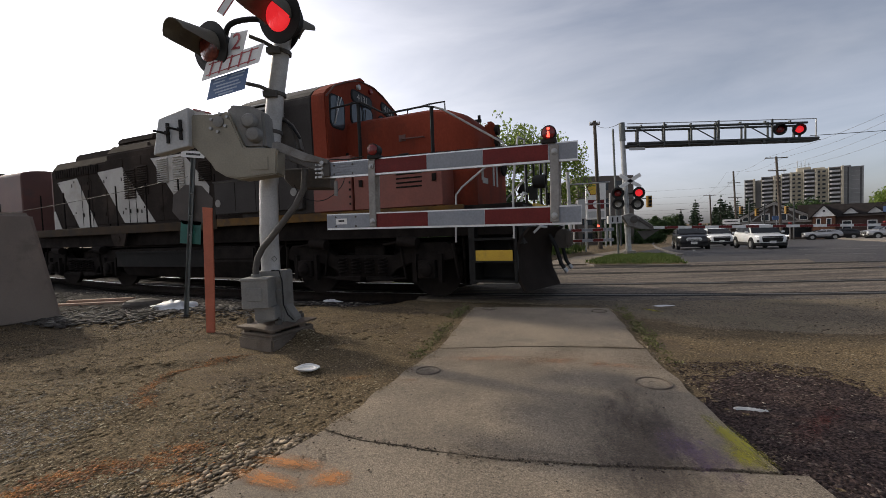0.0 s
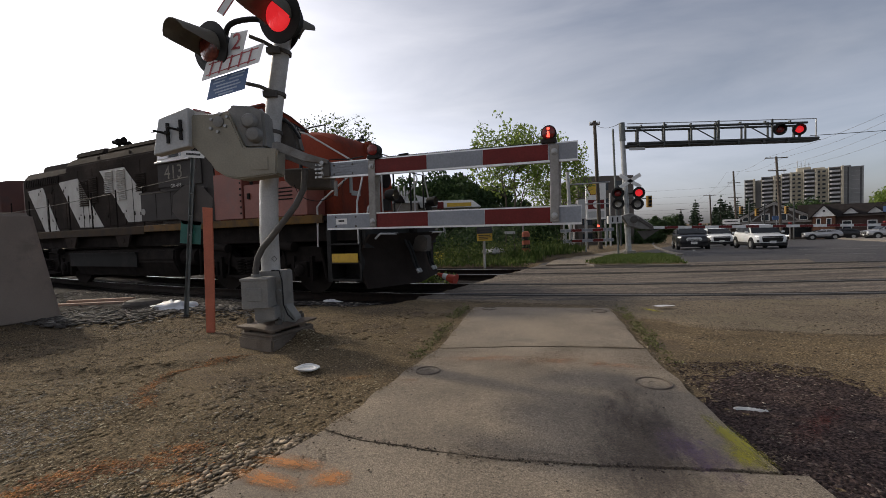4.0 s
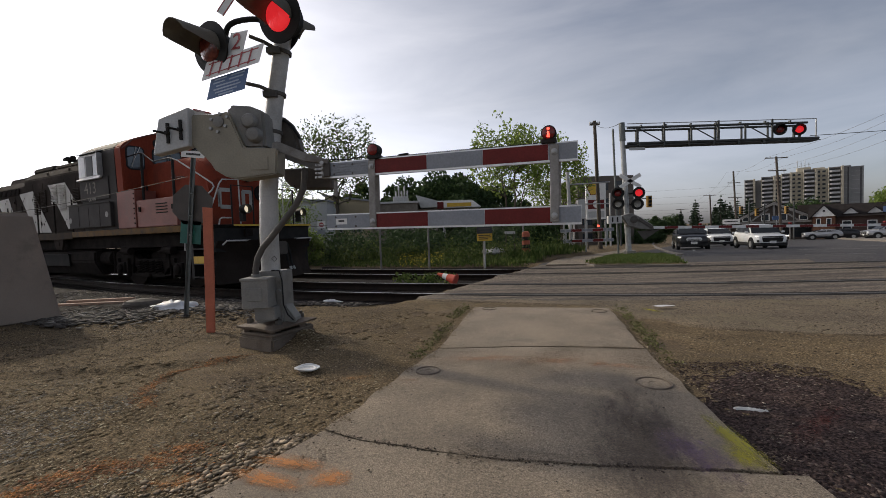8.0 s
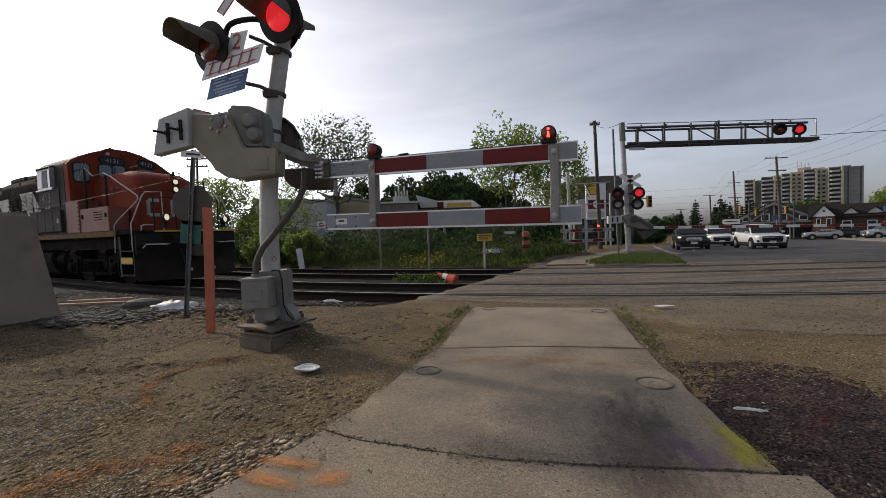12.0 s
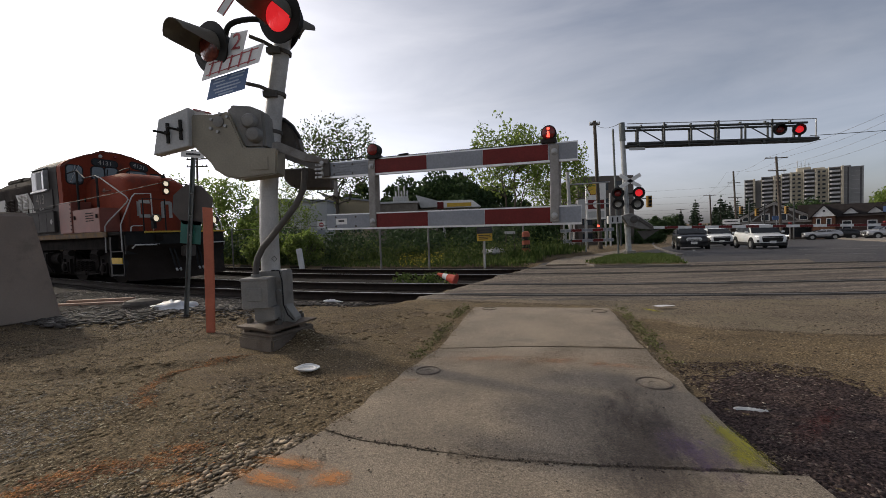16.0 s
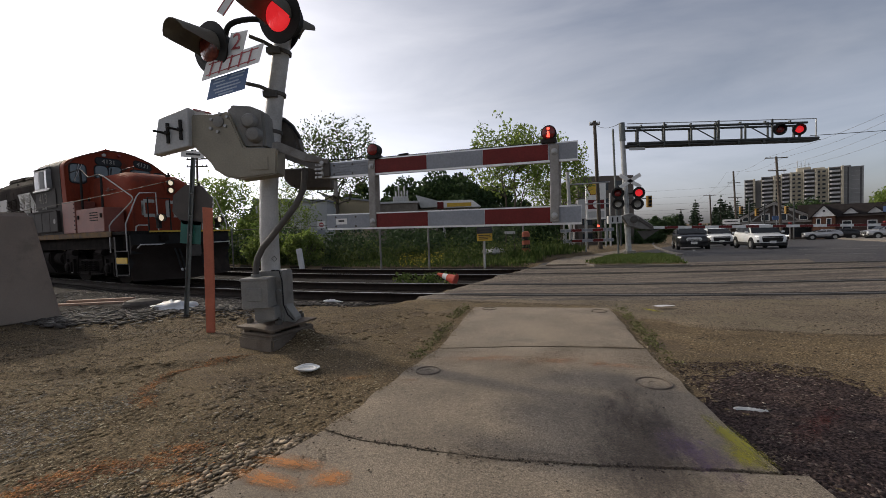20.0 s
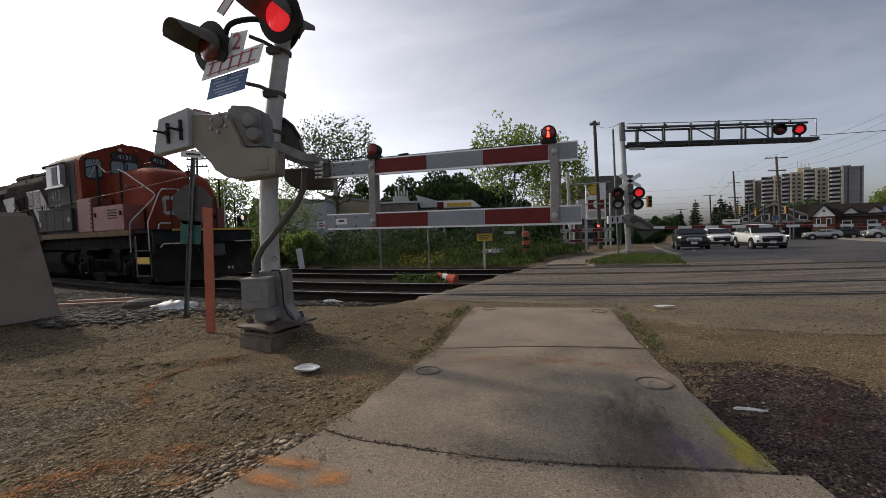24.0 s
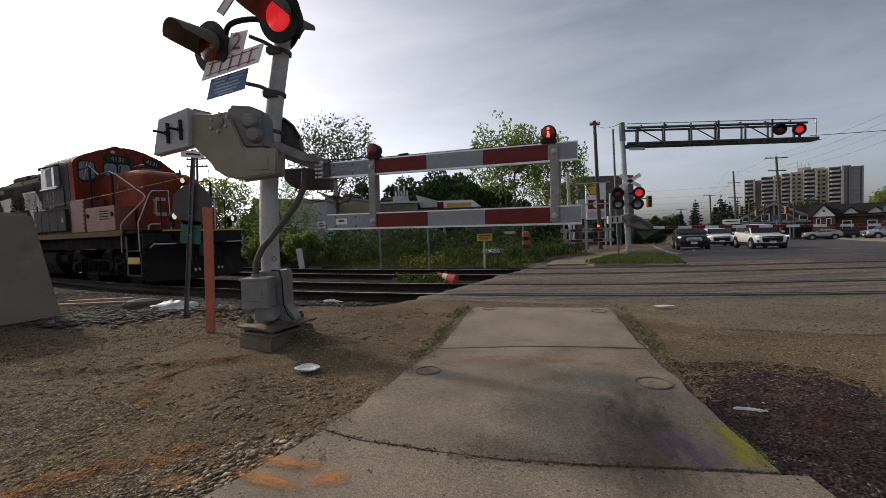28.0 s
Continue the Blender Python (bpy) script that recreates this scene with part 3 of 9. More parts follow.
# ---- rails and ties ----
def rail_run(side, z, x0, x1, name, label):
    """One rail along the track; side: metres from the near track's centre line."""
    xs = list(np.arange(x0, x1 + 0.01, 1.0))
    prof = [(-0.07, -0.17), (0.07, -0.17), (0.07, -0.155), (0.012, -0.13), (0.012, -0.04), (0.036, -0.032), (0.036, 0.0), (-0.036, 0.0), (-0.036, -0.032), (-0.012, -0.04), (-0.012, -0.13), (-0.07, -0.155)]
    vs, fs, n = [], [], len(prof)
    tv, tf = [], []
    for i, x in enumerate(xs):
        a = track_angle(x)
        cx, cy = x + math.sin(a) * 0.0, track_y(x, side)
        sx, sy = math.sin(a), math.cos(a)
        for p, h in prof:
            vs.append((cx + sx * p, cy + sy * p, z + h))
        for p in (-0.034, 0.034):
            tv.append((cx + sx * p, cy + sy * p, z + 0.003))
        if i:
            o = (i - 1) * n
            fs += [(o + k, o + (k + 1) % n, o + n + (k + 1) % n, o + n + k) for k in range(n)]
            tf.append((2 * i - 2, 2 * i, 2 * i + 1, 2 * i - 1))
    ob = new(name, bulk(name, vs, fs, M_rail))
    tagged(ob, label, "rail", "rails", kind="structure")
    hm = bulk("rail_head", tv, tf, M_railtop)
    # darker rail head where the road crosses
    hm.materials.append(M_darkrail)
    for p in hm.polygons:
        p.material_index = 1 if p.center.x > crossing_left(p.center.y) else 0
    top = new("rail_head", hm)
    top.parent = ob
    return ob


TRACKS = ((0.0, RAIL_Z), (3.65, RAIL_Z - 0.02))
for off, z in TRACKS:
    for g in (-0.754, 0.754):
        rail_run(off + g, z, -60, 45, "rail", "steel rail with a bright worn head and rusty web")


def build_flangeways():
    """Dark rubber-lined gaps beside each rail where the road crosses."""
    for off, z in TRACKS:
        for g in (-0.754, 0.754):
            for d, w in ((-0.09, 0.085), (0.10, 0.10)):
                xs = [x for x in np.arange(-1.5, 45, 0.8)]
                left, right = [], []
                for x in xs:
                    y = track_y(x, off + g + d)
                    if x < crossing_left(y):
                        continue
                    left.append((x, y + w / 2))
                    right.append((x, y - w / 2))
                edged_strip("flangeway", left, right, lambda x, y: road_z(x, y) + 0.006, M_rubber, 0.004, "dark rubber strip along a rail in the road", "rubber strip")


build_flangeways()


def build_bed():
    """Black oily bed under both tracks, up to the paved crossing."""
    xs = list(np.arange(-30, 3.2, 0.35))
    vs, fs, us = [], [], list(np.arange(-4.55, 6.1, 0.35))
    for x in xs:
        for u in us:
            u = max(u, float(np.interp(x, (-9.0, -6.0, -5.2, -4.4, -3.2, -2.4, -1.4, -0.6), (-4.3, -4.2, -4.0, -3.3, -2.75, -2.4, -2.2, -1.7))) + 0.12 * noise.noise(Vector((x * 2.3, 0, 4))))
            y = track_y(x, u)
            xx = min(x, crossing_left(y) - 0.02)
            yy = track_y(xx, u)
            vs.append((xx, yy, land_z(xx, yy) + 0.006 + 0.02 * noise.noise(Vector((xx * 3, yy * 3, 6)))))
    n = len(us)
    fs = [(i * n + k, (i + 1) * n + k, (i + 1) * n + k + 1, i * n + k + 1) for i in range(len(xs) - 1) for k in range(n - 1)]
    tagged(new("track_ballast_bed", bulk("track_ballast_bed", vs, fs, M_bed)), "black oily bed under the tracks", "track bed", kind="structure")


build_bed()


def build_ties():
    tie = S().box((0, 0, 0), (0.23, 2.55, 0.16)).mesh("tie", M_tie, bevel=0.012)
    for off, z in TRACKS:
        bed = thing("track_bed", pose(0, 0, 0), "dark creosoted ties under the rails", "track")
        tagged(bed, kind="structure")
        s = -26.0
        while s < 2.5:
            y = track_y(s, off)
            if s < crossing_left(y) - 0.1:
                piece("tie", tie, bed, pose(s, y, z - 0.245, rz=-math.degrees(track_angle(s)) + random.uniform(-1.5, 1.5)))
            s += 0.50


build_ties()


# ---- pavement ----
PAVE = (
    ((-1.90, 0.50), (1.30, 0.10), (1.62, 1.86), (-0.765, 2.455)),
    ((-0.76, 2.47), (1.52, 1.90), (1.86, 3.88), (-0.085, 4.125)),
    ((-0.08, 4.14), (1.86, 3.92), (2.38, 6.06), (0.46, 6.46)),
    ((-3.05, -1.85), (0.95, -2.05), (1.296, 0.07), (-1.905, 0.47)),
)


def build_pavement():
    root = thing("pavement", pose(0, 0, 0), "cracked beige concrete pavement slabs leading to the tracks", "pavement")
    tagged(root, kind="structure")
    for row, q in enumerate(PAVE):
        n = 26
        top, rim = [], []
        def at(u, v):
            a = Vector(q[0]).lerp(Vector(q[1]), u)
            b = Vector(q[3]).lerp(Vector(q[2]), u)
            p = a.lerp(b, v)
            # the joint across the first slabs sags towards the viewer
            if row < 2:
                p.y -= 0.125 * math.sin(math.pi * u ** 0.8) ** 1.2 * (v if row == 0 else 1 - v) ** 3
            if row > 0:
                p.y += 0.07 * math.sin(math.pi * u) * ((v if row == 1 else 1 - v) ** 3 if row < 3 else 0)
            return p
        vs, fs = [], []
        for j in range(n + 1):
            for i in range(n + 1):
                p = at(i / n, j / n)
                e = 0.034 if i in (0, n) else 0.02 if j in (0, n) else 0.0
                p = p + Vector((noise.noise(Vector((p.x * 3, p.y * 3, 1))), noise.noise(Vector((p.x * 3, p.y * 3, 7))))) * e
                vs.append((p.x, p.y, land_z(p.x, p.y) + 0.03 - (0.008 if e else 0) + 0.004 * noise.noise(Vector((p.x * 2, p.y * 2, 2)))))
        m = n + 1
        fs = [(j * m + i, j * m + i + 1, (j + 1) * m + i + 1, (j + 1) * m + i) for j in range(n) for i in range(n)]
        edge = [i for i in range(m)] + [j * m + n for j in range(1, m)] + [n * m + i for i in range(n - 1, -1, -1)] + [j * m for j in range(n - 1, 0, -1)]
        base = len(vs)
        vs += [(vs[i][0], vs[i][1], vs[i][2] - 0.12) for i in edge]
        k = len(edge)
        fs += [(edge[(i + 1) % k], edge[i], base + i, base + (i + 1) % k) for i in range(k)]
        me = bpy.data.meshes.new("slab")
        me.from_pydata(vs, [], fs)
        me.materials.append(M_slab)
        me.shade_smooth()
        me.set_sharp_from_angle(angle=radians(40))
        ob = new("slab", me)
        ob.parent = root
    return root


build_pavement()


def rounded(pts, n=5):
    """The path through pts as a smooth curve."""
    p = [Vector(q) for q in pts]
    p = [p[0] * 2 - p[1]] + p + [p[-1] * 2 - p[-2]]
    out = []
    for k in range(1, len(p) - 2):
        for j in range(n):
            t = j / n
            out.append(0.5 * (2 * p[k] + (p[k + 1] - p[k - 1]) * t + (2 * p[k - 1] - 5 * p[k] + 4 * p[k + 1] - p[k + 2]) * t * t + (3 * p[k] - p[k - 1] - 3 * p[k + 1] + p[k + 2]) * t ** 3))
    return out + [p[-2]]


def signal_head(parent, at, aim, lens, label, hood=0.36, cover=None):
    """A round crossing lamp: target disc, lens, hood, housing and arm. aim: the way that it faces."""
    aim = Vector(aim).normalized()
    turn = aim.to_track_quat("Y", "Z").to_matrix().to_4x4()
    root = part("lamp_head", S().lathe([(0.14, -0.20), (0.165, -0.16), (0.17, -0.03), (0.17, 0.0)], seg=20, to=(0, 1, 0)), M_black, parent, label, smooth=True)
    root.matrix_basis = Matrix.Translation(at) @ turn
    part("target_disc", S().lathe([(0.255, -0.012), (0.26, 0.0), (0.255, 0.008), (0.16, 0.012)], seg=28, to=(0, 1, 0)), M_black, root, smooth=True)
    dome = S().lathe([(0.152, 0.012), (0.145, 0.03), (0.11, 0.05), (0.05, 0.062), (0.01, 0.064)], seg=24, to=(0, 1, 0))
    part("lens", dome, lens, root, smooth=True)
    # hood: a long half tube, its sides cut back towards the lens
    h, seg = S(), 30
    vs, fs = [], []
    for k in range(seg + 1):
        a = math.pi * (-0.12 + 1.24 * k / seg)
        q = math.sin(a)
        reach = hood * (0.90 + 0.10 * q if q > 0.25 else max(0.08, 0.925 + 1.75 * (q - 0.25)))
        for r, d in ((0.162, 0.0), (0.168, reach), (0.160, reach), (0.155, 0.0)):
            vs.append((r * math.cos(a), 0.01 + d, r * math.sin(a)))
    for k in range(seg):
        o = 4 * k
        fs += [(o, o + 1, o + 5, o + 4), (o + 1, o + 2, o + 6, o + 5), (o + 2, o + 3, o + 7, o + 6)]
    part("hood", h.add(vs, fs), cover or M_hood, root, smooth=True)
    return root


def near_signal():
    """The pedestrian crossing signal on its concrete foot; its mast leans a little."""
    root = thing("crossing_signal", pose(-2.02, 4.72, 0), "aluminium crossing signal mast with red lamps, signs and gate gear", "crossing signal")
    # foot
    ring = [(-0.28, -0.13), (0.20, -0.39), (0.50, 0.14), (0.02, 0.38)]
    c0 = Vector((0.11, 0.0))
    part("foundation", S().prism(ring, 2, -0.08, 0.125), M_foot, root, "chipped square concrete foundation", bevel=0.02, steps=2)
    part("foundation_cap", S().prism([tuple(c0 + (Vector(q) - c0) * 0.95) for q in ring], 2, 0.125, 0.165), M_foot, root, bevel=0.012)
    # cast plate, low in the middle, its rim bent and uneven
    pv, pf, n = [], [], 8
    outer = []
    for k in range(4):
        a, b = Vector(ring[k]), Vector(ring[(k + 1) % 4])
        outer += [a, a.lerp(b, 0.5)]
    for f0, z, wob in ((1.05, 0.205, 1), (1.07, 0.226, 1), (0.80, 0.245, 0.4), (0.52, 0.262, 0), (0.40, 0.275, 0)):
        for k, q in enumerate(outer):
            q = c0 + (q - c0) * (f0 * (0.97 if k % 2 == 0 else 1.0))
            pv.append((q.x, q.y, z + wob * 0.012 * math.sin(k * 2.1)))
    pf = [(j * n + k, j * n + (k + 1) % n, (j + 1) * n + (k + 1) % n, (j + 1) * n + k) for j in range(4) for k in range(n)] + [tuple(range(n))[::-1], tuple(range(4 * n, 5 * n))]
    part("base_plate", S().add(pv, pf), M_rustplate, root, "rust-brown cast base plate")
    for bx, by, bz in ((-0.17, -0.14, 0.185), (0.16, -0.30, 0.18), (0.38, 0.02, 0.185), (0.06, 0.30, 0.185)):
        part("loose_shim", S().box((bx, by, bz), (0.07, 0.06, 0.05), turn=(6, 5, 30)), M_rustplate, root, bevel=0.008)
    for sx, sy in ((-0.16, -0.08), (0.21, -0.22), (0.33, 0.14), (0.0, 0.25)):
        part("anchor_bolt", S().rod((sx, sy, 0.12), (sx, sy, 0.325), 0.018, seg=6).rod((sx, sy, 0.245), (sx, sy, 0.295), 0.040, seg=6), M_conduit, root)
    base = part("junction_base", S().prism([(-0.06, -0.15), (0.24, -0.15), (0.26, 0.14), (-0.08, 0.14)], 2, 0.24, 0.82).prism([(0.20, 0.52), (0.26, 0.42), (0.36, 0.27), (0.36, 0.24), (0.20, 0.24)], 1, -0.12, 0.10), M_greybox, root, "grey cast junction box at the foot of the mast", bevel=0.02, steps=2)
    front = part("cover", S().box((0.04, -0.27, 0.60), (0.28, 0.22, 0.30)).box((0.04, -0.27, 0.755), (0.30, 0.24, 0.03)).box((0.04, -0.385, 0.60), (0.16, 0.012, 0.14)).box((0.10, -0.22, 0.38), (0.22, 0.16, 0.14)), M_greybox, base, "light grey lidded terminal box", bevel=0.012)
    for z in (0.60, 0.74):
        part("knob", S().rod((0.21, -0.20, z), (0.21, -0.15, z), 0.025), M_greybox, base)
    part("cable", S().tube([(0.14, -0.165, 0.83), (0.22, -0.165, 0.83), (0.25, -0.17, 0.72), (0.255, -0.17, 0.45), (0.30, -0.18, 0.34), (0.36, -0.18, 0.28)], 0.008, 6), M_rubber, root)
    # mast
    line = [Vector(p) for p in ((0.075, -0.02, 0.70), (0.075, -0.02, 1.20), (0.10, -0.02, 1.76), (0.20, -0.02, 2.59), (0.25, -0.02, 2.88), (0.35, -0.02, 3.42), (0.40, -0.03, 3.95))]
    part("mast", S().tube(line, [0.102, 0.101, 0.098, 0.092, 0.090, 0.088, 0.086], 24), M_mastpaint, root, "scuffed silver mast pole", smooth=True)
    lean = (line[-1] - line[2]).normalized()

    def on(z):
        for a, b in zip(line, line[1:]):
            if z <= b.z:
                return a.lerp(b, (z - a.z) / (b.z - a.z))
        return line[-1]
    for z in (2.36, 2.77, 3.22):
        part("clamp", S().lathe([(0.096, -0.02), (0.110, -0.018), (0.110, 0.018), (0.096, 0.02)], at=on(z), seg=20, to=lean), M_conduit, root, smooth=True)
    part("mast_mark", S().tube([(0.16 + 0.03 * math.cos(k * math.pi / 2), -0.1225 - 0.0006 * k, 0.955 + 0.03 * math.sin(k * math.pi / 2)) for k in range(5)], 0.003, 4), M_signblack, root, "small black paint mark")
    # lamps
    h1 = signal_head(root, Vector((0.45, -0.40, 3.42)), (-0.36, -0.92, -0.12), M_redlit, "round black lamp head with a lit red lens", hood=0.40)
    h2 = signal_head(root, Vector((-0.33, -0.27, 3.19)), (-0.44, -0.89, -0.10), M_redhalf, "round black lamp head with an unlit red lens", hood=0.40)
    signal_head(root, Vector((0.37, 0.10, 3.53)), (0.62, 0.78, -0.12), M_reddim, "round black lamp head facing away from the pavement", hood=0.24)
    part("lamp_arm", S().tube(rounded([on(3.46), (0.16, -0.16, 3.51), (-0.05, -0.18, 3.50), (-0.17, -0.18, 3.45), (-0.22, -0.16, 3.36), (-0.24, -0.14, 3.24)]), 0.028, 10), M_black, root, smooth=True)
    part("lamp_arm", S().tube([on(3.46), on(3.46) + Vector((0.10, -0.14, 0.02)), (0.50, -0.28, 3.47)], 0.04, 10), M_black, root, smooth=True)

    # signs: thin plates, each hung askew on its bracket
    def slanted(name, tl, tr, bl, material, label, parent, lift=0.0):
        """A plate by three of its corners; lift raises it off the face that it lies on."""
        tl, tr, bl = Vector(tl), Vector(tr), Vector(bl)
        nn = (tr - tl).cross(bl - tl).normalized()
        nn = -nn if nn.y > 0 else nn
        o = [p + nn * lift for p in (tl, tr, tr + bl - tl, bl)]
        q = o + [p + nn * (0.006 if not lift else 0.0015) for p in o]
        return part(name, S().add(q, [(3, 2, 1, 0), (4, 5, 6, 7), (0, 1, 5, 4), (1, 2, 6, 5), (2, 3, 7, 6), (3, 0, 4, 7)]), material, parent, label)

    def patch(name, corners, u0, u1, v0, v1, material, parent, label="", lift=0.007):
        tl, tr, bl = (Vector(c) for c in corners)
        u, v = tr - tl, bl - tl
        return slanted(name, tl + u * u0 + v * v0, tl + u * u1 + v * v0, tl + u * u0 + v * v1, material, label, parent, lift)
    two = ((-0.10, -0.28, 3.32), (0.10, -0.34, 3.32), (-0.15, -0.31, 3.09))
    s2 = slanted("sign", *two, M_white, "white square sign with the red number 2", root)
    u, v = (Vector(two[1]) - Vector(two[0])).normalized(), (Vector(two[0]) - Vector(two[2])).normalized()
    n0 = u.cross(v).normalized()
    frame2 = Matrix((u, v - u * u.dot(v) * 0.3, n0)).transposed().to_4x4()
    centre = (Vector(two[1]) + Vector(two[2])) / 2
    lettering("numeral", "2", 0.26, M_signred, s2, Matrix.Translation(centre + n0 * 0.010 * (1 if n0.y < 0 else -1)) @ frame2)
    track = ((-0.38, -0.26, 3.04), (0.30, -0.44, 3.14), (-0.43, -0.29, 2.84))
    sl = slanted("sign", *track, M_white, "white track sign with red rails and ties", root)
    for v0 in (0.16, 0.76):
        patch("rail_mark", track, 0.06, 0.93, v0, v0 + 0.06, M_signred, sl)
    for k in range(5):
        patch("tie_mark", track, 0.12 + 0.17 * k, 0.15 + 0.17 * k, 0.10, 0.90, M_signred, sl, lift=0.0092)
    notice = ((-0.34, -0.27, 2.86), (0.11, -0.39, 2.92), (-0.38, -0.30, 2.64))
    sb = slanted("sign", *notice, M_blue, "blue emergency notice with pale lettering", root)
    for v0, a, b in ((0.08, 0.12, 0.45), (0.08, 0.55, 0.92), (0.24, 0.10, 0.42), (0.24, 0.52, 0.9), (0.42, 0.2, 0.8), (0.58, 0.14, 0.86), (0.74, 0.2, 0.78), (0.88, 0.3, 0.7)):
        patch("line_of_text", notice, a, b, v0, v0 + 0.07, M_bluebar, sb)
    blade = ((-0.27, -0.22, 3.58), (-0.20, -0.22, 3.53), (0.26, -0.26, 4.24))
    cb = slanted("crossbuck_blade", *blade, M_white, "white crossbuck blade with a red border", root)
    for a, b in ((0.0, 0.12), (0.88, 1.0)):
        patch("crossbuck_edge", blade, a, b, 0.0, 1.0, M_signred, cb)
    for path in (((0.08, -0.28, 3.29), (0.18, -0.20, 3.27), (0.30, -0.12, 3.22)), ((0.03, -0.30, 2.80), (0.13, -0.20, 2.80), (0.24, -0.12, 2.76))):
        part("bracket", S().tube(path, 0.02, 8).box(Vector(path[-1]) + Vector((-0.03, 0.0, -0.02)), (0.14, 0.08, 0.06)), M_conduit, root, "dark grey sign bracket")
    # gate mechanism: beige side plate with a round end, grey casing behind, counterweight box
    mech = part("gate_machine", S().prism([(-0.51, 2.47), (-0.29, 2.465), (-0.13, 2.49), (-0.05, 2.29), (0.02, 2.12), (0.36, 2.10), (0.34, 1.84), (-0.04, 1.80), (-0.18, 1.83), (-0.29, 1.90), (-0.33, 1.97), (-0.39, 2.04), (-0.48, 2.13), (-0.52, 2.16)], 1, -0.40, -0.16), M_beige, root, "beige gate arm machine with a bolted side plate", bevel=0.014, steps=2)
    part("maker_plate", S().box((0.17, -0.407, 1.95), (0.18, 0.008, 0.13)), M_beige, mech, bevel=0.003)
    part("hub", S().lathe([(0.055, 0), (0.055, 0.02), (0.02, 0.03)], at=(-0.22, -0.40, 2.385), seg=12, to=(0, -1, 0)), M_greybox, mech, smooth=True)
    for x, z in ((-0.29, 2.41), (-0.20, 2.465), (-0.13, 2.43), (-0.15, 2.34), (-0.23, 2.285), (-0.30, 2.32)):
        part("bolt", S().rod((x, -0.40, z), (x, -0.425, z), 0.016, seg=6), M_galv, mech)
    motor = part("motor_casing", S().prism([(-0.18, 2.48), (-0.15, 2.56), (-0.11, 2.575), (0.07, 2.56), (0.21, 2.50), (0.22, 2.12), (-0.03, 2.12), (-0.11, 2.31)], 1, -0.34, -0.06), M_greybox, root, "grey cast motor casing", bevel=0.025, steps=2)
    for z, x in ((2.39, 0.08), (2.25, 0.12)):
        part("cap", S().lathe([(0.080, 0), (0.080, 0.05), (0.06, 0.08), (0.02, 0.09)], at=(x, -0.34, z), seg=16, to=(0, -1, 0)), M_greybox, motor, smooth=True)
    cw = part("counterweight", S().prism([(-0.80, 2.42), (-0.49, 2.53), (-0.51, 2.14), (-0.87, 2.06)], 1, -0.46, -0.34), M_lightgrey, root, "light grey counterweight block", bevel=0.008)
    for z, x in ((2.30, -0.56), (2.27, -0.69)):
        part("stud", S().rod((x, -0.40, z), (x - 0.10, -0.56, z + 0.01), 0.012, seg=8).box((x - 0.01, -0.475, z), (0.025, 0.02, 0.20)).rod((x - 0.01, -0.46, z), (x - 0.02, -0.50, z), 0.022, seg=6), M_black, cw)
    part("warning_plate", S().prism([(-0.51, 2.485), (-0.51, 2.55), (-0.33, 2.50), (-0.33, 2.485)], 1, -0.335, -0.325), M_white, mech, "white warning plate")
    part("warning_strip", S().prism([(-0.51, 2.525), (-0.51, 2.55), (-0.33, 2.50), (-0.33, 2.488)], 1, -0.341, -0.336), M_signred, mech, "red warning strip")
    lettering("warning_word", "DANGER", 0.026, M_white, mech, Matrix.Translation((-0.44, -0.3425, 2.519)) @ pose(0, 0, 0, 90, 0, 0) @ pose(0, 0, 0, 0, 0, -12), "white warning word")
    # conduits and rear counterweight
    part("conduit", S().tube([(-0.01, -0.22, 0.76), (-0.005, -0.22, 0.86), (0.02, -0.22, 0.97), (0.08, -0.22, 1.08), (0.18, -0.22, 1.19), (0.31, -0.21, 1.35), (0.45, -0.19, 1.53), (0.53, -0.16, 1.70), (0.55, -0.14, 1.92)], 0.033, 12), M_conduit, root, "bent grey flexible conduit", smooth=True)
    part("conduit_nut", S().rod((-0.01, -0.22, 0.76), (-0.01, -0.22, 0.80), 0.05, seg=8), M_greybox, root)
    part("rear_weight", S().prism([(0.19, 1.98), (0.20, 1.86), (0.27, 1.78), (0.36, 1.74), (0.75, 1.73), (0.77, 1.99)], 1, 0.16, 0.34), M_dullbrown, root, "dull brown counterweight behind the mast", bevel=0.02)
    part("rear_casing", S().prism([(0.10, 2.16), (0.12, 2.56), (0.19, 2.58), (0.31, 2.53), (0.40, 2.37), (0.45, 2.15)], 1, 0.06, 0.26), M_dullbrown, root, "dark rounded casing behind the mast", bevel=0.05, steps=3)
    part("rear_strap", S().tube([(0.17, -0.02, 2.44), (0.28, 0.04, 2.50), (0.36, 0.07, 2.44), (0.44, 0.08, 2.30)], 0.014, 6), M_rubber, root)
    fork = part("gate_fork", S().prism([(0.29, 2.17), (0.35, 2.18), (0.65, 2.045), (0.86, 1.975), (0.86, 1.93), (0.61, 1.965), (0.29, 2.10)], 1, -0.36, -0.31).prism([(0.29, 2.13), (0.35, 2.14), (0.65, 2.005), (0.90, 1.935), (0.90, 1.86), (0.61, 1.925), (0.29, 2.06)], 1, -0.12, -0.07), M_dullsteel, root, "galvanised fork that carries the gate arm", bevel=0.006)
    part("fork_pin", S().rod((0.80, -0.38, 1.94), (0.80, -0.05, 1.90), 0.022, seg=8), M_galv, fork)
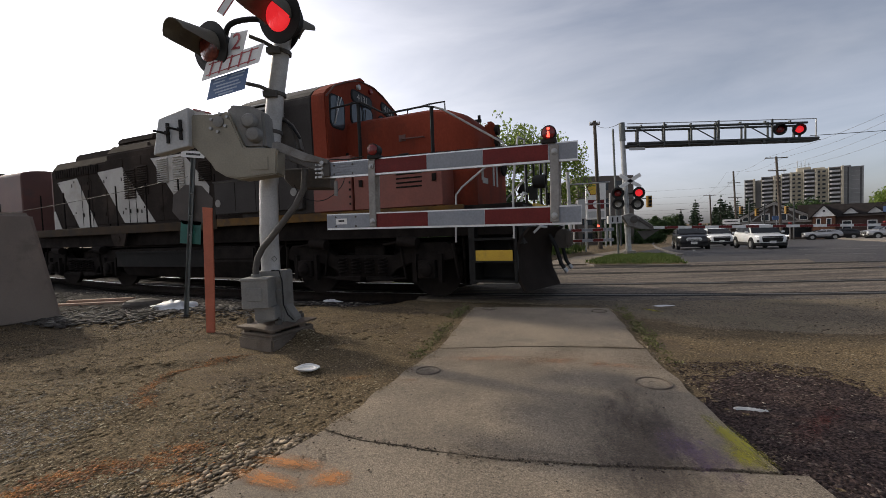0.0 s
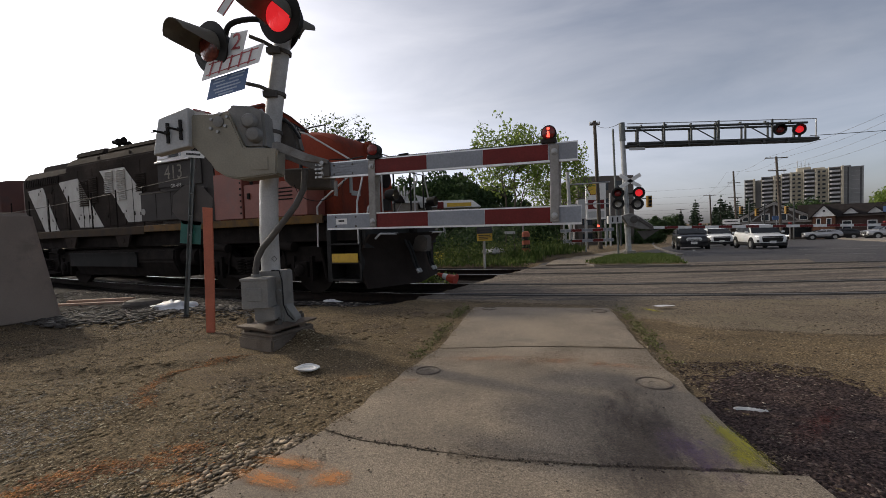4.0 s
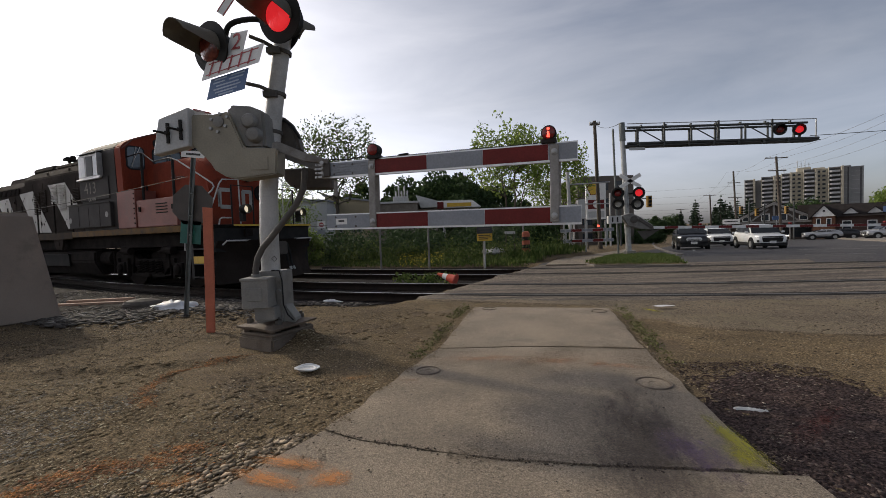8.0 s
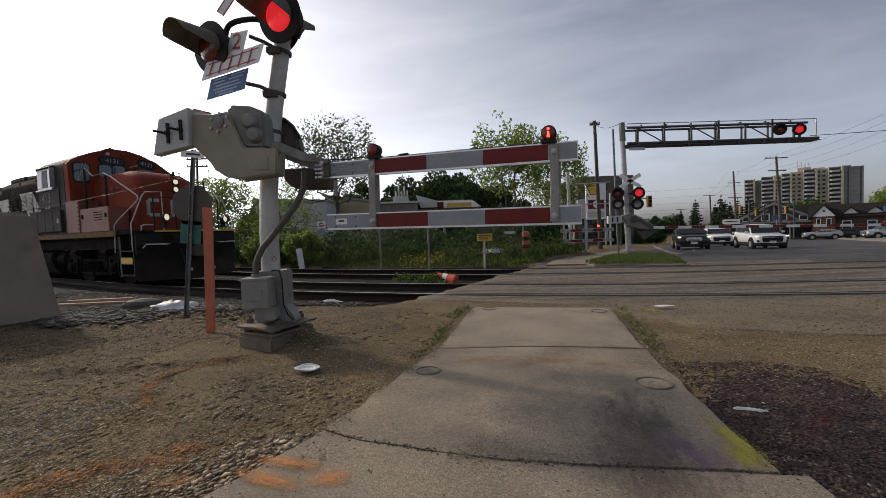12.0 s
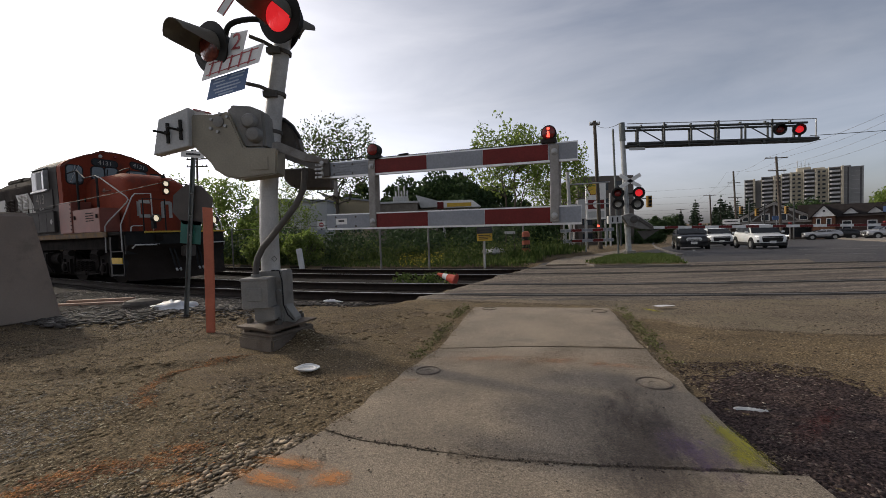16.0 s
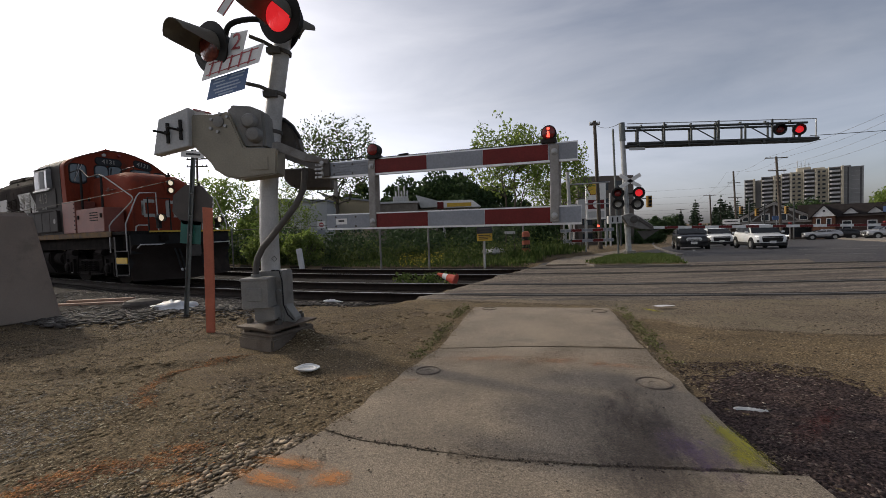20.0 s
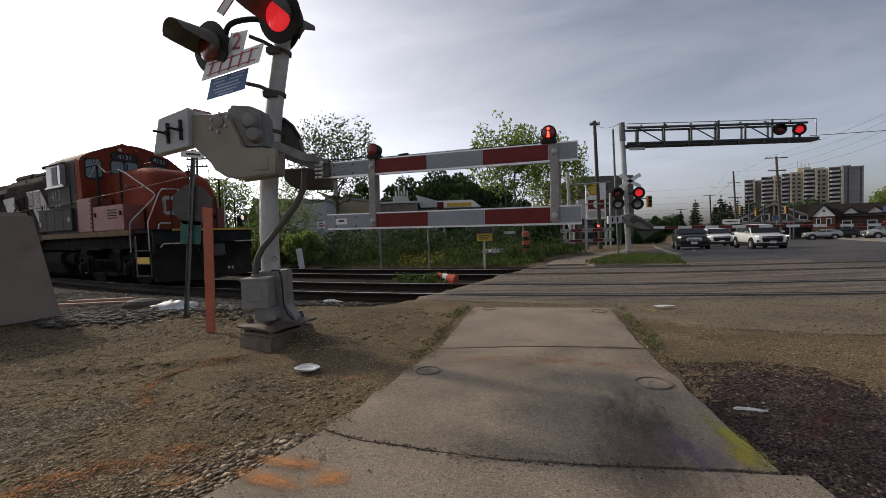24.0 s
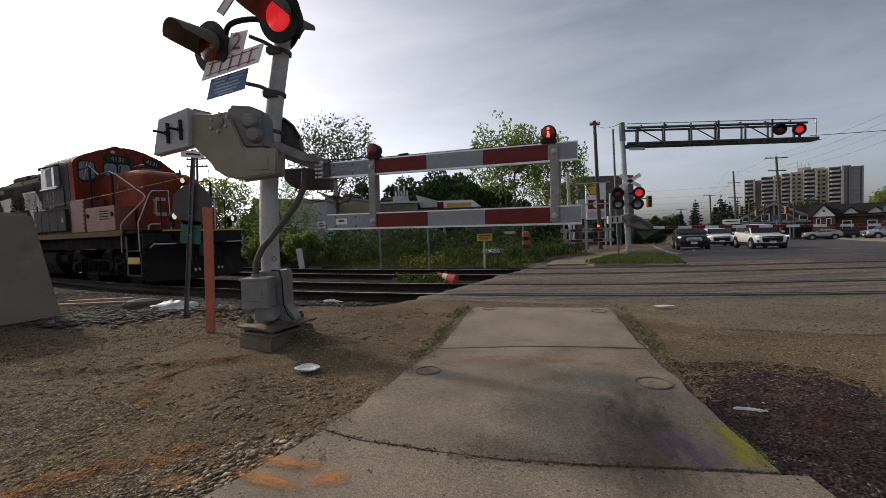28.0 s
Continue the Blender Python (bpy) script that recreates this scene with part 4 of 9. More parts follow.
    part("hanging_cable", S().tube(rounded([(0.41, -0.10, 1.76), (0.46, -0.10, 1.66), (0.56, -0.11, 1.59), (0.72, -0.11, 1.575), (0.86, -0.11, 1.65), (0.95, -0.10, 1.76), (0.97, -0.10, 1.88)]), 0.0045, 6), M_rubber, root, "thin black cable hanging in a loop", smooth=True)
    part("fork_block", S().box((0.84, -0.22, 1.88), (0.07, 0.26, 0.16)), M_conduit, fork, bevel=0.01)
    return root


near_signal()


def gate():
    """Two striped arms, the lower hung from the upper by two links; it runs from the mast across the pavement."""
    root = thing("pedestrian_gate", pose(-1.175, 4.43, -0.008, 0, 0.85, -20.4), "lowered pedestrian gate of two red and silver striped arms", "crossing gate")

    def striped(z0, rise, cuts, h, length, start):
        beam = part("arm", S().prism([(start, z0), (length, z0 + rise * length), (length, z0 + h + rise * length), (start, z0 + h)], 1, -0.02, 0.02), M_alu, root, "lowered gate arm with red and silver bands")
        for i in range(len(cuts) - 1):
            a, b = cuts[i], cuts[i + 1]
            za, zb = z0 + rise * a, z0 + rise * b
            part("band", S().prism([(a, za + 0.018), (b - 0.003, zb + 0.018), (b - 0.003, zb + h - 0.012), (a, za + h - 0.012)], 1, -0.0235, -0.015), M_armred if i % 2 else M_armgrey, beam, "red reflective band" if i % 2 else "silver reflective band")
        return beam
    up = striped(1.795, 0.0, (0.0, 0.54, 1.10, 1.65, 2.23, 2.47), 0.165, 2.47, 0.0)
    low = striped(1.255, 0.0, (-0.05, 0.54, 1.10, 1.66, 2.26, 2.50), 0.165, 2.50, -0.05)
    for x in (0.505, 2.28):
        link = part("link", S().box((x, -0.032, 1.61), (0.075, 0.012, 0.66)), M_hanger, root, "weathered steel hanger plate", bevel=0.004)
        for z in (1.88, 1.335):
            part("bolt", S().lathe([(0.028, 0), (0.028, 0.008), (0.014, 0.012), (0.014, 0.026)], at=(x, -0.038, z), seg=12, to=(0, -1, 0)), M_galv, link)
        part("back_link", S().box((x + 0.02, 0.032, 1.61), (0.06, 0.01, 0.62)), M_hanger, root)
    part("label_plate", S().box((0.13, -0.0265, 1.34), (0.13, 0.003, 0.06)), M_white, low)
    part("label_mark", S().box((0.13, -0.0290, 1.345), (0.07, 0.002, 0.018)), M_signblack, low)
    for x, z in ((0.06, 1.83), (0.06, 1.92), (0.28, 1.83), (0.28, 1.92), (0.06, 1.29), (0.06, 1.385), (0.30, 1.385), (0.30, 1.29)):
        part("rivet", S().lathe([(0.011, 0), (0.009, 0.005)], at=(x, -0.0235, z), seg=8, to=(0, -1, 0)), M_conduit, up if z > 1.6 else low)
    # arm lamps
    for x, lens, lit in ((0.53, M_reddim, False), (2.235, M_reddim, True)):
        lamp = part("arm_lamp", S().box((x, 0, 1.972), (0.13, 0.10, 0.04)), M_black, root, "small round red arm lamp, lit" if lit else "small round red arm lamp, unlit", bevel=0.006)
        part("lamp_rim", S().lathe([(0.061, -0.045), (0.064, 0.045), (0.058, 0.048)], at=(x, 0, 2.040), seg=22, to=(0, -1, 0)), M_black, lamp, smooth=True)
        part("lens", S().lathe([(0.057, 0.040), (0.052, 0.058), (0.026, 0.069), (0.005, 0.071)], at=(x, 0, 2.040), seg=22, to=(0, -1, 0)), lens, lamp, smooth=True)
        if lit:
            part("led_strip", S().rod((x, -0.066, 2.000), (x, -0.068, 2.048), 0.013, 0.010, seg=8).lathe([(0.011, -0.012), (0.012, 0.004), (0.004, 0.010)], at=(x, -0.066, 2.070), seg=10, to=(0, -1, 0)), M_redhot, lamp)
    for k in range(5):
        part("rib", S().box((0.25, -0.0255, 1.825 + 0.026 * k), (0.44, 0.005, 0.006)), M_armgrey, up)
    for k in range(4):
        part("fork_tooth", S().box((-0.10 - 0.012 * (k % 2), -0.045, 1.935 - 0.042 * k), (0.09, 0.03, 0.022)).rod((-0.13, -0.045, 1.935 - 0.042 * k), (-0.13, -0.075, 1.935 - 0.042 * k), 0.011, seg=6), M_galv, root)
    part("plug", S().rod((0.80, -0.004, 1.972), (0.90, -0.004, 1.976), 0.013, seg=8), M_rubber, root, "black cable plug")
    part("end_stop", S().box((0.05, 0.01, 1.69), (0.035, 0.02, 0.16)), M_dullsteel, root, bevel=0.004)
    wire = [(-0.05 + 0.05 * k, 0.0, 1.985 + 0.006 * math.sin(k * 0.9)) for k in range(10)]
    part("lamp_cable", S().tube(wire, 0.006, 6), M_rubber, root)
    coil = [(0.62 + 1.52 * k / 420, 0.006 * math.cos(k * 1.2), 1.968 + (0.007 if 130 < k < 260 else 0.003) * math.sin(k * 1.2)) for k in range(420)]
    part("coiled_cable", S().tube(coil, 0.0045, 4), M_rubber, root, "black coiled lamp cable")
    part("clevis", S().box((-0.05, 0, 1.87), (0.11, 0.05, 0.15)).rod((-0.05, -0.05, 1.90), (-0.05, 0.05, 1.90), 0.02).rod((-0.05, -0.05, 1.84), (-0.05, 0.05, 1.84), 0.02), M_galv, root, bevel=0.005)
    return root


gate()


# ---- locomotives ----
def arch(w, z0, z1, rise, n=8):
    """A cross-section: upright sides from z0 to z1, a rounded roof that rises further."""
    pts = [(-w, z0), (w, z0)]
    for k in range(n + 1):
        a = math.pi * k / n
        pts.append((w * math.cos(a), z1 + rise * math.sin(a) ** 0.8))
    return pts


def wheel_mesh():
    return S().lathe([(0.06, -0.10), (0.10, -0.085), (0.12, -0.03), (0.40, -0.01), (0.43, -0.05), (0.50, -0.05), (0.505, 0.05), (0.53, 0.075), (0.53, 0.09), (0.20, 0.09)], seg=28, to=(0, 1, 0)).mesh("wheel", M_under, smooth=True)


def truck(root, cx, wheel):
    """A two-axle truck: side frames, springs, journal boxes, brake gear and wheels."""
    tr = part("truck", S().span((cx - 0.35, -1.0, 0.55), (cx + 0.35, 1.0, 0.95)), M_under, root, "greasy black two-axle truck", bevel=0.03)
    for y in (-1.10, 1.10):
        prof = [(-1.95, 0.86), (-1.75, 1.0), (-1.0, 1.0), (-0.7, 0.78), (0.7, 0.78), (1.0, 1.0), (1.75, 1.0), (1.95, 0.86), (1.85, 0.70), (1.62, 0.66), (1.60, 0.40), (1.14, 0.40), (1.10, 0.66), (0.72, 0.52), (0.55, 0.36), (-0.55, 0.36), (-0.72, 0.52), (-1.10, 0.66), (-1.14, 0.40), (-1.60, 0.40), (-1.62, 0.66), (-1.85, 0.70)]
        part("side_frame", S().prism([(cx + a, b) for a, b in prof], 1, y - 0.09, y + 0.09), M_under, tr, bevel=0.015)
        for dx in (-1.37, 1.37):
            part("journal_box", S().box((cx + dx, y * 1.09, 0.53), (0.34, 0.20, 0.32)).lathe([(0.13, 0), (0.13, 0.05), (0.06, 0.08)], at=(cx + dx, y * 1.09 + math.copysign(0.10, y), 0.53), seg=14, to=(0, y, 0)), M_under, tr, bevel=0.012)
        for dx in (-0.45, -0.15, 0.15, 0.45):
            coil = [(cx + dx + 0.085 * math.cos(k * 0.9), y * 1.12 + 0.085 * math.sin(k * 0.9), 0.42 + 0.009 * k) for k in range(36)]
            part("coil_spring", S().tube(coil, 0.018, 6), M_under, tr, smooth=True)
        for dx in (-1.0, 1.0):
            part("brake_cylinder", S().rod((cx + dx - 0.16, y * 1.18, 1.04), (cx + dx + 0.22, y * 1.18, 1.0), 0.10, seg=12).rod((cx + dx - 0.5, y * 1.16, 0.98), (cx + dx - 0.1, y * 1.18, 1.03), 0.025), M_under, tr, smooth=True)
            part("brake_shoe", S().box((cx + dx * 0.86, y * 0.75, 0.50), (0.07, 0.10, 0.40), turn=(0, -8 * dx, 0)), M_under, tr, bevel=0.01)
    part("transom", S().span((cx - 0.22, -1.02, 0.30), (cx + 0.22, 1.02, 0.70)).span((cx - 2.0, -0.62, 0.72), (cx + 2.0, 0.62, 1.06)), M_under, tr, bevel=0.02)
    for sx in (-1, 1):
        part("traction_motor", S().span((cx + sx * 0.30, -0.66, 0.20), (cx + sx * 1.30, 0.60, 0.84)).rod((cx + sx * 1.0, -0.68, 0.50), (cx + sx * 1.0, 0.64, 0.50), 0.40, seg=14), M_under, tr, bevel=0.03)
        part("gear_case", S().span((cx + sx * 0.75, 0.60, 0.18), (cx + sx * 1.75, 0.70, 0.86)), M_under, tr, bevel=0.04)
        for y in (-1.10, 1.10):
            part("brake_lever", S().tube([(cx + sx * 0.80, y * 1.10, 1.05), (cx + sx * 0.92, y * 1.10, 0.36), (cx + sx * 0.1, y * 1.10, 0.30)], 0.028, 6), M_under, tr)
            part("brake_hanger", S().rod((cx + sx * 1.86, y * 1.10, 0.98), (cx + sx * 1.95, y * 1.06, 0.36), 0.035, seg=6), M_under, tr)
            part("spring_seat", S().span((cx + sx * 0.66, y - 0.14, 0.30), (cx + sx * 0.06, y + 0.14, 0.38)), M_under, tr, bevel=0.015)
            for px in (1.08, 1.58):
                part("pedestal_liner", S().span((cx + sx * px, y * 1.10 - 0.05, 0.30), (cx + sx * (px + 0.08), y * 1.10 + 0.05, 0.80)), M_under, tr)
            part("sand_pipe", S().tube([(cx + sx * 2.0, y * 1.02, 1.3), (cx + sx * 2.02, y * 0.98, 0.7), (cx + sx * 1.92, y * 0.72, 0.22)], 0.022, 6), M_under, tr)
    for dx in (-1.37, 1.37):
        for y in (-0.76, 0.76):
            w = new("wheel", wheel)
            w.parent = tr
            w.matrix_basis = Matrix.Translation((cx + dx, y, 0.505)) @ (pose(0, 0, 0) if y > 0 else pose(0, 0, 0, rz=180))
        part("axle", S().rod((cx + dx, -0.8, 0.505), (cx + dx, 0.8, 0.505), 0.09, seg=12), M_under, tr)
    return tr


def louvres(root, x0, x1, z0, z1, y, n, material, label):
    lou = S()
    for k in range(n):
        z = z0 + (z1 - z0) * (k + 0.5) / n
        h = (z1 - z0) / n
        lou.prism([(y, z - h * 0.40), (y - 0.035, z - h * 0.40), (y - 0.02, z - h * 0.1), (y, z + h * 0.35)], 0, x0, x1)
    return part("louvre_bank", lou, material, root, label)


def handrail(root, pts, r=0.019, material=None, name="handrail", label=""):
    return part(name, S().tube(pts, r, 8), material or M_handrail, root, label, smooth=True)


def short_hood_unit():
    root = thing("locomotive", pose(0, 0, 0), "red and black diesel locomotive with white diagonal stripes", "locomotive")
    wheel = wheel_mesh()
    # underframe and deck
    fr = part("underframe", S().span((-0.34, -1.30, 1.10), (-15.9, 1.30, 1.56)).span((-0.30, -1.48, 1.50), (-15.95, 1.48, 1.60)), M_under, root, "dark steel underframe and walkway", bevel=0.01)
    for y in (-1.50, 1.50):
        part("side_sill", S().span((-1.25, y - 0.02, 1.46), (-7.0, y + 0.02, 1.62)), M_sill, root, "grimy yellow side sill", bevel=0.006)
        part("side_sill", S().span((-7.0, y - 0.02, 1.41), (-14.7, y + 0.02, 1.61)), M_sillbrown, root, "rusty brown side sill", bevel=0.006)
    for x in (-7.96, -10.58):
        for y in (-1.49, 1.49):
            part("jacking_pad", S().prism([(x - 0.34, 1.42), (x + 0.34, 1.42), (x + 0.20, 1.10), (x - 0.20, 1.10)], 1, y - 0.02, y + 0.02).rod((x, y - 0.03, 1.28), (x, y + 0.03, 1.28), 0.07, seg=12), M_loco_black, fr)
    truck(root, -3.45, wheel)
    truck(root, -12.9, wheel)
    part("fuel_tank", S().prism([(-1.35, 1.02), (1.35, 1.02), (1.38, 0.80), (1.18, 0.34), (-1.18, 0.30), (-1.38, 0.72)], 0, -10.9, -6.1), M_under, root, "dirty black fuel tank", bevel=0.04, steps=2)
    part("tank_rail", S().span((-10.9, -1.44, 0.91), (-7.6, -1.37, 0.95)), M_tank, root)
    part("tank_side", S().span((-10.9, -1.41, 0.57), (-7.6, -1.37, 0.91)), M_tank, root, "grey panel along the tank")
    # reservoirs and pipes slung under the frame
    for y in (-1.05, 1.05):
        part("air_reservoir", S().rod((-6.0, y, 0.92), (-10.6, y, 1.2), 0.10, seg=12).rod((-5.5, y, 0.80), (-6.05, y, 0.80), 0.22, seg=14), M_under, root, smooth=True)
        part("train_pipe", S().tube([(-0.6, y * 0.4, 1.02), (-5.4, y * 0.9, 1.05), (-10.9, y * 1.2, 1.08), (-15.6, y * 0.4, 1.0)], 0.03, 6), M_under, root)
    # long hood: a lower radiator end behind a higher engine room
    w = 0.92
    body = part("long_hood", S().prism([(-w, 1.6), (w, 1.6), (w, 3.62), (w - 0.16, 3.86), (0.35, 3.96), (-0.35, 3.96), (-w + 0.16, 3.86), (-w, 3.62)], 0, -6.25, -12.0), M_loco_black, root, "sooty black long hood", bevel=0.03, steps=2)
    rear = part("radiator_hood", S().prism([(-w, 1.6), (w, 1.6), (w, 3.42), (w - 0.16, 3.66), (0.35, 3.74), (-0.35, 3.74), (-w + 0.16, 3.66), (-w, 3.42)], 0, -12.0, -14.82), M_loco_black, root, "sooty black radiator end of the long hood", bevel=0.03, steps=2)
    part("hood_end", S().prism([(-w + 0.02, 1.62), (w - 0.02, 1.62), (w - 0.02, 3.38), (w - 0.3, 3.62), (-w + 0.3, 3.62), (-w + 0.02, 3.38)], 0, -14.82, -14.93), M_loco_brown, rear, bevel=0.03)
    for x0, x1, z0, zt, top in ((-12.1, -14.05, 3.6, 3.88, rear), (-10.3, -11.9, 3.9, 4.10, body), (-6.4, -10.1, 3.9, 4.06, body)):
        part("roof_box", S().prism([(-0.70, z0), (0.70, z0), (0.62, zt), (-0.62, zt)], 0, x1, x0), M_loco_black, top, bevel=0.04, steps=2)
    for x, zf, top in ((-14.4, 3.70, rear), (-12.9, 3.84, rear), (-11.0, 4.06, body)):
        part("roof_fan", S().lathe([(0.40, 0), (0.42, 0.08), (0.36, 0.12), (0.2, 0.13)], at=(x, 0, zf), seg=22), M_loco_black, top, smooth=True)
    part("exhaust_stack", S().span((-9.1, -0.25, 4.0), (-8.5, 0.25, 4.20)), M_under, body, bevel=0.02)
    for x in (-7.0, -8.6, -10.2):
        part("lift_lug", S().box((x, -0.86, 3.74), (0.10, 0.03, 0.10)), M_loco_black, body, bevel=0.01)
    yn = -w - 0.006
    # engine doors with seams, hinges and latches
    for k in range(10):
        x = -6.85 - 0.80 * k
        top = body if x > -11.9 else rear
        ht = 1.74 if x > -11.9 else 1.50
        door = part("engine_door", S().box((x, yn + 0.002, 1.72 + ht / 2), (0.765, 0.016, ht)), M_loco_black, top, bevel=0.006)
        for zz in (2.0, 2.9):
            part("latch", S().box((x + 0.32, yn - 0.012, zz), (0.03, 0.018, 0.09)), M_loco_black, door)
            part("hinge", S().box((x - 0.36, yn - 0.010, zz + 0.1), (0.04, 0.014, 0.05)), M_loco_black, door)
    # white diagonal stripes painted over the doors
    for top, q in ((rear, ((-14.5, 3.05), (-13.45, 3.10), (-12.58, 1.66), (-13.47, 1.66))), (body, ((-12.42, 3.18), (-11.28, 3.22), (-10.0, 1.69), (-11.3, 1.72))), (body, ((-10.05, 3.33), (-8.8, 3.33), (-7.92, 2.46), (-8.05, 1.78), (-8.75, 1.78))), (rear, ((-14.8, 2.2), (-14.72, 2.2), (-14.42, 1.66), (-14.8, 1.66)))):
        part("stripe_paint", S().prism(list(q), 1, yn - 0.012, yn - 0.004), M_loco_white, top, "grimy white diagonal stripe")
    for x in (-13.25, -12.75, -11.05, -10.75, -8.45):
        part("stripe_seam", S().box((x, yn - 0.0135, 2.35), (0.018, 0.006, 1.3)), M_under, body if x > -12 else rear)
        for zz in (2.02,):
            part("latch", S().box((x + 0.05, yn - 0.022, zz), (0.03, 0.025, 0.11)), M_under, body if x > -12 else rear)
    louvres(body, -9.80, -9.37, 2.66, 3.30, yn - 0.012, 12, M_loco_white, "white louvre bank")
    louvres(body, -9.20, -8.76, 2.42, 3.31, yn - 0.012, 15, M_loco_white, "white louvre bank")
    louvres(body, -8.26, -7.82, 2.60, 3.10, yn - 0.012, 10, M_loco_black, "black louvre bank")
    louvres(body, -10.62, -10.2, 2.42, 3.20, yn - 0.012, 13, M_loco_black, "black louvre bank")
    louvres(body, -11.2, -10.72, 2.35, 3.15, yn - 0.012, 13, M_loco_black, "black louvre bank")
    part("radiator_shutter", S().span((-14.6, yn - 0.03, 3.16), (-12.4, yn, 3.42)), M_loco_black, rear, bevel=0.01)
    for k in range(18):
        part("shutter_slat", S().box((-14.5 + 0.12 * k, yn - 0.036, 3.29), (0.05, 0.014, 0.23)), M_under, rear)
    for k in range(7):
        x = -7.1 - 1.2 * k
        handrail(root, [(x, -1.44, 1.60), (x, -1.44, 2.62)], 0.018, M_under, "stanchion")
    part("round_marker", S().lathe([(0.085, 0), (0.085, 0.008)], at=(-6.95, -1.5 + 0.5, 2.28), seg=18, to=(0, -1, 0)), M_loco_white, root)
    part("marker_dot", S().lathe([(0.045, 0), (0.045, 0.004)], at=(-6.95, -1.5 + 0.491, 2.27), seg=14, to=(0, -1, 0)), M_under, root)
    # bell and horn
    part("horn", S().rod((-10.72, -0.14, 4.40), (-10.48, -0.16, 4.40), 0.03, 0.085, seg=12).rod((-10.74, 0.0, 4.44), (-10.46, 0.0, 4.46), 0.03, 0.095, seg=12).rod((-10.72, 0.14, 4.40), (-10.50, 0.17, 4.38), 0.03, 0.08, seg=12).rod((-10.78, 0, 4.42), (-10.98, 0.05, 4.45), 0.03, 0.08, seg=12).rod((-10.75, 0, 4.05), (-10.75, 0, 4.44), 0.05, seg=8).box((-10.75, 0, 4.40), (0.12, 0.36, 0.10)), M_under, root, "black air horn cluster")
    # cab: grey sides, the front end red and wrapped round the corner
    x0, x1, xr = -3.92, -6.25, -4.26
    prof = [(-1.50, 1.62), (1.50, 1.62), (1.55, 3.70), (1.52, 3.78), (1.35, 3.90), (1.0, 4.15), (0.70, 4.28), (0.40, 4.37), (0.15, 4.425), (-0.10, 4.44), (-0.42, 4.41), (-0.85, 4.26), (-1.26, 4.06), (-1.44, 3.94), (-1.53, 3.83), (-1.54, 3.70)]
    cab = part("cab", S().prism(prof, 0, x1, xr), M_loco_grey, root, "grey-sided cab under a rounded roof", bevel=0.02, steps=2)
    front = part("cab_front", S().prism(prof, 0, xr, x0), M_loco_red, cab, "faded red cab front", bevel=0.02, steps=2)
    part("roof_hatch", S().span((-4.5, -0.4, 4.38), (-5.2, 0.4, 4.46)), M_loco_grey, cab, bevel=0.03)
    part("roof_cap", S().prism([(-0.58, 4.36), (-0.40, 4.455), (-0.22, 4.42)], 0, -4.4, x0 + 0.03), M_loco_red, cab)
    part("drip_rail", S().tube([(x0 + 0.012, y, z - 0.02) for y, z in ((-1.52, 3.80), (-1.26, 4.06), (-0.85, 4.26), (-0.42, 4.41), (0.1, 4.43), (0.5, 4.345), (1.0, 4.15), (1.5, 3.79))], 0.016, 6), M_loco_brown, front)

    def rounded(yc, zc, ww, hh, r, slope=0.0):
        """A rounded upright panel's outline on the cab front."""
        out = []
        for cy, cz, a0 in ((1, 1, 0), (-1, 1, 90), (-1, -1, 180), (1, -1, 270)):
            for k in range(5):
                a = radians(a0 + 22.5 * k)
                y = cy * (ww / 2 - r) + r * math.cos(a)
                out.append((yc + y, zc + cz * (hh / 2 - r) + r * math.sin(a) + slope * y))
        return out

    def pane(name, yc, zc, ww, hh, material, label="", r=0.10, slope=0.0):
        o = part(name + "_frame", S().prism(rounded(yc, zc, ww + 0.075, hh + 0.075, r + 0.03, slope), 0, x0 - 0.01, x0 + 0.018), M_rubber, front, bevel=0.006)
        part(name, S().prism(rounded(yc, zc, ww, hh, r, slope), 0, x0, x0 + 0.022), material, o, label)
        return o
    pane("door_window", -1.20, 3.555, 0.40, 0.58, M_frontglass, "cab door window reflecting the sky")
    pane("door_window", 1.22, 3.53, 0.36, 0.50, M_frontglass, "cab door window reflecting the sky")
    pane("windscreen", -0.56, 3.655, 0.34, 0.42, M_frontglass, "windscreen pane reflecting the sky")
    pane("windscreen", -0.17, 3.665, 0.36, 0.42, M_frontglass, "windscreen pane reflecting the sky")
    pane("windscreen", 0.62, 3.64, 0.62, 0.38, M_frontglass, "windscreen pane reflecting the sky")
    for yc, zc, ww, sl, n in ((-0.34, 4.02, 0.70, -0.03, 4), (0.70, 4.02, 0.52, -0.20, 4)):
        nb = pane("number_board", yc, zc, ww, 0.20, M_boardgrey, "dark rounded number board", r=0.09, slope=sl)
        lettering("numerals", "4131", 0.20, M_loco_white, nb, Matrix.Translation((x0 + 0.025, yc, zc)) @ pose(0, 0, 0, 90, math.degrees(math.atan(-sl)) * 0, 90) @ pose(0, 0, 0, 0, 0, math.degrees(math.atan(sl))), "white locomotive number")
    # soot and grime rubbed into the front beside the door
    part("wiper", S().tube([(x0 + 0.035, -1.33, 3.30), (x0 + 0.045, -1.16, 3.70), (x0 + 0.045, -1.09, 3.86)], 0.009, 6), M_handrail, front)
    part("wiper", S().tube([(x0 + 0.035, -1.30, 3.30), (x0 + 0.045, -1.22, 3.70), (x0 + 0.045, -1.18, 3.86)], 0.007, 6), M_handrail, front)
    part("wiper", S().tube([(x0 + 0.035, -0.33, 3.44), (x0 + 0.045, -0.30, 3.66), (x0 + 0.045, -0.28, 3.82)], 0.010, 6), M_black, front)
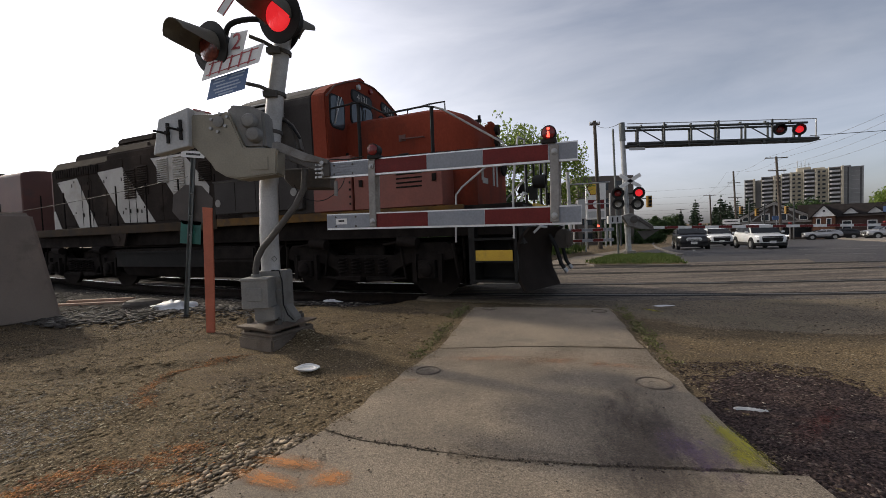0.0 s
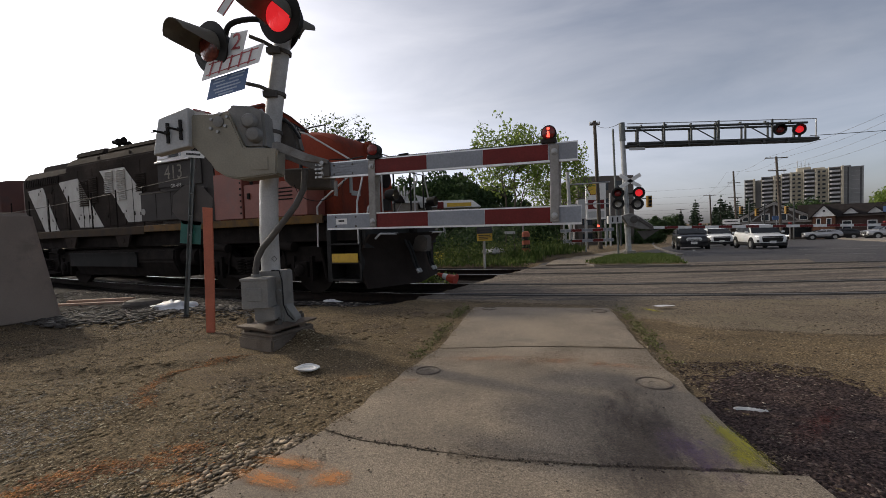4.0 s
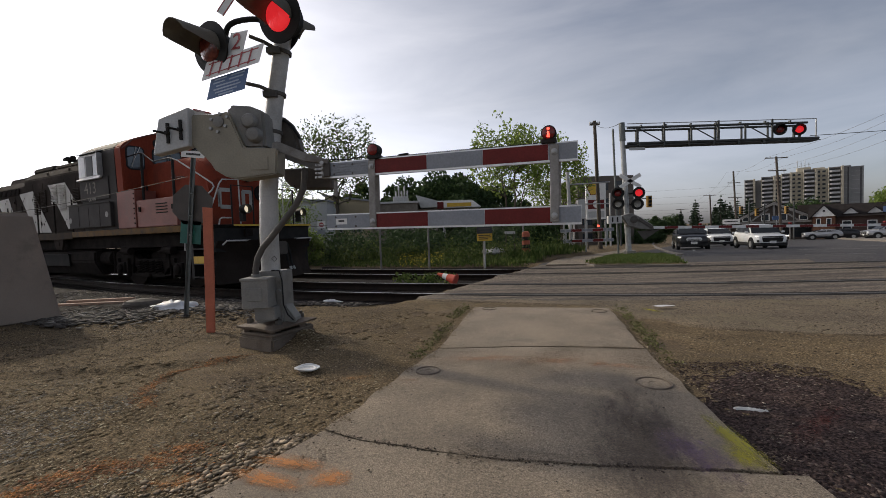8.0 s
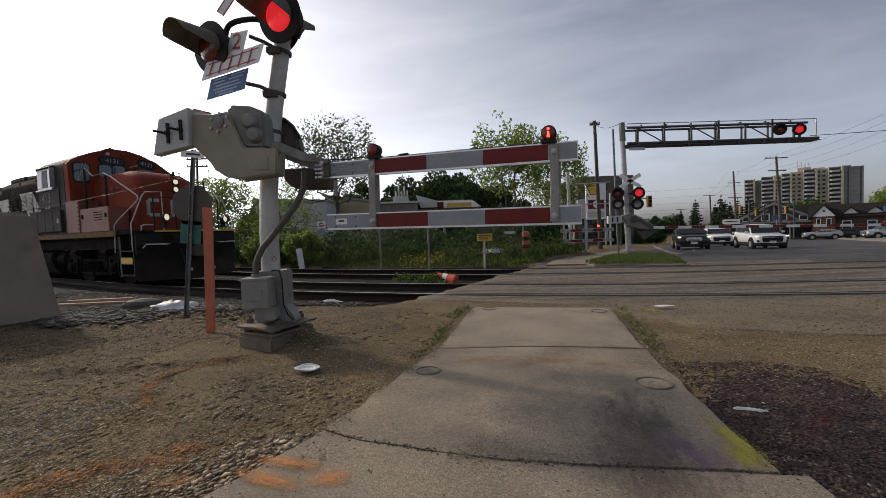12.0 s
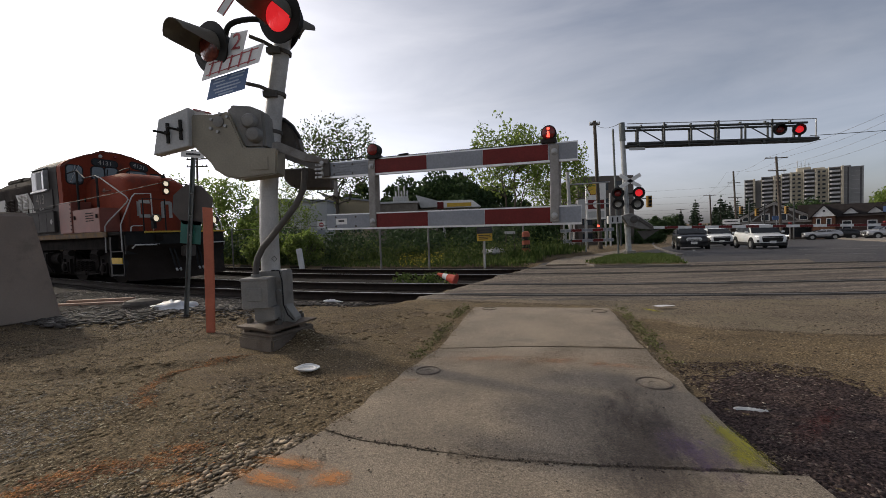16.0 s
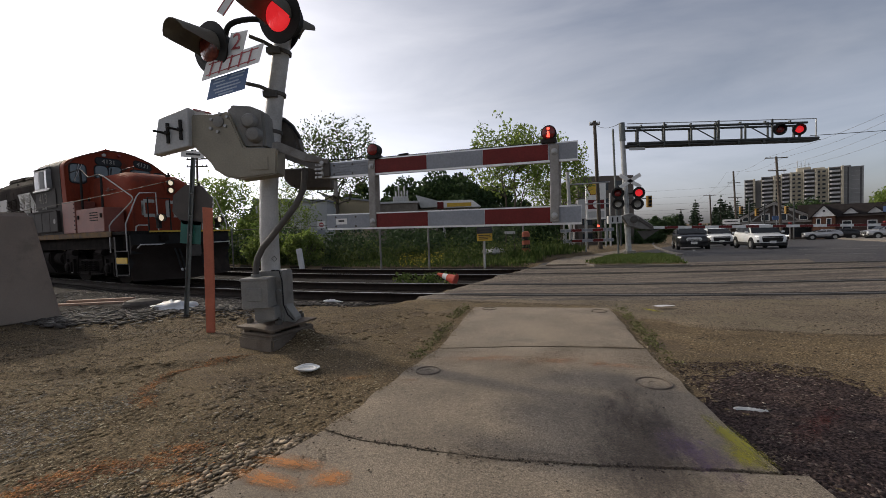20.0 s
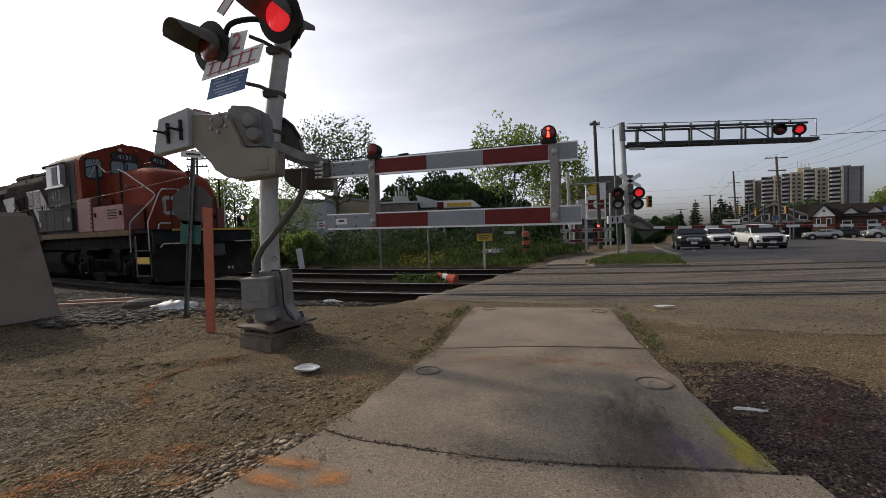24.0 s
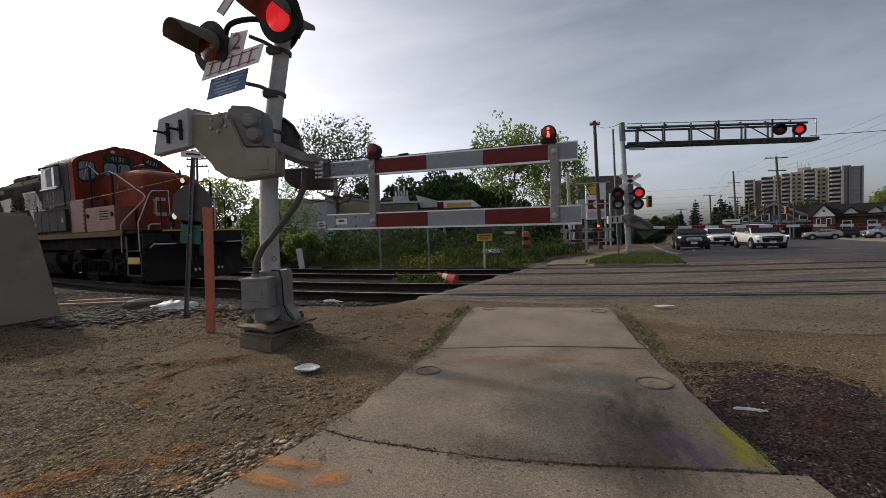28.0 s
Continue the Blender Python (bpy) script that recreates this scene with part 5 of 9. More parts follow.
    part("cab_door", S().prism(rounded(-1.20, 2.78, 0.56, 2.28, 0.06), 0, x0, x0 + 0.008), M_loco_red, front, bevel=0.003)
    part("door_handle", S().box((x0 + 0.03, -0.97, 2.72), (0.05, 0.03, 0.16)), M_black, front)
    for yc, zc in ((-0.47, 4.24), (-0.03, 4.27)):
        part("marker_lamp", S().lathe([(0.055, 0), (0.055, 0.05), (0.03, 0.06)], at=(x0, yc, zc), seg=14, to=(1, 0, 0)), M_headoff if yc < -0.1 else M_reddim, front, "round classification lamp", smooth=True)
    # side window: pale frames standing proud of the wall
    for y in (-1.51, 1.51):
        sg = math.copysign(1, y)
        wf = part("side_window", S().box((-5.60, y + sg * 0.03, 3.45), (1.22, 0.07, 0.68)), M_frame, cab, "sliding side window in a pale frame", bevel=0.012)
        # first pane: the sky's reflection is put in as plain white
        for xc, ww, mm in ((-5.98, 0.34, M_plastic_glare), (-5.56, 0.36, M_dullpane), (-5.19, 0.28, M_frontglass)):
            part("pane", S().box((xc, y + sg * 0.068, 3.45), (ww, 0.012, 0.56)), mm, wf)
        part("armrest", S().box((-5.62, y + sg * 0.06, 3.09), (1.3, 0.09, 0.05)), M_frame, wf, bevel=0.01)
        part("rain_hood", S().prism([(y, 3.84), (y + sg * 0.14, 3.80), (y + sg * 0.14, 3.82), (y, 3.87)], 0, -6.25, -4.95), M_frame, wf)
        part("wind_deflector", S().box((-4.93, y + sg * 0.09, 3.45), (0.02, 0.14, 0.62)), M_frame, wf)
        part("lower_box", S().box((-5.72, y + sg * 0.04, 2.05), (2.40, 0.10, 0.68)), M_loco_grey, cab, "grey battery box below the cab", bevel=0.012)
        for xs in (-6.3, -5.72, -5.1):
            part("box_seam", S().box((xs, y + sg * 0.091, 2.05), (0.015, 0.004, 0.62)), M_under, cab)
        part("box_rail", S().box((-5.72, y + sg * 0.10, 2.40), (2.42, 0.03, 0.03)), M_loco_grey, cab)
        if sg < 0:
            lettering("side_number", "413", 0.46, M_sidenumber, cab, Matrix.Translation((-5.64, y - 0.045, 2.82)) @ pose(0, 0, 0, 90, 0, 0), "worn pale road number")
            lettering("class_mark", "GR-418", 0.125, M_loco_white, cab, Matrix.Translation((-5.57, y - 0.045, 2.51)) @ pose(0, 0, 0, 90, 0, 0), "small white class lettering")
        for xs in (-4.72, -6.82):
            part("vent_plate", S().lathe([(0.08, 0), (0.08, 0.006)], at=(xs, y + sg * 0.09, 2.05 if xs > -5 else 1.95), seg=18, to=(0, sg, 0)), M_greybox, cab)
        part("side_panel", S().box((-5.45, y + sg * 0.02, 2.80), (1.60, 0.04, 0.62)), M_loco_grey, cab, bevel=0.01)
        # red boxes beside the short hood
        rb = part("side_box", S().span((-4.30, y - sg * 0.52, 1.63), (-3.41, y + sg * 0.02, 2.63)), M_loco_redlt, root, "sun-bleached red equipment door", bevel=0.012)
        lb = part("side_box", S().span((-3.38, y - sg * 0.52, 1.63), (-1.62, y, 2.34)), M_loco_redlt, root, "dull red louvred equipment box", bevel=0.012)
        for k in range(4):
            part("slot", S().box((-2.24, y + sg * 0.004, 2.20 - 0.075 * k), (0.50, 0.012, 0.026)), M_under, lb)
        for xh in (-3.22, -1.76):
            part("latch", S().box((xh, y + sg * 0.012, 2.10), (0.07, 0.03, 0.12)), M_under, lb)
        for k in range(7):
            part("hinge", S().box((-3.45, y + sg * 0.026, 1.75 + 0.13 * k), (0.03, 0.02, 0.04)), M_under, rb)
    # short hood: level top that falls away and rounds off at the nose
    hw = 0.92
    v, f = [], []
    prof2 = lambda top, q: [(-hw, 1.6), (hw, 1.6), (hw, top - 0.36 * q), (hw - 0.10 * q, top - 0.14 * q), (hw - 0.32 * q, top - 0.03 * q), (0.40, top), (-0.40, top), (-hw + 0.32 * q, top - 0.03 * q), (-hw + 0.10 * q, top - 0.14 * q), (-hw, top - 0.36 * q)]
    rings = [(-3.93, prof2(3.50, 0.8)), (-2.15, prof2(3.50, 0.8)), (-1.80, prof2(3.44, 0.8)), (-1.52, prof2(3.33, 0.85)), (-1.36, prof2(3.21, 0.9)), (-1.26, prof2(3.06, 0.95)), (-1.20, prof2(2.86, 1.0))]
    m = 10
    for x, pr in rings:
        v += [(x, a, b) for a, b in pr]
    for i in range(len(rings) - 1):
        for k in range(m):
            f.append((i * m + k, i * m + (k + 1) % m, (i + 1) * m + (k + 1) % m, (i + 1) * m + k))
    f += [tuple(range(m)), tuple(range((len(rings) - 1) * m, len(rings) * m))[::-1]]
    f = [q[::-1] for q in f]
    nose = part("short_hood", S().add(v, f), M_loco_red, root, "faded red low short hood", bevel=0.02, steps=2, smooth=True)
    part("headlight_casing", S().box((-1.25, 0.13, 3.01), (0.20, 0.30, 0.56)), M_loco_red, nose, bevel=0.06, steps=3)
    for z in (3.13, 2.89):
        hl = part("headlight", S().lathe([(0.085, 0.0), (0.088, 0.07), (0.102, 0.07), (0.102, 0.0)], at=(-1.16, 0.13, z), seg=20, to=(1, 0, 0)), M_black, nose, "headlight barrel", smooth=True)
        part("lens", S().lathe([(0.084, 0), (0.07, 0.012), (0.03, 0.018)], at=(-1.146, 0.13, z), seg=18, to=(1, 0, 0)), M_headlight, hl, "lit headlight lens", smooth=True)
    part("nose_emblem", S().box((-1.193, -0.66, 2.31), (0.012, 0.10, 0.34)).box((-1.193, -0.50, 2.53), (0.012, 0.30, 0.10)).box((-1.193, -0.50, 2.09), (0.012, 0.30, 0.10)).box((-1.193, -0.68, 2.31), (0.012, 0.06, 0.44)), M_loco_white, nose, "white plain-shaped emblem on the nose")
    part("emblem_bar", S().box((-1.193, 0.03, 2.29), (0.012, 0.10, 0.50)).box((-1.193, 0.14, 2.52), (0.012, 0.26, 0.10)).box((-1.193, 0.26, 2.29), (0.012, 0.10, 0.50)), M_loco_white, nose)
    part("grab_iron", S().tube([(-2.66, -0.93, 2.93), (-2.66, -0.98, 2.93), (-2.20, -0.98, 2.92), (-2.20, -0.93, 2.92)], 0.014, 6), M_loco_brown, nose)
    part("grab_plate", S().box((-2.66, -0.925, 2.96), (0.14, 0.012, 0.12)), M_loco_brown, nose)
    part("vent_cap", S().tube([(-2.75, -0.5, 3.48), (-2.75, -0.5, 3.60), (-2.45, -0.5, 3.62), (-2.30, -0.5, 3.64), (-1.95, -0.5, 3.64), (-1.95, -0.5, 3.44)], 0.016, 6), M_black, nose)
    part("lift_eye", S().box((-1.60, 0.30, 3.40), (0.20, 0.05, 0.06)).box((-1.54, 0.30, 3.45), (0.05, 0.04, 0.12)), M_black, nose)
    # end platform, pilot, steps
    part("end_plate", S().span((-0.30, -1.46, 0.95), (-0.38, 1.46, 1.58)), M_black, root, "black end plate", bevel=0.01)
    blade_v, blade_f = [], []
    rows = 9
    for i in range(13):
        q = -1 + 2 * i / 12
        y = 1.46 * q
        prow = 0.30 * (1 - abs(q))
        for k in range(rows):
            h = k / (rows - 1)
            z = 0.20 + 1.01 * h - 0.05 * (1 - abs(q)) * (1 - h)
            c = 0.62 * max(0.0, 0.5 - h) ** 2 + 0.95 * max(0.0, h - 0.5) ** 2
            blade_v.append((prow + c - 0.42, y, z))
    for i in range(12):
        for k in range(rows - 1):
            a = i * rows + k
            blade_f.append((a, a + rows, a + rows + 1, a + 1))
    back = len(blade_v)
    blade_v += [(x - 0.05, y, z) for x, y, z in blade_v]
    blade_f += [(a + back, d + back, c2 + back, b + back) for a, b, c2, d in blade_f]
    for i in range(12):
        for k in (0, rows - 1):
            a = i * rows + k
            blade_f.append((a, a + back, a + rows + back, a + rows))
    for i in (0, 12):
        for k in range(rows - 1):
            a = i * rows + k
            blade_f.append((a, a + 1, a + 1 + back, a + back))
    part("snow_plough", S().add(blade_v, blade_f), M_loco_black, root, "scuffed black curved snow plough", smooth=True)
    for y in (-0.92, 0.92):
        part("plough_bracket", S().span((-0.5, y - 0.08, 0.5), (-0.34, y + 0.08, 1.0)), M_under, root)
    part("coupler", S().box((-0.15, 0, 0.98), (0.5, 0.2, 0.24)).box((0.08, 0.04, 0.98), (0.28, 0.34, 0.34)).box((0.21, -0.10, 0.98), (0.14, 0.12, 0.28)), M_dullbrown, root, "worn steel knuckle coupler", bevel=0.03, steps=2)
    for y in (-0.42, -0.30, 0.34, 0.46):
        part("air_hose", S().tube([(-0.22, y, 1.12), (-0.10, y, 1.10), (0.02, y * 0.95, 0.85), (0.10, y * 0.9, 0.55), (0.17, y * 0.9, 0.44)], 0.026, 8), M_rubber, root, "hanging black air hose", smooth=True)
        part("hose_coupling", S().rod((0.155, y * 0.9, 0.47), (0.20, y * 0.9, 0.40), 0.034, 0.028, seg=8).rod((-0.20, y, 1.118), (-0.14, y, 1.108), 0.036, seg=8), M_galv, root, "bare metal hose coupling")
    for y in (-1.48, 1.48):
        sg = math.copysign(1, y)
        st = part("stepwell", S().span((-0.40, y - sg * 0.45, 0.33), (-0.45, y, 1.45)).span((-1.10, y - sg * 0.45, 0.31), (-1.20, y, 1.45)).span((-0.40, y - sg * 0.42, 0.33), (-1.20, y - sg * 0.46, 1.5)), M_black, root, "black boarding steps")
        for z in (0.34, 0.66, 1.02):
            part("tread", S().span((-0.42, y - sg * 0.42, z), (-1.17, y + sg * 0.01, z + 0.035)), M_black, st)
        part("step_edge", S().span((-0.47, y, 0.69), (-1.08, y + sg * 0.02, 0.86)), M_yellow, st, "yellow step riser", bevel=0.006)
        # white grab rails at the steps and the cranked rail up to the cab
        handrail(root, [(-1.42, y, 1.0), (-1.39, y, 1.78), (-1.30, y - sg * 0.04, 1.90), (-0.66, y - sg * 0.27, 2.44), (-0.62, y - sg * 0.29, 2.52), (-0.66, y - sg * 0.28, 2.60), (-1.60, y - sg * 0.05, 3.21), (-1.74, y - sg * 0.02, 3.26)], 0.0175, label="white cranked handrail")
        handrail(root, [(-1.74, y - sg * 0.02, 3.26), (-1.92, y - sg * 0.04, 3.31), (-2.74, y - sg * 0.10, 3.31), (-3.21, y - sg * 0.10, 3.58), (-3.32, y - sg * 0.10, 3.60), (-4.31, y - sg * 0.06, 3.54)], 0.018, M_black)
        handrail(root, [(-0.44, y + sg * 0.01, 1.04), (-0.44, y + sg * 0.01, 1.80), (-0.43, y - sg * 0.30, 2.58), (-0.43, y - sg * 0.38, 2.68), (-0.42, y - sg * 0.80, 2.71), (-0.42, y - sg * 0.82, 1.62)], 0.0175, label="white corner grab rail")
        handrail(root, [(-1.80, y - sg * 0.04, 1.6), (-1.80, y - sg * 0.04, 3.28)], 0.034, M_black, "stanchion")
        handrail(root, [(-3.31, y - sg * 0.12, 2.3), (-3.31, y - sg * 0.12, 3.60)], 0.034, M_black, "stanchion")
        handrail(root, [(-0.40, y - sg * 0.20, 1.46), (-0.34, y - sg * 0.20, 1.72), (-0.34, y - sg * 0.26, 1.76), (-0.34, y - sg * 0.50, 1.76)], 0.018, name="grab_iron")
        handrail(root, [(-0.16, y - sg * 0.12, 1.12), (-0.07, y - sg * 0.16, 1.21), (-0.07, y - sg * 0.78, 1.20), (-0.16, y - sg * 0.82, 1.10)], 0.020, name="grab_iron")
        off = 0.77 if sg < 0 else 0.42
        dl = part("ditch_light", S().lathe([(0.10, -0.12), (0.115, -0.06), (0.118, 0.09), (0.102, 0.09), (0.098, -0.04)], at=(-0.16, y - sg * off, 1.97 - 0.04 * (sg > 0)), seg=18, to=(1, 0, 0)).box((-0.28, y - sg * off, 1.79), (0.14, 0.08, 0.24)), M_black, root, "round ditch light on a bracket", smooth=True)
        part("lens", S().lathe([(0.098, 0.0), (0.088, 0.012), (0.03, 0.018)], at=(-0.195, y - sg * off, 1.97 - 0.04 * (sg > 0)), seg=18, to=(1, 0, 0)), M_headlight, dl, smooth=True)
    part("yellow_stripe", S().span((-0.24, -1.0, 1.555), (-0.20, 1.45, 1.60)), M_yellow, root, "thin yellow stripe along the front platform edge")
    handrail(root, [(-0.34, -0.95, 1.6), (-0.34, -0.95, 2.55), (-0.34, -0.35, 2.55), (-0.34, -0.35, 1.6)], 0.02, M_black, "end_rail")
    handrail(root, [(-0.34, 0.95, 1.6), (-0.34, 0.95, 2.55), (-0.34, 0.35, 2.55), (-0.34, 0.35, 1.6)], 0.02, M_black, "end_rail")
    for yb, zb in ((-0.62, 1.40), (0.2, 1.30)):
        part("cable_box", S().box((-0.22, yb, zb), (0.10, 0.20, 0.18)), M_under, root, bevel=0.01)
    part("bell", S().lathe([(0.13, 0), (0.12, 0.05), (0.07, 0.15), (0.03, 0.18)], at=(-0.7, 0.45, 1.9), seg=16), M_under, root, smooth=True)
    part("hand_brake", S().lathe([(0.22, 0), (0.23, 0.02), (0.20, 0.03)], at=(-1.14, 0.55, 2.5), seg=18, to=(1, 0, 0)), M_under, root)
    return root


def trailing_unit():
    """The unit coupled behind: only its near end shows."""
    root = thing("trailing_locomotive", pose(0, 0, 0), "brown and black trailing diesel locomotive coupled behind", "locomotive")
    wheel = wheel_mesh()
    part("underframe", S().span((-16.5, -1.30, 1.10), (-31.5, 1.30, 1.56)).span((-16.3, -1.48, 1.50), (-31.6, 1.48, 1.60)), M_under, root)
    for y in (-1.50, 1.50):
        part("side_sill", S().span((-17.2, y - 0.02, 1.42), (-31.0, y + 0.02, 1.63)), M_sillbrown, root, "rusty brown side sill")
    truck(root, -19.7, wheel)
    truck(root, -28.8, wheel)
    part("fuel_tank", S().prism([(-1.35, 1.02), (1.35, 1.02), (1.38, 0.80), (1.18, 0.34), (-1.18, 0.34), (-1.38, 0.80)], 0, -26.5, -22), M_under, root, bevel=0.04)
    h = part("end_hood", S().prism(arch(0.95, 1.6, 3.48, 0.20), 0, -19.0, -16.6), M_loco_brown, root, "rusty brown hood end", bevel=0.03)
    part("long_hood", S().prism([(-0.92, 1.6), (0.92, 1.6), (0.92, 3.46), (0.7, 3.70), (0.35, 3.76), (-0.35, 3.76), (-0.7, 3.70), (-0.92, 3.46)], 0, -31.0, -19.0), M_loco_black, root, "sooty black long hood", bevel=0.03)
    for a in (-20.2, -22.8, -25.4):
        part("white_stripe", S().prism([(a - 1.0, 3.3), (a, 3.3), (a + 1.2, 1.8), (a + 0.1, 1.8)], 1, -0.934, -0.925), M_loco_white, root, "grimy white diagonal stripe")
    part("roof_fan", S().lathe([(0.50, 0), (0.52, 0.10), (0.46, 0.16), (0.2, 0.17)], at=(-20.4, 0, 3.72), seg=22), M_loco_black, root, smooth=True)
    for y in (-1.48, 1.48):
        handrail(root, [(-16.6, y, 1.0), (-16.6, y, 2.5), (-18, y, 2.55), (-30, y, 2.55)], 0.016, M_loco_black)
        part("steps", S().span((-16.5, y - math.copysign(0.4, y), 0.45), (-17.2, y, 0.5)).span((-16.5, y - math.copysign(0.4, y), 0.8), (-17.2, y, 0.85)).span((-16.5, y - math.copysign(0.4, y), 0.45), (-16.54, y, 1.5)), M_black, root)
    part("coupler", S().box((-16.3, 0, 0.88), (0.9, 0.2, 0.24)), M_under, root)
    return root


LOCO = short_hood_unit()
TRAIL = trailing_unit()

# where the front unit's end plate stands along the view's width, second by second
FRONT = (
    (0.0, 2.115), (0.5, 1.825), (1.0, 1.528), (1.5, 1.222), (2.0, 0.906), (2.5, 0.572), (3.0, 0.218), (3.5, -0.140), (4.2, -0.68), (4.9, -1.27), (5.5, -1.815),
    (6.0, -2.317), (6.5, -2.82), (7.0, -3.32), (7.5, -3.818), (8.0, -4.325), (8.5, -4.830), (9.0, -5.295), (9.5, -5.68), (10.0, -6.01), (10.5, -6.375),
    (11.0, -6.735), (11.5, -7.083), (12.0, -7.395), (12.5, -7.64), (13.2, -7.83), (14.0, -7.90), (15.0, -7.905), (17.0, -7.902), (18.0, -7.882),
    (18.5, -7.862), (19.0, -7.822), (19.5, -7.75), (20.0, -7.655), (20.5, -7.522), (21.0, -7.376), (21.5, -7.235), (22.5, -6.94), (23.5, -6.695),
    (24.0, -6.612), (24.5, -6.575), (25.0, -6.575), (25.5, -6.60), (26.0, -6.65), (26.5, -6.732), (27.0, -6.83), (27.5, -6.935), (28.0, -7.055),
)


def train_pose(a):
    w = (a + 3) / 5
    return pose(a, 10.1324 - 2.5817 * w + 0.1912 * w * w, -0.0478 + 0.0503 * w, rz=-(26.84 - 2.728 * w - 0.277 * w * w))


def motions():
    rows = [(t, train_pose(a)) for t, a in FRONT]
    walk(LOCO, rows)
    walk(TRAIL, rows)


# ---- small things beside the tracks ----
def orange_post():
    root = thing("marker_post", pose(-3.07, 5.42, 0, 0, 1.8, 0), "flat faded orange marker post standing in the dirt", "post")
    part("blade", S().prism([(-0.055, -0.1), (0.055, -0.1), (0.065, 0.6), (0.062, 1.60), (-0.062, 1.61), (-0.058, 0.6)], 1, -0.012, 0.012), M_orange, root, bevel=0.004)
    part("rib", S().box((0, 0.016, 0.8), (0.03, 0.012, 1.5)), M_orange, root)


orange_post()


def sign_post():
    """A steel U-post with sign backs on it; the signs face the road."""
    root = thing("sign_post", pose(-4.08, 6.55, -0.02, 0, 6.0, 0), "thin steel post with sign plates seen from behind", "sign")
    part("post", S().prism([(-0.035, -0.02), (-0.022, 0.02), (0.022, 0.02), (0.035, -0.02), (0.028, -0.022), (0.016, 0.01), (-0.016, 0.01), (-0.028, -0.022)], 2, -0.1, 2.62), M_greenpost, root, "dull steel U-section post")
    r = 0.335
    part("octagon_plate", S().prism([(r * math.cos(math.pi / 8 + k * math.pi / 4), 1.77 + r * math.sin(math.pi / 8 + k * math.pi / 4)) for k in range(8)], 1, 0.024, 0.03), M_signback, root, "octagonal sign seen from its bare back")
    part("green_plate", S().span((-0.17, 0.024, 1.16), (0.15, 0.03, 1.52)), M_greensign, root, "green plate")
    top = part("top_plate", S().span((-0.18, -0.03, 2.50), (0.18, -0.025, 2.60)), M_white, root, "small white plate with a line of text")
    part("line_of_text", S().span((-0.10, -0.0325, 2.535), (0.12, -0.0305, 2.565)), M_signblack, top)
    for z in (1.3, 1.6, 1.95, 2.55):
        part("bolt", S().rod((0, -0.03, z), (0, 0.04, z), 0.01, seg=6), M_galv, root)


sign_post()


def barrier_block():
    """A tall concrete block that runs beside the view, its far end battered."""
    v = [(-3.4, -0.02, -0.05), (0.0, -0.02, -0.05), (0.0, 0.62, -0.05), (-3.4, 0.62, -0.05), (-3.4, 0.06, 1.70), (-0.26, 0.06, 1.72), (-0.26, 0.54, 1.72), (-3.4, 0.54, 1.70)]
    f = [(3, 2, 1, 0), (4, 5, 6, 7), (0, 1, 5, 4), (1, 2, 6, 5), (2, 3, 7, 6), (3, 0, 4, 7)]
    single("concrete_block", S().add(v, f), M_block, "large plain grey concrete block beside the track", "concrete block", pose(-6.36, 6.92, 0, rz=65), bevel=0.06, steps=3)


barrier_block()


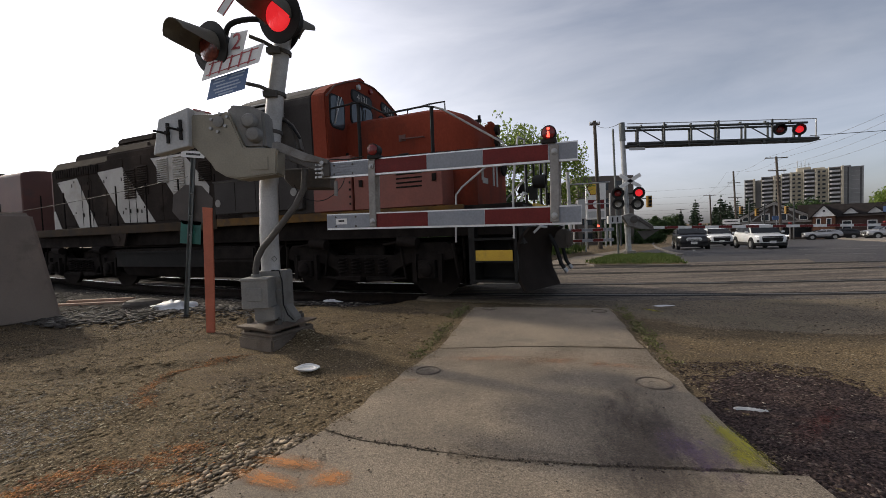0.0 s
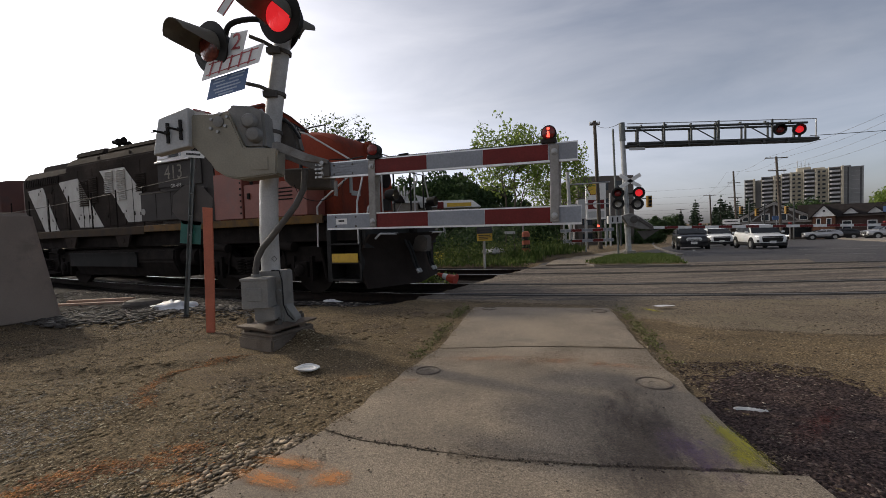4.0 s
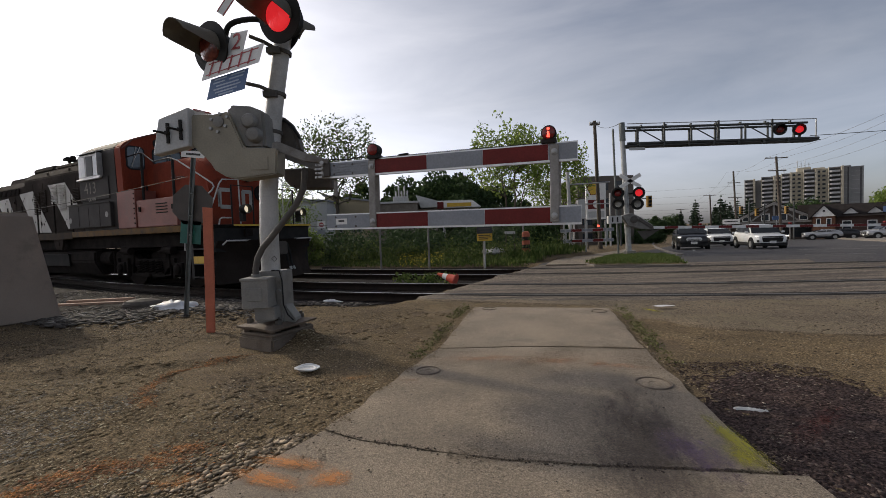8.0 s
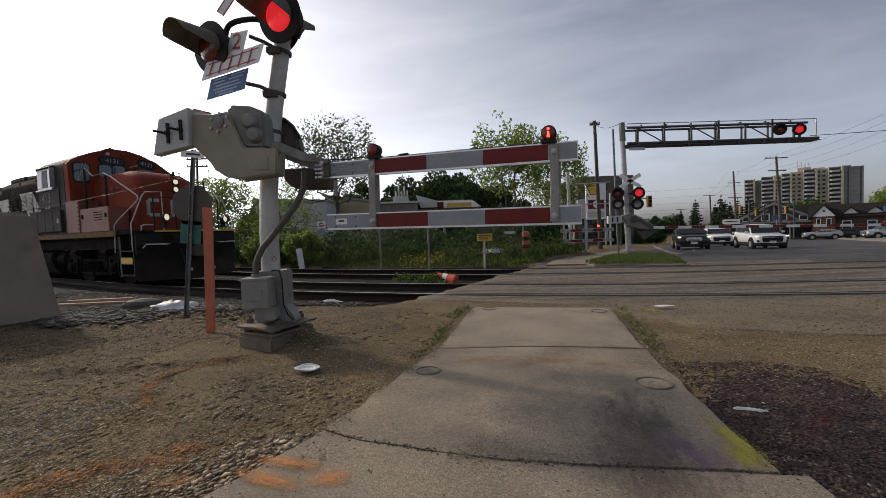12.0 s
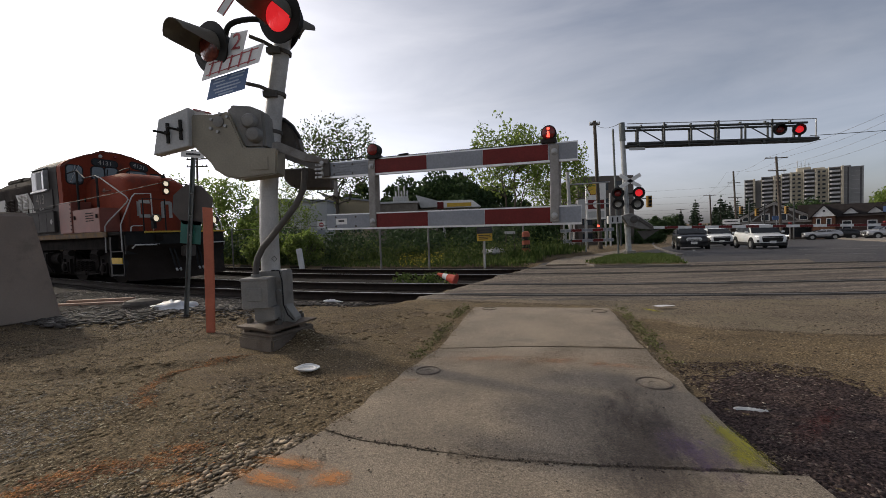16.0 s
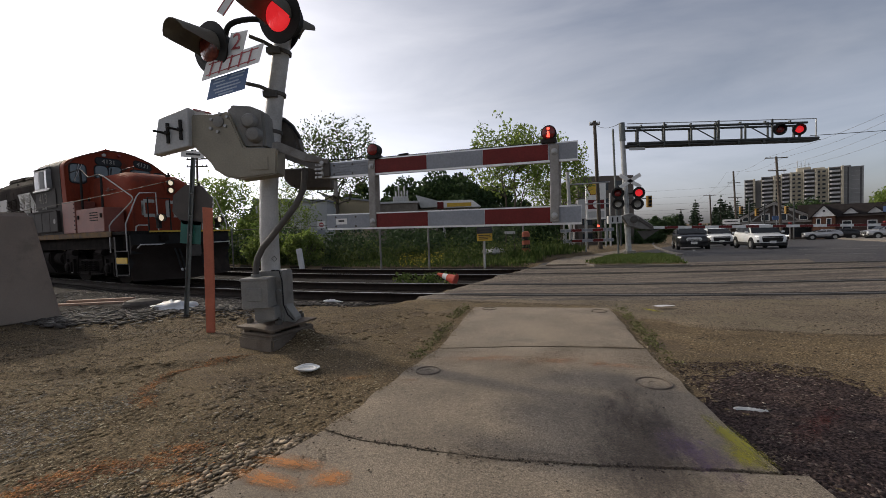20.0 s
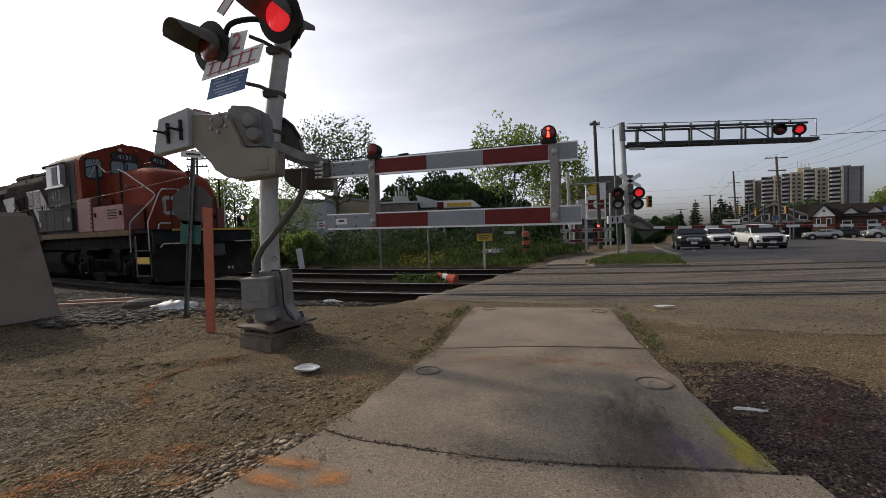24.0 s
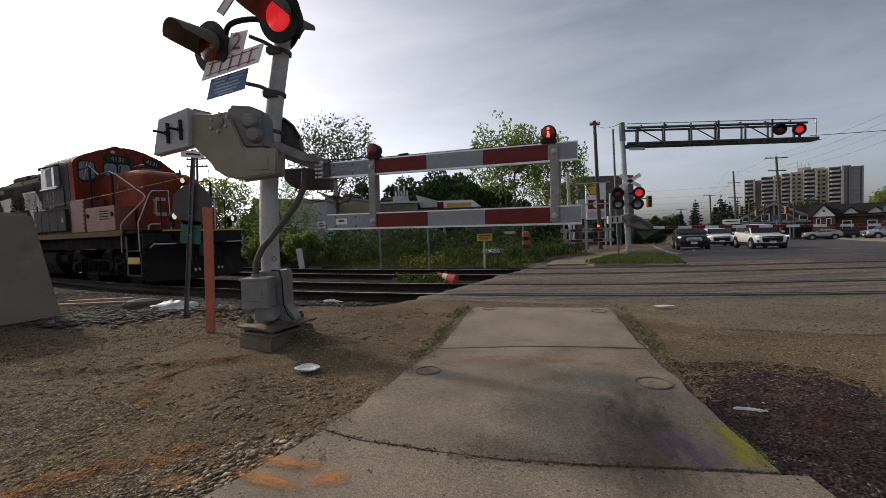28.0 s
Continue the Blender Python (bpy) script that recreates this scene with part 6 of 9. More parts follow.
def rags_and_litter():
    rnd = random.Random(5)

    def crumple(name, at, size, label, category, seed, material=M_plastic_glare, flat=0.5):
        v, f = [], []
        n, m = 30, 12
        for j in range(m):
            for i in range(n):
                a = math.tau * i / n
                el = (j / (m - 1)) * math.pi / 2
                r = math.cos(el) ** 0.8 * (0.78 + 0.34 * noise.noise(Vector((math.cos(a) * 1.5, math.sin(a) * 1.5, seed + j * 0.25))) + 0.10 * noise.noise(Vector((math.cos(a) * 5, math.sin(a) * 5, seed + j * 0.8))))
                z = math.sin(el) * (0.72 + 0.40 * noise.noise(Vector((math.cos(a) * 1.6, math.sin(a) * 1.6, seed + 9 + j * 0.2))) + 0.30 * abs(noise.noise(Vector((math.cos(a) * 6, math.sin(a) * 6, seed + 9 + j * 0.5)))))
                v.append((size[0] * r * math.cos(a), size[1] * r * math.sin(a), size[2] * z * flat))
        for j in range(m - 1):
            for i in range(n):
                f.append((j * n + i, j * n + (i + 1) % n, (j + 1) * n + (i + 1) % n, (j + 1) * n + i))
        f += [tuple(range(n))[::-1], tuple(range((m - 1) * n, m * n))]
        return single(name, S().add(v, f), material, label, category, pose(*at), smooth=True)
    crumple("plastic_bag", (-4.78, 7.30, -0.02), (0.52, 0.26, 0.20), "crumpled white plastic bag lying by the track", "bag", 1.0, flat=0.9)
    crumple("plastic_bag", (-2.12, 7.72, -0.05), (0.24, 0.07, 0.11), "small pale plastic scrap by the rails", "bag", 4.0)
    scrap = thing("paper_scrap", pose(1.86, 2.52, 0.03, rz=-12), "torn whitish paper scraps on the chippings", "paper")
    scrap.scale = (0.66, 0.8, 0.9)
    rt = np.random.RandomState(6)
    for k, (x, y, l, w) in enumerate(((-0.07, 0.01, 0.075, 0.026), (-0.005, 0.0, 0.06, 0.032), (0.055, -0.012, 0.05, 0.024), (0.10, -0.02, 0.025, 0.014), (-0.13, -0.005, 0.022, 0.012))):
        n = 12
        rim = [(x + l * math.cos(math.tau * q / n) * rt.uniform(0.6, 1.1), y + w * math.sin(math.tau * q / n) * rt.uniform(0.6, 1.15), rt.uniform(0.0, 0.012)) for q in range(n)]
        low = [(a, b, c - 0.003) for a, b, c in rim]
        part("torn_piece", S().add(rim + low + [(x, y, 0.016), (x, y, 0.012)], [(q, (q + 1) % n, 2 * n) for q in range(n)] + [(n + (q + 1) % n, n + q, 2 * n + 1) for q in range(n)] + [(q, n + q, n + (q + 1) % n, (q + 1) % n) for q in range(n)]), M_lightgrey, scrap)
    crumple("paper_scrap", (3.12, 5.95, 0.015), (0.17, 0.07, 0.02), "flattened white paper on the asphalt", "paper", 9.0)
    rock = S().lathe([(0.20, 0), (0.24, 0.06), (0.22, 0.15), (0.10, 0.20)], seg=9)
    single("rock", rock, M_dullbrown, "dark brown stone beside the plastic bag", "rock", pose(-5.55, 7.65, -0.05, rz=20) @ Matrix.Diagonal((1.5, 0.8, 1.0, 1)), bevel=0.03)
    # squashed cup
    cup = thing("crushed_cup", pose(-1.24, 3.66, 0.002, rz=-8), "squashed clear plastic cup on the dirt", "cup")
    body = part("cup_body", S().lathe([(0.03, 0.0), (0.06, 0.004), (0.085, 0.022), (0.078, 0.022), (0.055, 0.008), (0.02, 0.006)], seg=20), M_plastic_glare, cup, smooth=True)
    body.scale = (1.35, 1.0, 1.3)
    part("rim", S().tube([(0.11 * math.cos(math.tau * k / 24), 0.082 * math.sin(math.tau * k / 24), 0.028 + 0.006 * math.sin(3 + 2.6 * math.tau * k / 24)) for k in range(25)], 0.006, 6), M_white, cup, smooth=True)
    part("fold", S().tube([(-0.08, -0.02, 0.022), (-0.02, 0.03, 0.034), (0.05, 0.02, 0.03), (0.09, -0.01, 0.026)], 0.007, 6), M_white, cup, smooth=True)
    for k, (x, y, l, r) in enumerate(((-6.9, 8.1, 1.3, 4), (-6.8, 8.25, 1.2, 7), (-6.95, 8.42, 1.1, 2))):
        single("plank", S().box((0, 0, 0.0), (l, 0.11, 0.055)), M_board, "pale loose timber plank on the stones", "plank", pose(x, y, 0.02 + 0.045 * (k == 1), rz=r), bevel=0.004, group="loose planks")
    cone = thing("traffic_cone", pose(0.28, 9.90, 0.02, 0, -72, -25), "orange traffic cone lying on its side", "traffic cone")
    cone.scale = (0.8, 0.8, 0.8)
    part("cone_body", S().lathe([(0.16, 0.02), (0.15, 0.05), (0.035, 0.62), (0.03, 0.62)], seg=18), mat("cone_orange", (0.55, 0.07, 0.03), (0.45, 0.055, 0.03), 5, 0.6), cone, smooth=True)
    part("collar", S().lathe([(0.107, 0.26), (0.075, 0.44), (0.07, 0.44)], seg=18), M_white, cone, "white reflective collar", smooth=True)
    part("cone_foot", S().lathe([(0.10, -0.005), (0.20, 0.0), (0.20, 0.03), (0.15, 0.035)], seg=8), mat("cone_base_red", (0.42, 0.05, 0.03), (0.36, 0.045, 0.03), 5, 0.6), cone, bevel=0.004)
    # round covers set in the pavement
    for x, y, r in ((-0.16, 3.45, 0.10), (1.50, 3.00, 0.12), (0.66, 6.2, 0.10), (2.12, 5.72, 0.10)):
        cv = thing("access_cover", pose(x, y, land_z(x, y) + 0.033), "small round iron cover set in the pavement", "cover", "pavement covers")
        part("rim", S().tube([(r * math.cos(math.tau * k / 26), r * math.sin(math.tau * k / 26), 0.0) for k in range(27)], 0.008, 6), M_rustplate, cv)
        part("lid", S().lathe([(r - 0.012, -0.01), (r - 0.012, 0.0), (0.3 * r, 0.001), (0.28 * r, -0.002), (0.01, -0.001)], seg=22), M_slab, cv)


rags_and_litter()


def film(cx, cy, rx, ry, turn, material, label, zf, lift=0.0):
    """A thin paint mark or stain that follows the surface under it."""
    n, m = 20, 5
    t = radians(turn)
    vs, fs = [(0, 0, 0)], []
    for j in range(1, m + 1):
        for k in range(n):
            a = math.tau * k / n
            vs.append((j / m * math.cos(a), j / m * math.sin(a), 0))
    z0 = zf(cx, cy)
    out = []
    for x, y, _ in vs:
        wx, wy = cx + rx * x * math.cos(t) - ry * y * math.sin(t), cy + rx * x * math.sin(t) + ry * y * math.cos(t)
        out.append((x, y, zf(wx, wy) - z0))
    fs = [(0, 1 + k, 1 + (k + 1) % n) for k in range(n)]
    fs += [(1 + (j - 1) * n + k, 1 + j * n + k, 1 + j * n + (k + 1) % n, 1 + (j - 1) * n + (k + 1) % n) for j in range(1, m) for k in range(n)]
    me = bpy.data.meshes.new("paint_mark")
    me.from_pydata(out, [], fs)
    me.materials.append(material)
    ob = new("paint_mark", me)
    ob.location, ob.rotation_euler, ob.scale = (cx, cy, z0 + lift), (0, 0, t), (rx, ry, 1)
    tagged(ob, label, "paint mark", kind="structure")


def slab_z(x, y):
    return land_z(x, y) + 0.038


def soil_z(x, y):
    return rough_land(x, y) + 0.004


PAVED = "faded orange survey paint on the pavement"
for cx, cy, rx, ry, turn in ((-0.82, 2.09, 0.24, 0.075, -16), (-0.88, 1.95, 0.27, 0.075, -22), (-0.58, 1.94, 0.13, 0.10, 0), (-0.30, 3.22, 0.13, 0.05, -8), (0.35, 3.72, 0.66, 0.13, -4), (0.95, 3.58, 0.55, 0.13, -8), (1.40, 3.40, 0.42, 0.09, -22), (1.27, 3.46, 0.13, 0.09, 30)):
    film(cx, cy, rx, ry, turn, M_film_faint if cy > 3 else M_film_orange, PAVED, slab_z, 0.002)
for cx, cy, rx, ry, turn in ((-2.26, 3.1, 0.10, 0.22, 30), (-2.46, 3.42, 0.09, 0.26, 2), (-2.48, 3.78, 0.09, 0.24, -20), (-2.28, 4.05, 0.26, 0.09, 36), (-1.98, 4.24, 0.20, 0.07, 20), (-2.0, 2.10, 0.2, 0.09, 10), (-1.83, 2.21, 0.17, 0.08, -5), (-1.53, 2.38, 0.14, 0.08, 0), (-1.65, 2.27, 0.2, 0.06, -25), (-2.08, 1.96, 0.2, 0.09, 15), (-1.36, 2.02, 0.2, 0.09, 10), (-0.78, 3.46, 0.26, 0.06, 8)):
    film(cx, cy, rx, ry, turn, M_film_soil, "broken orange survey paint on the dirt", soil_z, 0.006)
film(1.505, 2.17, 0.07, 0.35, -3, M_film_yellow, "yellow survey paint on the pavement edge", slab_z, 0.002)
film(1.43, 2.00, 0.085, 0.14, -3, M_film_yellow, "yellow survey paint on the pavement edge", slab_z, 0.0025)
film(2.9, 5.85, 0.06, 0.26, 12, M_film_yellow, "yellow survey dab on the asphalt", road_z, 0.004)
film(1.22, 2.06, 0.16, 0.34, 10, M_film_violet, "faint violet paint haze on the pavement", slab_z, 0.0022)
film(1.02, 2.12, 0.36, 1.05, -17, M_film_dark, "dark stain worn into the pavement", slab_z, 0.0015)
film(2.15, 2.38, 0.55, 0.11, 36, M_film_red, "dark red survey paint haze on the chippings", lambda x, y: rough_land(x, y) + 0.010, 0.008)


# ---- loose stones ----
STONE = np.array([(0, 0, 0.55), (0.9, 0, 0), (0.3, 0.85, 0.05), (-0.75, 0.5, 0), (-0.7, -0.55, 0.05), (0.35, -0.85, 0), (0, 0, -0.5)])
STONE_F = np.array([(0, 1, 2), (0, 2, 3), (0, 3, 4), (0, 4, 5), (0, 5, 1), (6, 2, 1), (6, 3, 2), (6, 4, 3), (6, 5, 4), (6, 1, 5)])


def stones(name, spots, sizes, material, label, zf, seed, sink=0.25):
    rs = np.random.RandomState(seed)
    n = len(spots)
    ang = rs.uniform(0, math.tau, n)
    st = rs.uniform(0.6, 1.3, (n, 3)) * np.array((1, 1, 0.38))
    V = STONE[None] * st[:, None] * np.asarray(sizes)[:, None, None] * rs.uniform(0.8, 1.2, (n, 7, 1))
    c, s = np.cos(ang)[:, None], np.sin(ang)[:, None]
    X, Y = V[..., 0] * c - V[..., 1] * s, V[..., 0] * s + V[..., 1] * c
    zs = np.array([zf(x, y) for x, y in spots])
    out = np.stack([X + np.array(spots)[:, :1], Y + np.array(spots)[:, 1:2], V[..., 2] + (zs + np.asarray(sizes) * sink)[:, None]], -1)
    F = (STONE_F[None] + (np.arange(n) * 7)[:, None, None]).reshape(-1, 3)
    ob = new(name, bulk(name, out.reshape(-1, 3), F, material))
    return tagged(ob, label, "gravel", kind="stuff")


def on_pavement(x, y):
    if y > 6.5 or y < 0.3:
        return False
    lo = np.interp(y, (0.4, 2.45, 4.1, 6.5), (-1.95, -0.78, -0.10, 0.46))
    hi = np.interp(y, (0.4, 1.9, 3.9, 6.1), (1.35, 1.62, 1.87, 2.40))
    return lo - 0.03 < x < hi + 0.03


def scatter():
    rs = np.random.RandomState(11)
    # gravel over the dirt, thickest by the pavement edge and towards the left foreground
    spots, sizes = [], []
    while len(spots) < 40000:
        y = 1.15 + 6.4 * rs.rand() ** 1.7
        x = rs.uniform(-1.15 * y - 0.3, 1.15 * y + 0.3)
        if on_pavement(x, y):
            continue
        if x > 1.4 and (y > 5.6 or rs.rand() < 0.8 or (x - 2.45) ** 2 / 1.0 + (y - 2.3) ** 2 / 1.2 < 1):
            continue
        k = noise.noise(Vector((x * 0.9, y * 0.9, 2.0)))
        if k < -0.05 and rs.rand() < 0.6 or y > 3.4 and rs.rand() < 0.4:
            continue
        spots.append((x, y))
        sizes.append(min(0.026, 0.0032 + abs(rs.normal(0, 0.0030 if y < 2.7 else 0.0042))))
    stones("gravel", spots, sizes, M_pebble, "small loose brown and grey pebbles on the dirt", rough_land, 2)
    spots, sizes = [], []
    while len(spots) < 1100:
        y = rs.uniform(1.75, 2.5)
        x = np.interp(y, (0.4, 2.45, 4.1), (-1.95, -0.78, -0.10)) - 0.02 - abs(rs.normal(0, 0.24))
        spots.append((x, y))
        sizes.append(0.007 + 0.020 * rs.rand() ** 2.5)
    stones("gravel", spots, sizes, islands("edge_pebble", (0.10, 0.080, 0.056), (0.42, 0.335, 0.235), 0.85, (0.225, 0.178, 0.125)), "rounded larger pebbles along the pavement edge", rough_land, 3)
    spots, sizes = [], []
    blobs = ((-2.07, 1.97, 0.2), (-1.97, 2.08, 0.16), (-1.82, 2.19, 0.15), (-1.53, 2.38, 0.14), (-1.60, 2.25, 0.18), (-1.25, 2.12, 0.36), (-2.35, 3.15, 0.14), (-2.46, 3.6, 0.14), (-2.2, 4.08, 0.2))
    arc = ((-2.17, 3.0), (-2.40, 3.2), (-2.50, 3.45), (-2.50, 3.7), (-2.43, 3.94), (-2.25, 4.08), (-2.05, 4.2))
    while len(spots) < 2900:
        if rs.rand() < 0.38:
            k = rs.randint(len(arc) - 1)
            q = rs.rand()
            x = arc[k][0] * (1 - q) + arc[k + 1][0] * q + rs.normal(0, 0.035)
            y = arc[k][1] * (1 - q) + arc[k + 1][1] * q + rs.normal(0, 0.04)
        else:
            bx, by, br = blobs[rs.randint(6)]
            x, y = bx + rs.normal(0, br * 0.5), by + rs.normal(0, br * 0.3)
        if not on_pavement(x, y):
            spots.append((x, y))
            sizes.append(0.004 + 0.010 * rs.rand() ** 2)
    stones("gravel", spots, sizes, M_orange_stone, "pebbles sprayed with orange survey paint", rough_land, 8)
    # flat grey stones before the block and along the ballast shoulder
    spots, sizes = [], []
    while len(spots) < 5200:
        x = rs.uniform(-9.5, 0.2)
        u = rs.normal(-1.95, 0.24) if x > -3 else rs.normal(-2.7, 0.45)
        y = track_y(x, u)
        if x > crossing_left(y) - 0.1 or y < 5.9:
            continue
        spots.append((x, y))
        sizes.append(rs.uniform(0.018, 0.055))
    stones("ballast", spots, sizes, M_ballast, "grey ballast stones spilling from the track edge", lambda x, y: max(land_z(x, y), rough_land(x, y)), 4, sink=0.12)
    # flat slate heaped before the block
    spots, sizes = [], []
    while len(spots) < 1500:
        x, y = rs.normal(-5.75, 0.62), rs.normal(6.62, 0.42)
        if rs.rand() < 0.35:
            x, y = rs.uniform(-5.2, -3.4), rs.normal(7.25, 0.18)
        u = (y - track_y(x)) * math.cos(track_angle(x))
        if u > -2.2 or u < -4.75 or x < -7.4:
            continue
        spots.append((x, y))
        sizes.append(0.028 + 0.055 * rs.rand() ** 1.5)
    stones("slate", spots, sizes, islands("slate_slab", (0.055, 0.048, 0.042), (0.26, 0.235, 0.205), 0.8, (0.115, 0.102, 0.088)), "flat grey slate stones heaped before the block", lambda x, y: max(land_z(x, y), rough_land(x, y)), 41, sink=0.2)
    spots, sizes = [], []
    while len(spots) < 16000:
        x = rs.uniform(-22, 3.4)
        u = rs.uniform(-1.55, 5.7)
        y = track_y(x, u)
        if x > crossing_left(y) - 0.05 or min(abs(u - 0.754), abs(u + 0.754), abs(u - 2.896), abs(u - 4.404)) < 0.06:
            continue
        spots.append((x, y))
        sizes.append(rs.uniform(0.02, 0.045))
    stones("ballast", spots, sizes, islands("oily_ballast", (0.007, 0.006, 0.006), (0.034, 0.029, 0.026), 0.9, (0.014, 0.012, 0.011)), "dark oily ballast between the ties", lambda x, y: land_z(x, y) - 0.03, 5)
    # flat slate-like stones in drifts on the left
    spots, sizes = [], []
    while len(spots) < 5200:
        x, y = (rs.normal(-2.75, 0.6), rs.normal(2.65, 0.5)) if rs.rand() < 0.85 else (rs.normal(-3.9, 0.45), rs.normal(5.75, 0.3))
        if x < -1.15 * y - 0.4 or y < 1.5 or noise.noise(Vector((x * 1.7, y * 1.7, 13))) < -0.05:
            continue
        spots.append((x, y))
        sizes.append(0.005 + 0.013 * rs.rand() ** 3)
    stones("gravel", spots, sizes, M_slate, "flat pale grey stones drifted on the dirt", rough_land, 14, sink=0.12)
    # grit swept over the slabs and the near asphalt
    spots, sizes = [], []
    while len(spots) < 2600:
        y = 1.6 + 5.2 * rs.rand() ** 1.3
        x = rs.uniform(-0.9, 1.9) + 0.3 * (y - 3)
        edge = min(abs(x - np.interp(y, (0.4, 2.45, 4.1, 6.5), (-1.95, -0.78, -0.10, 0.46))), abs(x - np.interp(y, (0.4, 1.9, 3.9, 6.1), (1.35, 1.54, 1.87, 2.40))))
        if not on_pavement(x, y) or rs.rand() > 0.10 + math.exp(-edge / 0.10):
            continue
        spots.append((x, y))
        sizes.append(0.002 + 0.006 * rs.rand() ** 3)
    stones("gravel", spots, sizes, M_grit, "fine grit and crumbs lying on the pavement", slab_z, 17, sink=0.0)
    spots, sizes = [], []
    while len(spots) < 6500:
        y = rs.uniform(3.3, 7.2)
        x = rs.uniform(2.3, 8.5)
        spots.append((x, y))
        sizes.append(0.004 + 0.016 * rs.rand() ** 4)
    stones("gravel", spots, sizes, M_grit, "scattered stones on the asphalt edge", lambda x, y: max(rough_land(x, y), road_z(x, y) - 0.03 * max(0.0, 1 - (y - 3.96) / 0.6)) if x > road_edge(y) else rough_land(x, y), 18, sink=0.1)
    # broken dark stone on the right-hand verge
    spots, sizes = [], []
    while len(spots) < 26000:
        y = rs.uniform(1.2, 4.2)
        x = rs.uniform(1.6, 5.4)
        if on_pavement(x, y) or y > 3.55 or y > 2.3 and noise.noise(Vector((x * 0.8, y * 1.1, 8))) < -0.3 + 0.5 * max(0.0, y - 3.0) or x > 2.98 and y > 2.5 and rs.rand() < 0.85:
            continue
        spots.append((x, y))
        sizes.append(0.0045 + 0.012 * rs.rand() ** 3)
    stones("gravel", spots, sizes, islands("dark_chippings", (0.026, 0.018, 0.016), (0.16, 0.125, 0.105), 0.9, (0.058, 0.041, 0.036)), "dark broken chippings on the verge", rough_land, 6)
    # pale chips lying among the dark ones; by the track, dark grit for darker soil and painted shade
    spots, sizes = [], []
    while len(spots) < 900:
        y = rs.uniform(1.4, 4.6)
        x = rs.uniform(1.6, 5.6)
        if not on_pavement(x, y) and (y < 3.5 or rs.rand() < 0.4):
            spots.append((x, y))
            sizes.append(0.004 + 0.012 * rs.rand() ** 3)
    stones("gravel", spots, sizes, M_slate, "pale stone chips on the verge", lambda x, y: rough_land(x, y) + 0.004, 26, sink=0.2)
    spots, sizes = [], []
    # this grit also stands in for shade cast by the block and gate gear
    while len(spots) < 17000:
        x = rs.uniform(-6.4, -0.3)
        y = rs.uniform(3.2, 6.8)
        k = noise.noise(Vector((x * 0.55, y * 0.8, 21))) + 0.5 * noise.noise(Vector((x * 2, y * 2, 22)))
        if on_pavement(x, y) or x < -1.15 * y or k < 0.25 - 0.30 * (y - 3.9) - 0.34 * max(0.0, -x - 2.6):
            continue
        spots.append((x, y))
        sizes.append(0.005 + 0.009 * rs.rand() ** 2)
    stones("gravel", spots, sizes, islands("soil_shade_grit", (0.036, 0.029, 0.023), (0.17, 0.14, 0.105), 0.9, (0.075, 0.060, 0.045)), "dark grit on the dirt for darker soil and shade of block and gate", rough_land, 27, sink=0.15)
    # clods of earth, and pebbles that creep over the pavement's edges
    spots, sizes = [], []
    while len(spots) < 2600:
        y = 1.8 + 5.0 * rs.rand() ** 1.2
        x = rs.uniform(-1.15 * y - 0.2, 0.4)
        if on_pavement(x, y) or noise.noise(Vector((x * 0.8, y * 0.8, 44))) < -0.02:
            continue
        spots.append((x, y))
        sizes.append(0.012 + 0.030 * rs.rand() ** 3)
    stones("clods", spots, sizes, M_dirt, "crumbled clods of brown earth", rough_land, 45, sink=0.0)
    spots, sizes = [], []
    for k in range(2600):
        y = rs.uniform(2.4, 6.5)
        far = abs(rs.normal(0, 0.055))
        left = rs.rand() < 0.6
        x = np.interp(y, (0.4, 2.45, 4.1, 6.5), (-1.95, -0.78, -0.10, 0.46)) + far - 0.02 if left else np.interp(y, (0.4, 1.9, 3.9, 6.1), (1.35, 1.62, 1.87, 2.40)) - far * 0.6 + 0.02
        if noise.noise(Vector((y * 2.6, 9.0 if left else 3.0, 1))) > -0.1:
            spots.append((x, y))
            sizes.append(0.003 + 0.008 * rs.rand() ** 3)
    stones("gravel", spots, sizes, M_pebble, "pebbles and soil crept over the pavement edges", slab_z, 46, sink=0.05)
    # worn aggregate standing out of the slabs, and crumbs in their joints
    spots, sizes = [], []
    while len(spots) < 20000:
        y = rs.uniform(1.95, 4.0) if rs.rand() < 0.85 else rs.uniform(4.0, 6.3)
        x = rs.uniform(-0.8, 2.2)
        k = noise.noise(Vector((x * 1.1, y * 0.9, 31))) + 0.4 * noise.noise(Vector((x * 4, y * 4, 32)))
        if on_pavement(x, y) and k > -0.12 + 0.5 * rs.rand():
            spots.append((x, y))
            sizes.append(0.0022 + 0.0048 * rs.rand() ** 2)
    stones("aggregate", spots, sizes, islands("exposed_aggregate", (0.11, 0.088, 0.066), (0.36, 0.30, 0.23), 0.85, (0.20, 0.165, 0.125)), "pale aggregate worn out of the pavement", lambda x, y: land_z(x, y) + 0.0295, 28, sink=0.12)
    spots, sizes = [], []
    for row in (0, 1):
        for k in range(520):
            u = rs.rand()
            p = Vector(PAVE[row][3]).lerp(Vector(PAVE[row][2]), u)
            sag = -0.125 * math.sin(math.pi * u ** 0.8) ** 1.2 if row == 0 else 0.07 * math.sin(math.pi * u)
            spots.append((p.x, p.y + sag + rs.normal(0.004, 0.014)))
            sizes.append(0.003 + 0.009 * rs.rand() ** 3)
    stones("gravel", spots, sizes, M_grit, "crumbled concrete and grit in the pavement joints", lambda x, y: land_z(x, y) + 0.026, 29, sink=0.1)


scatter()


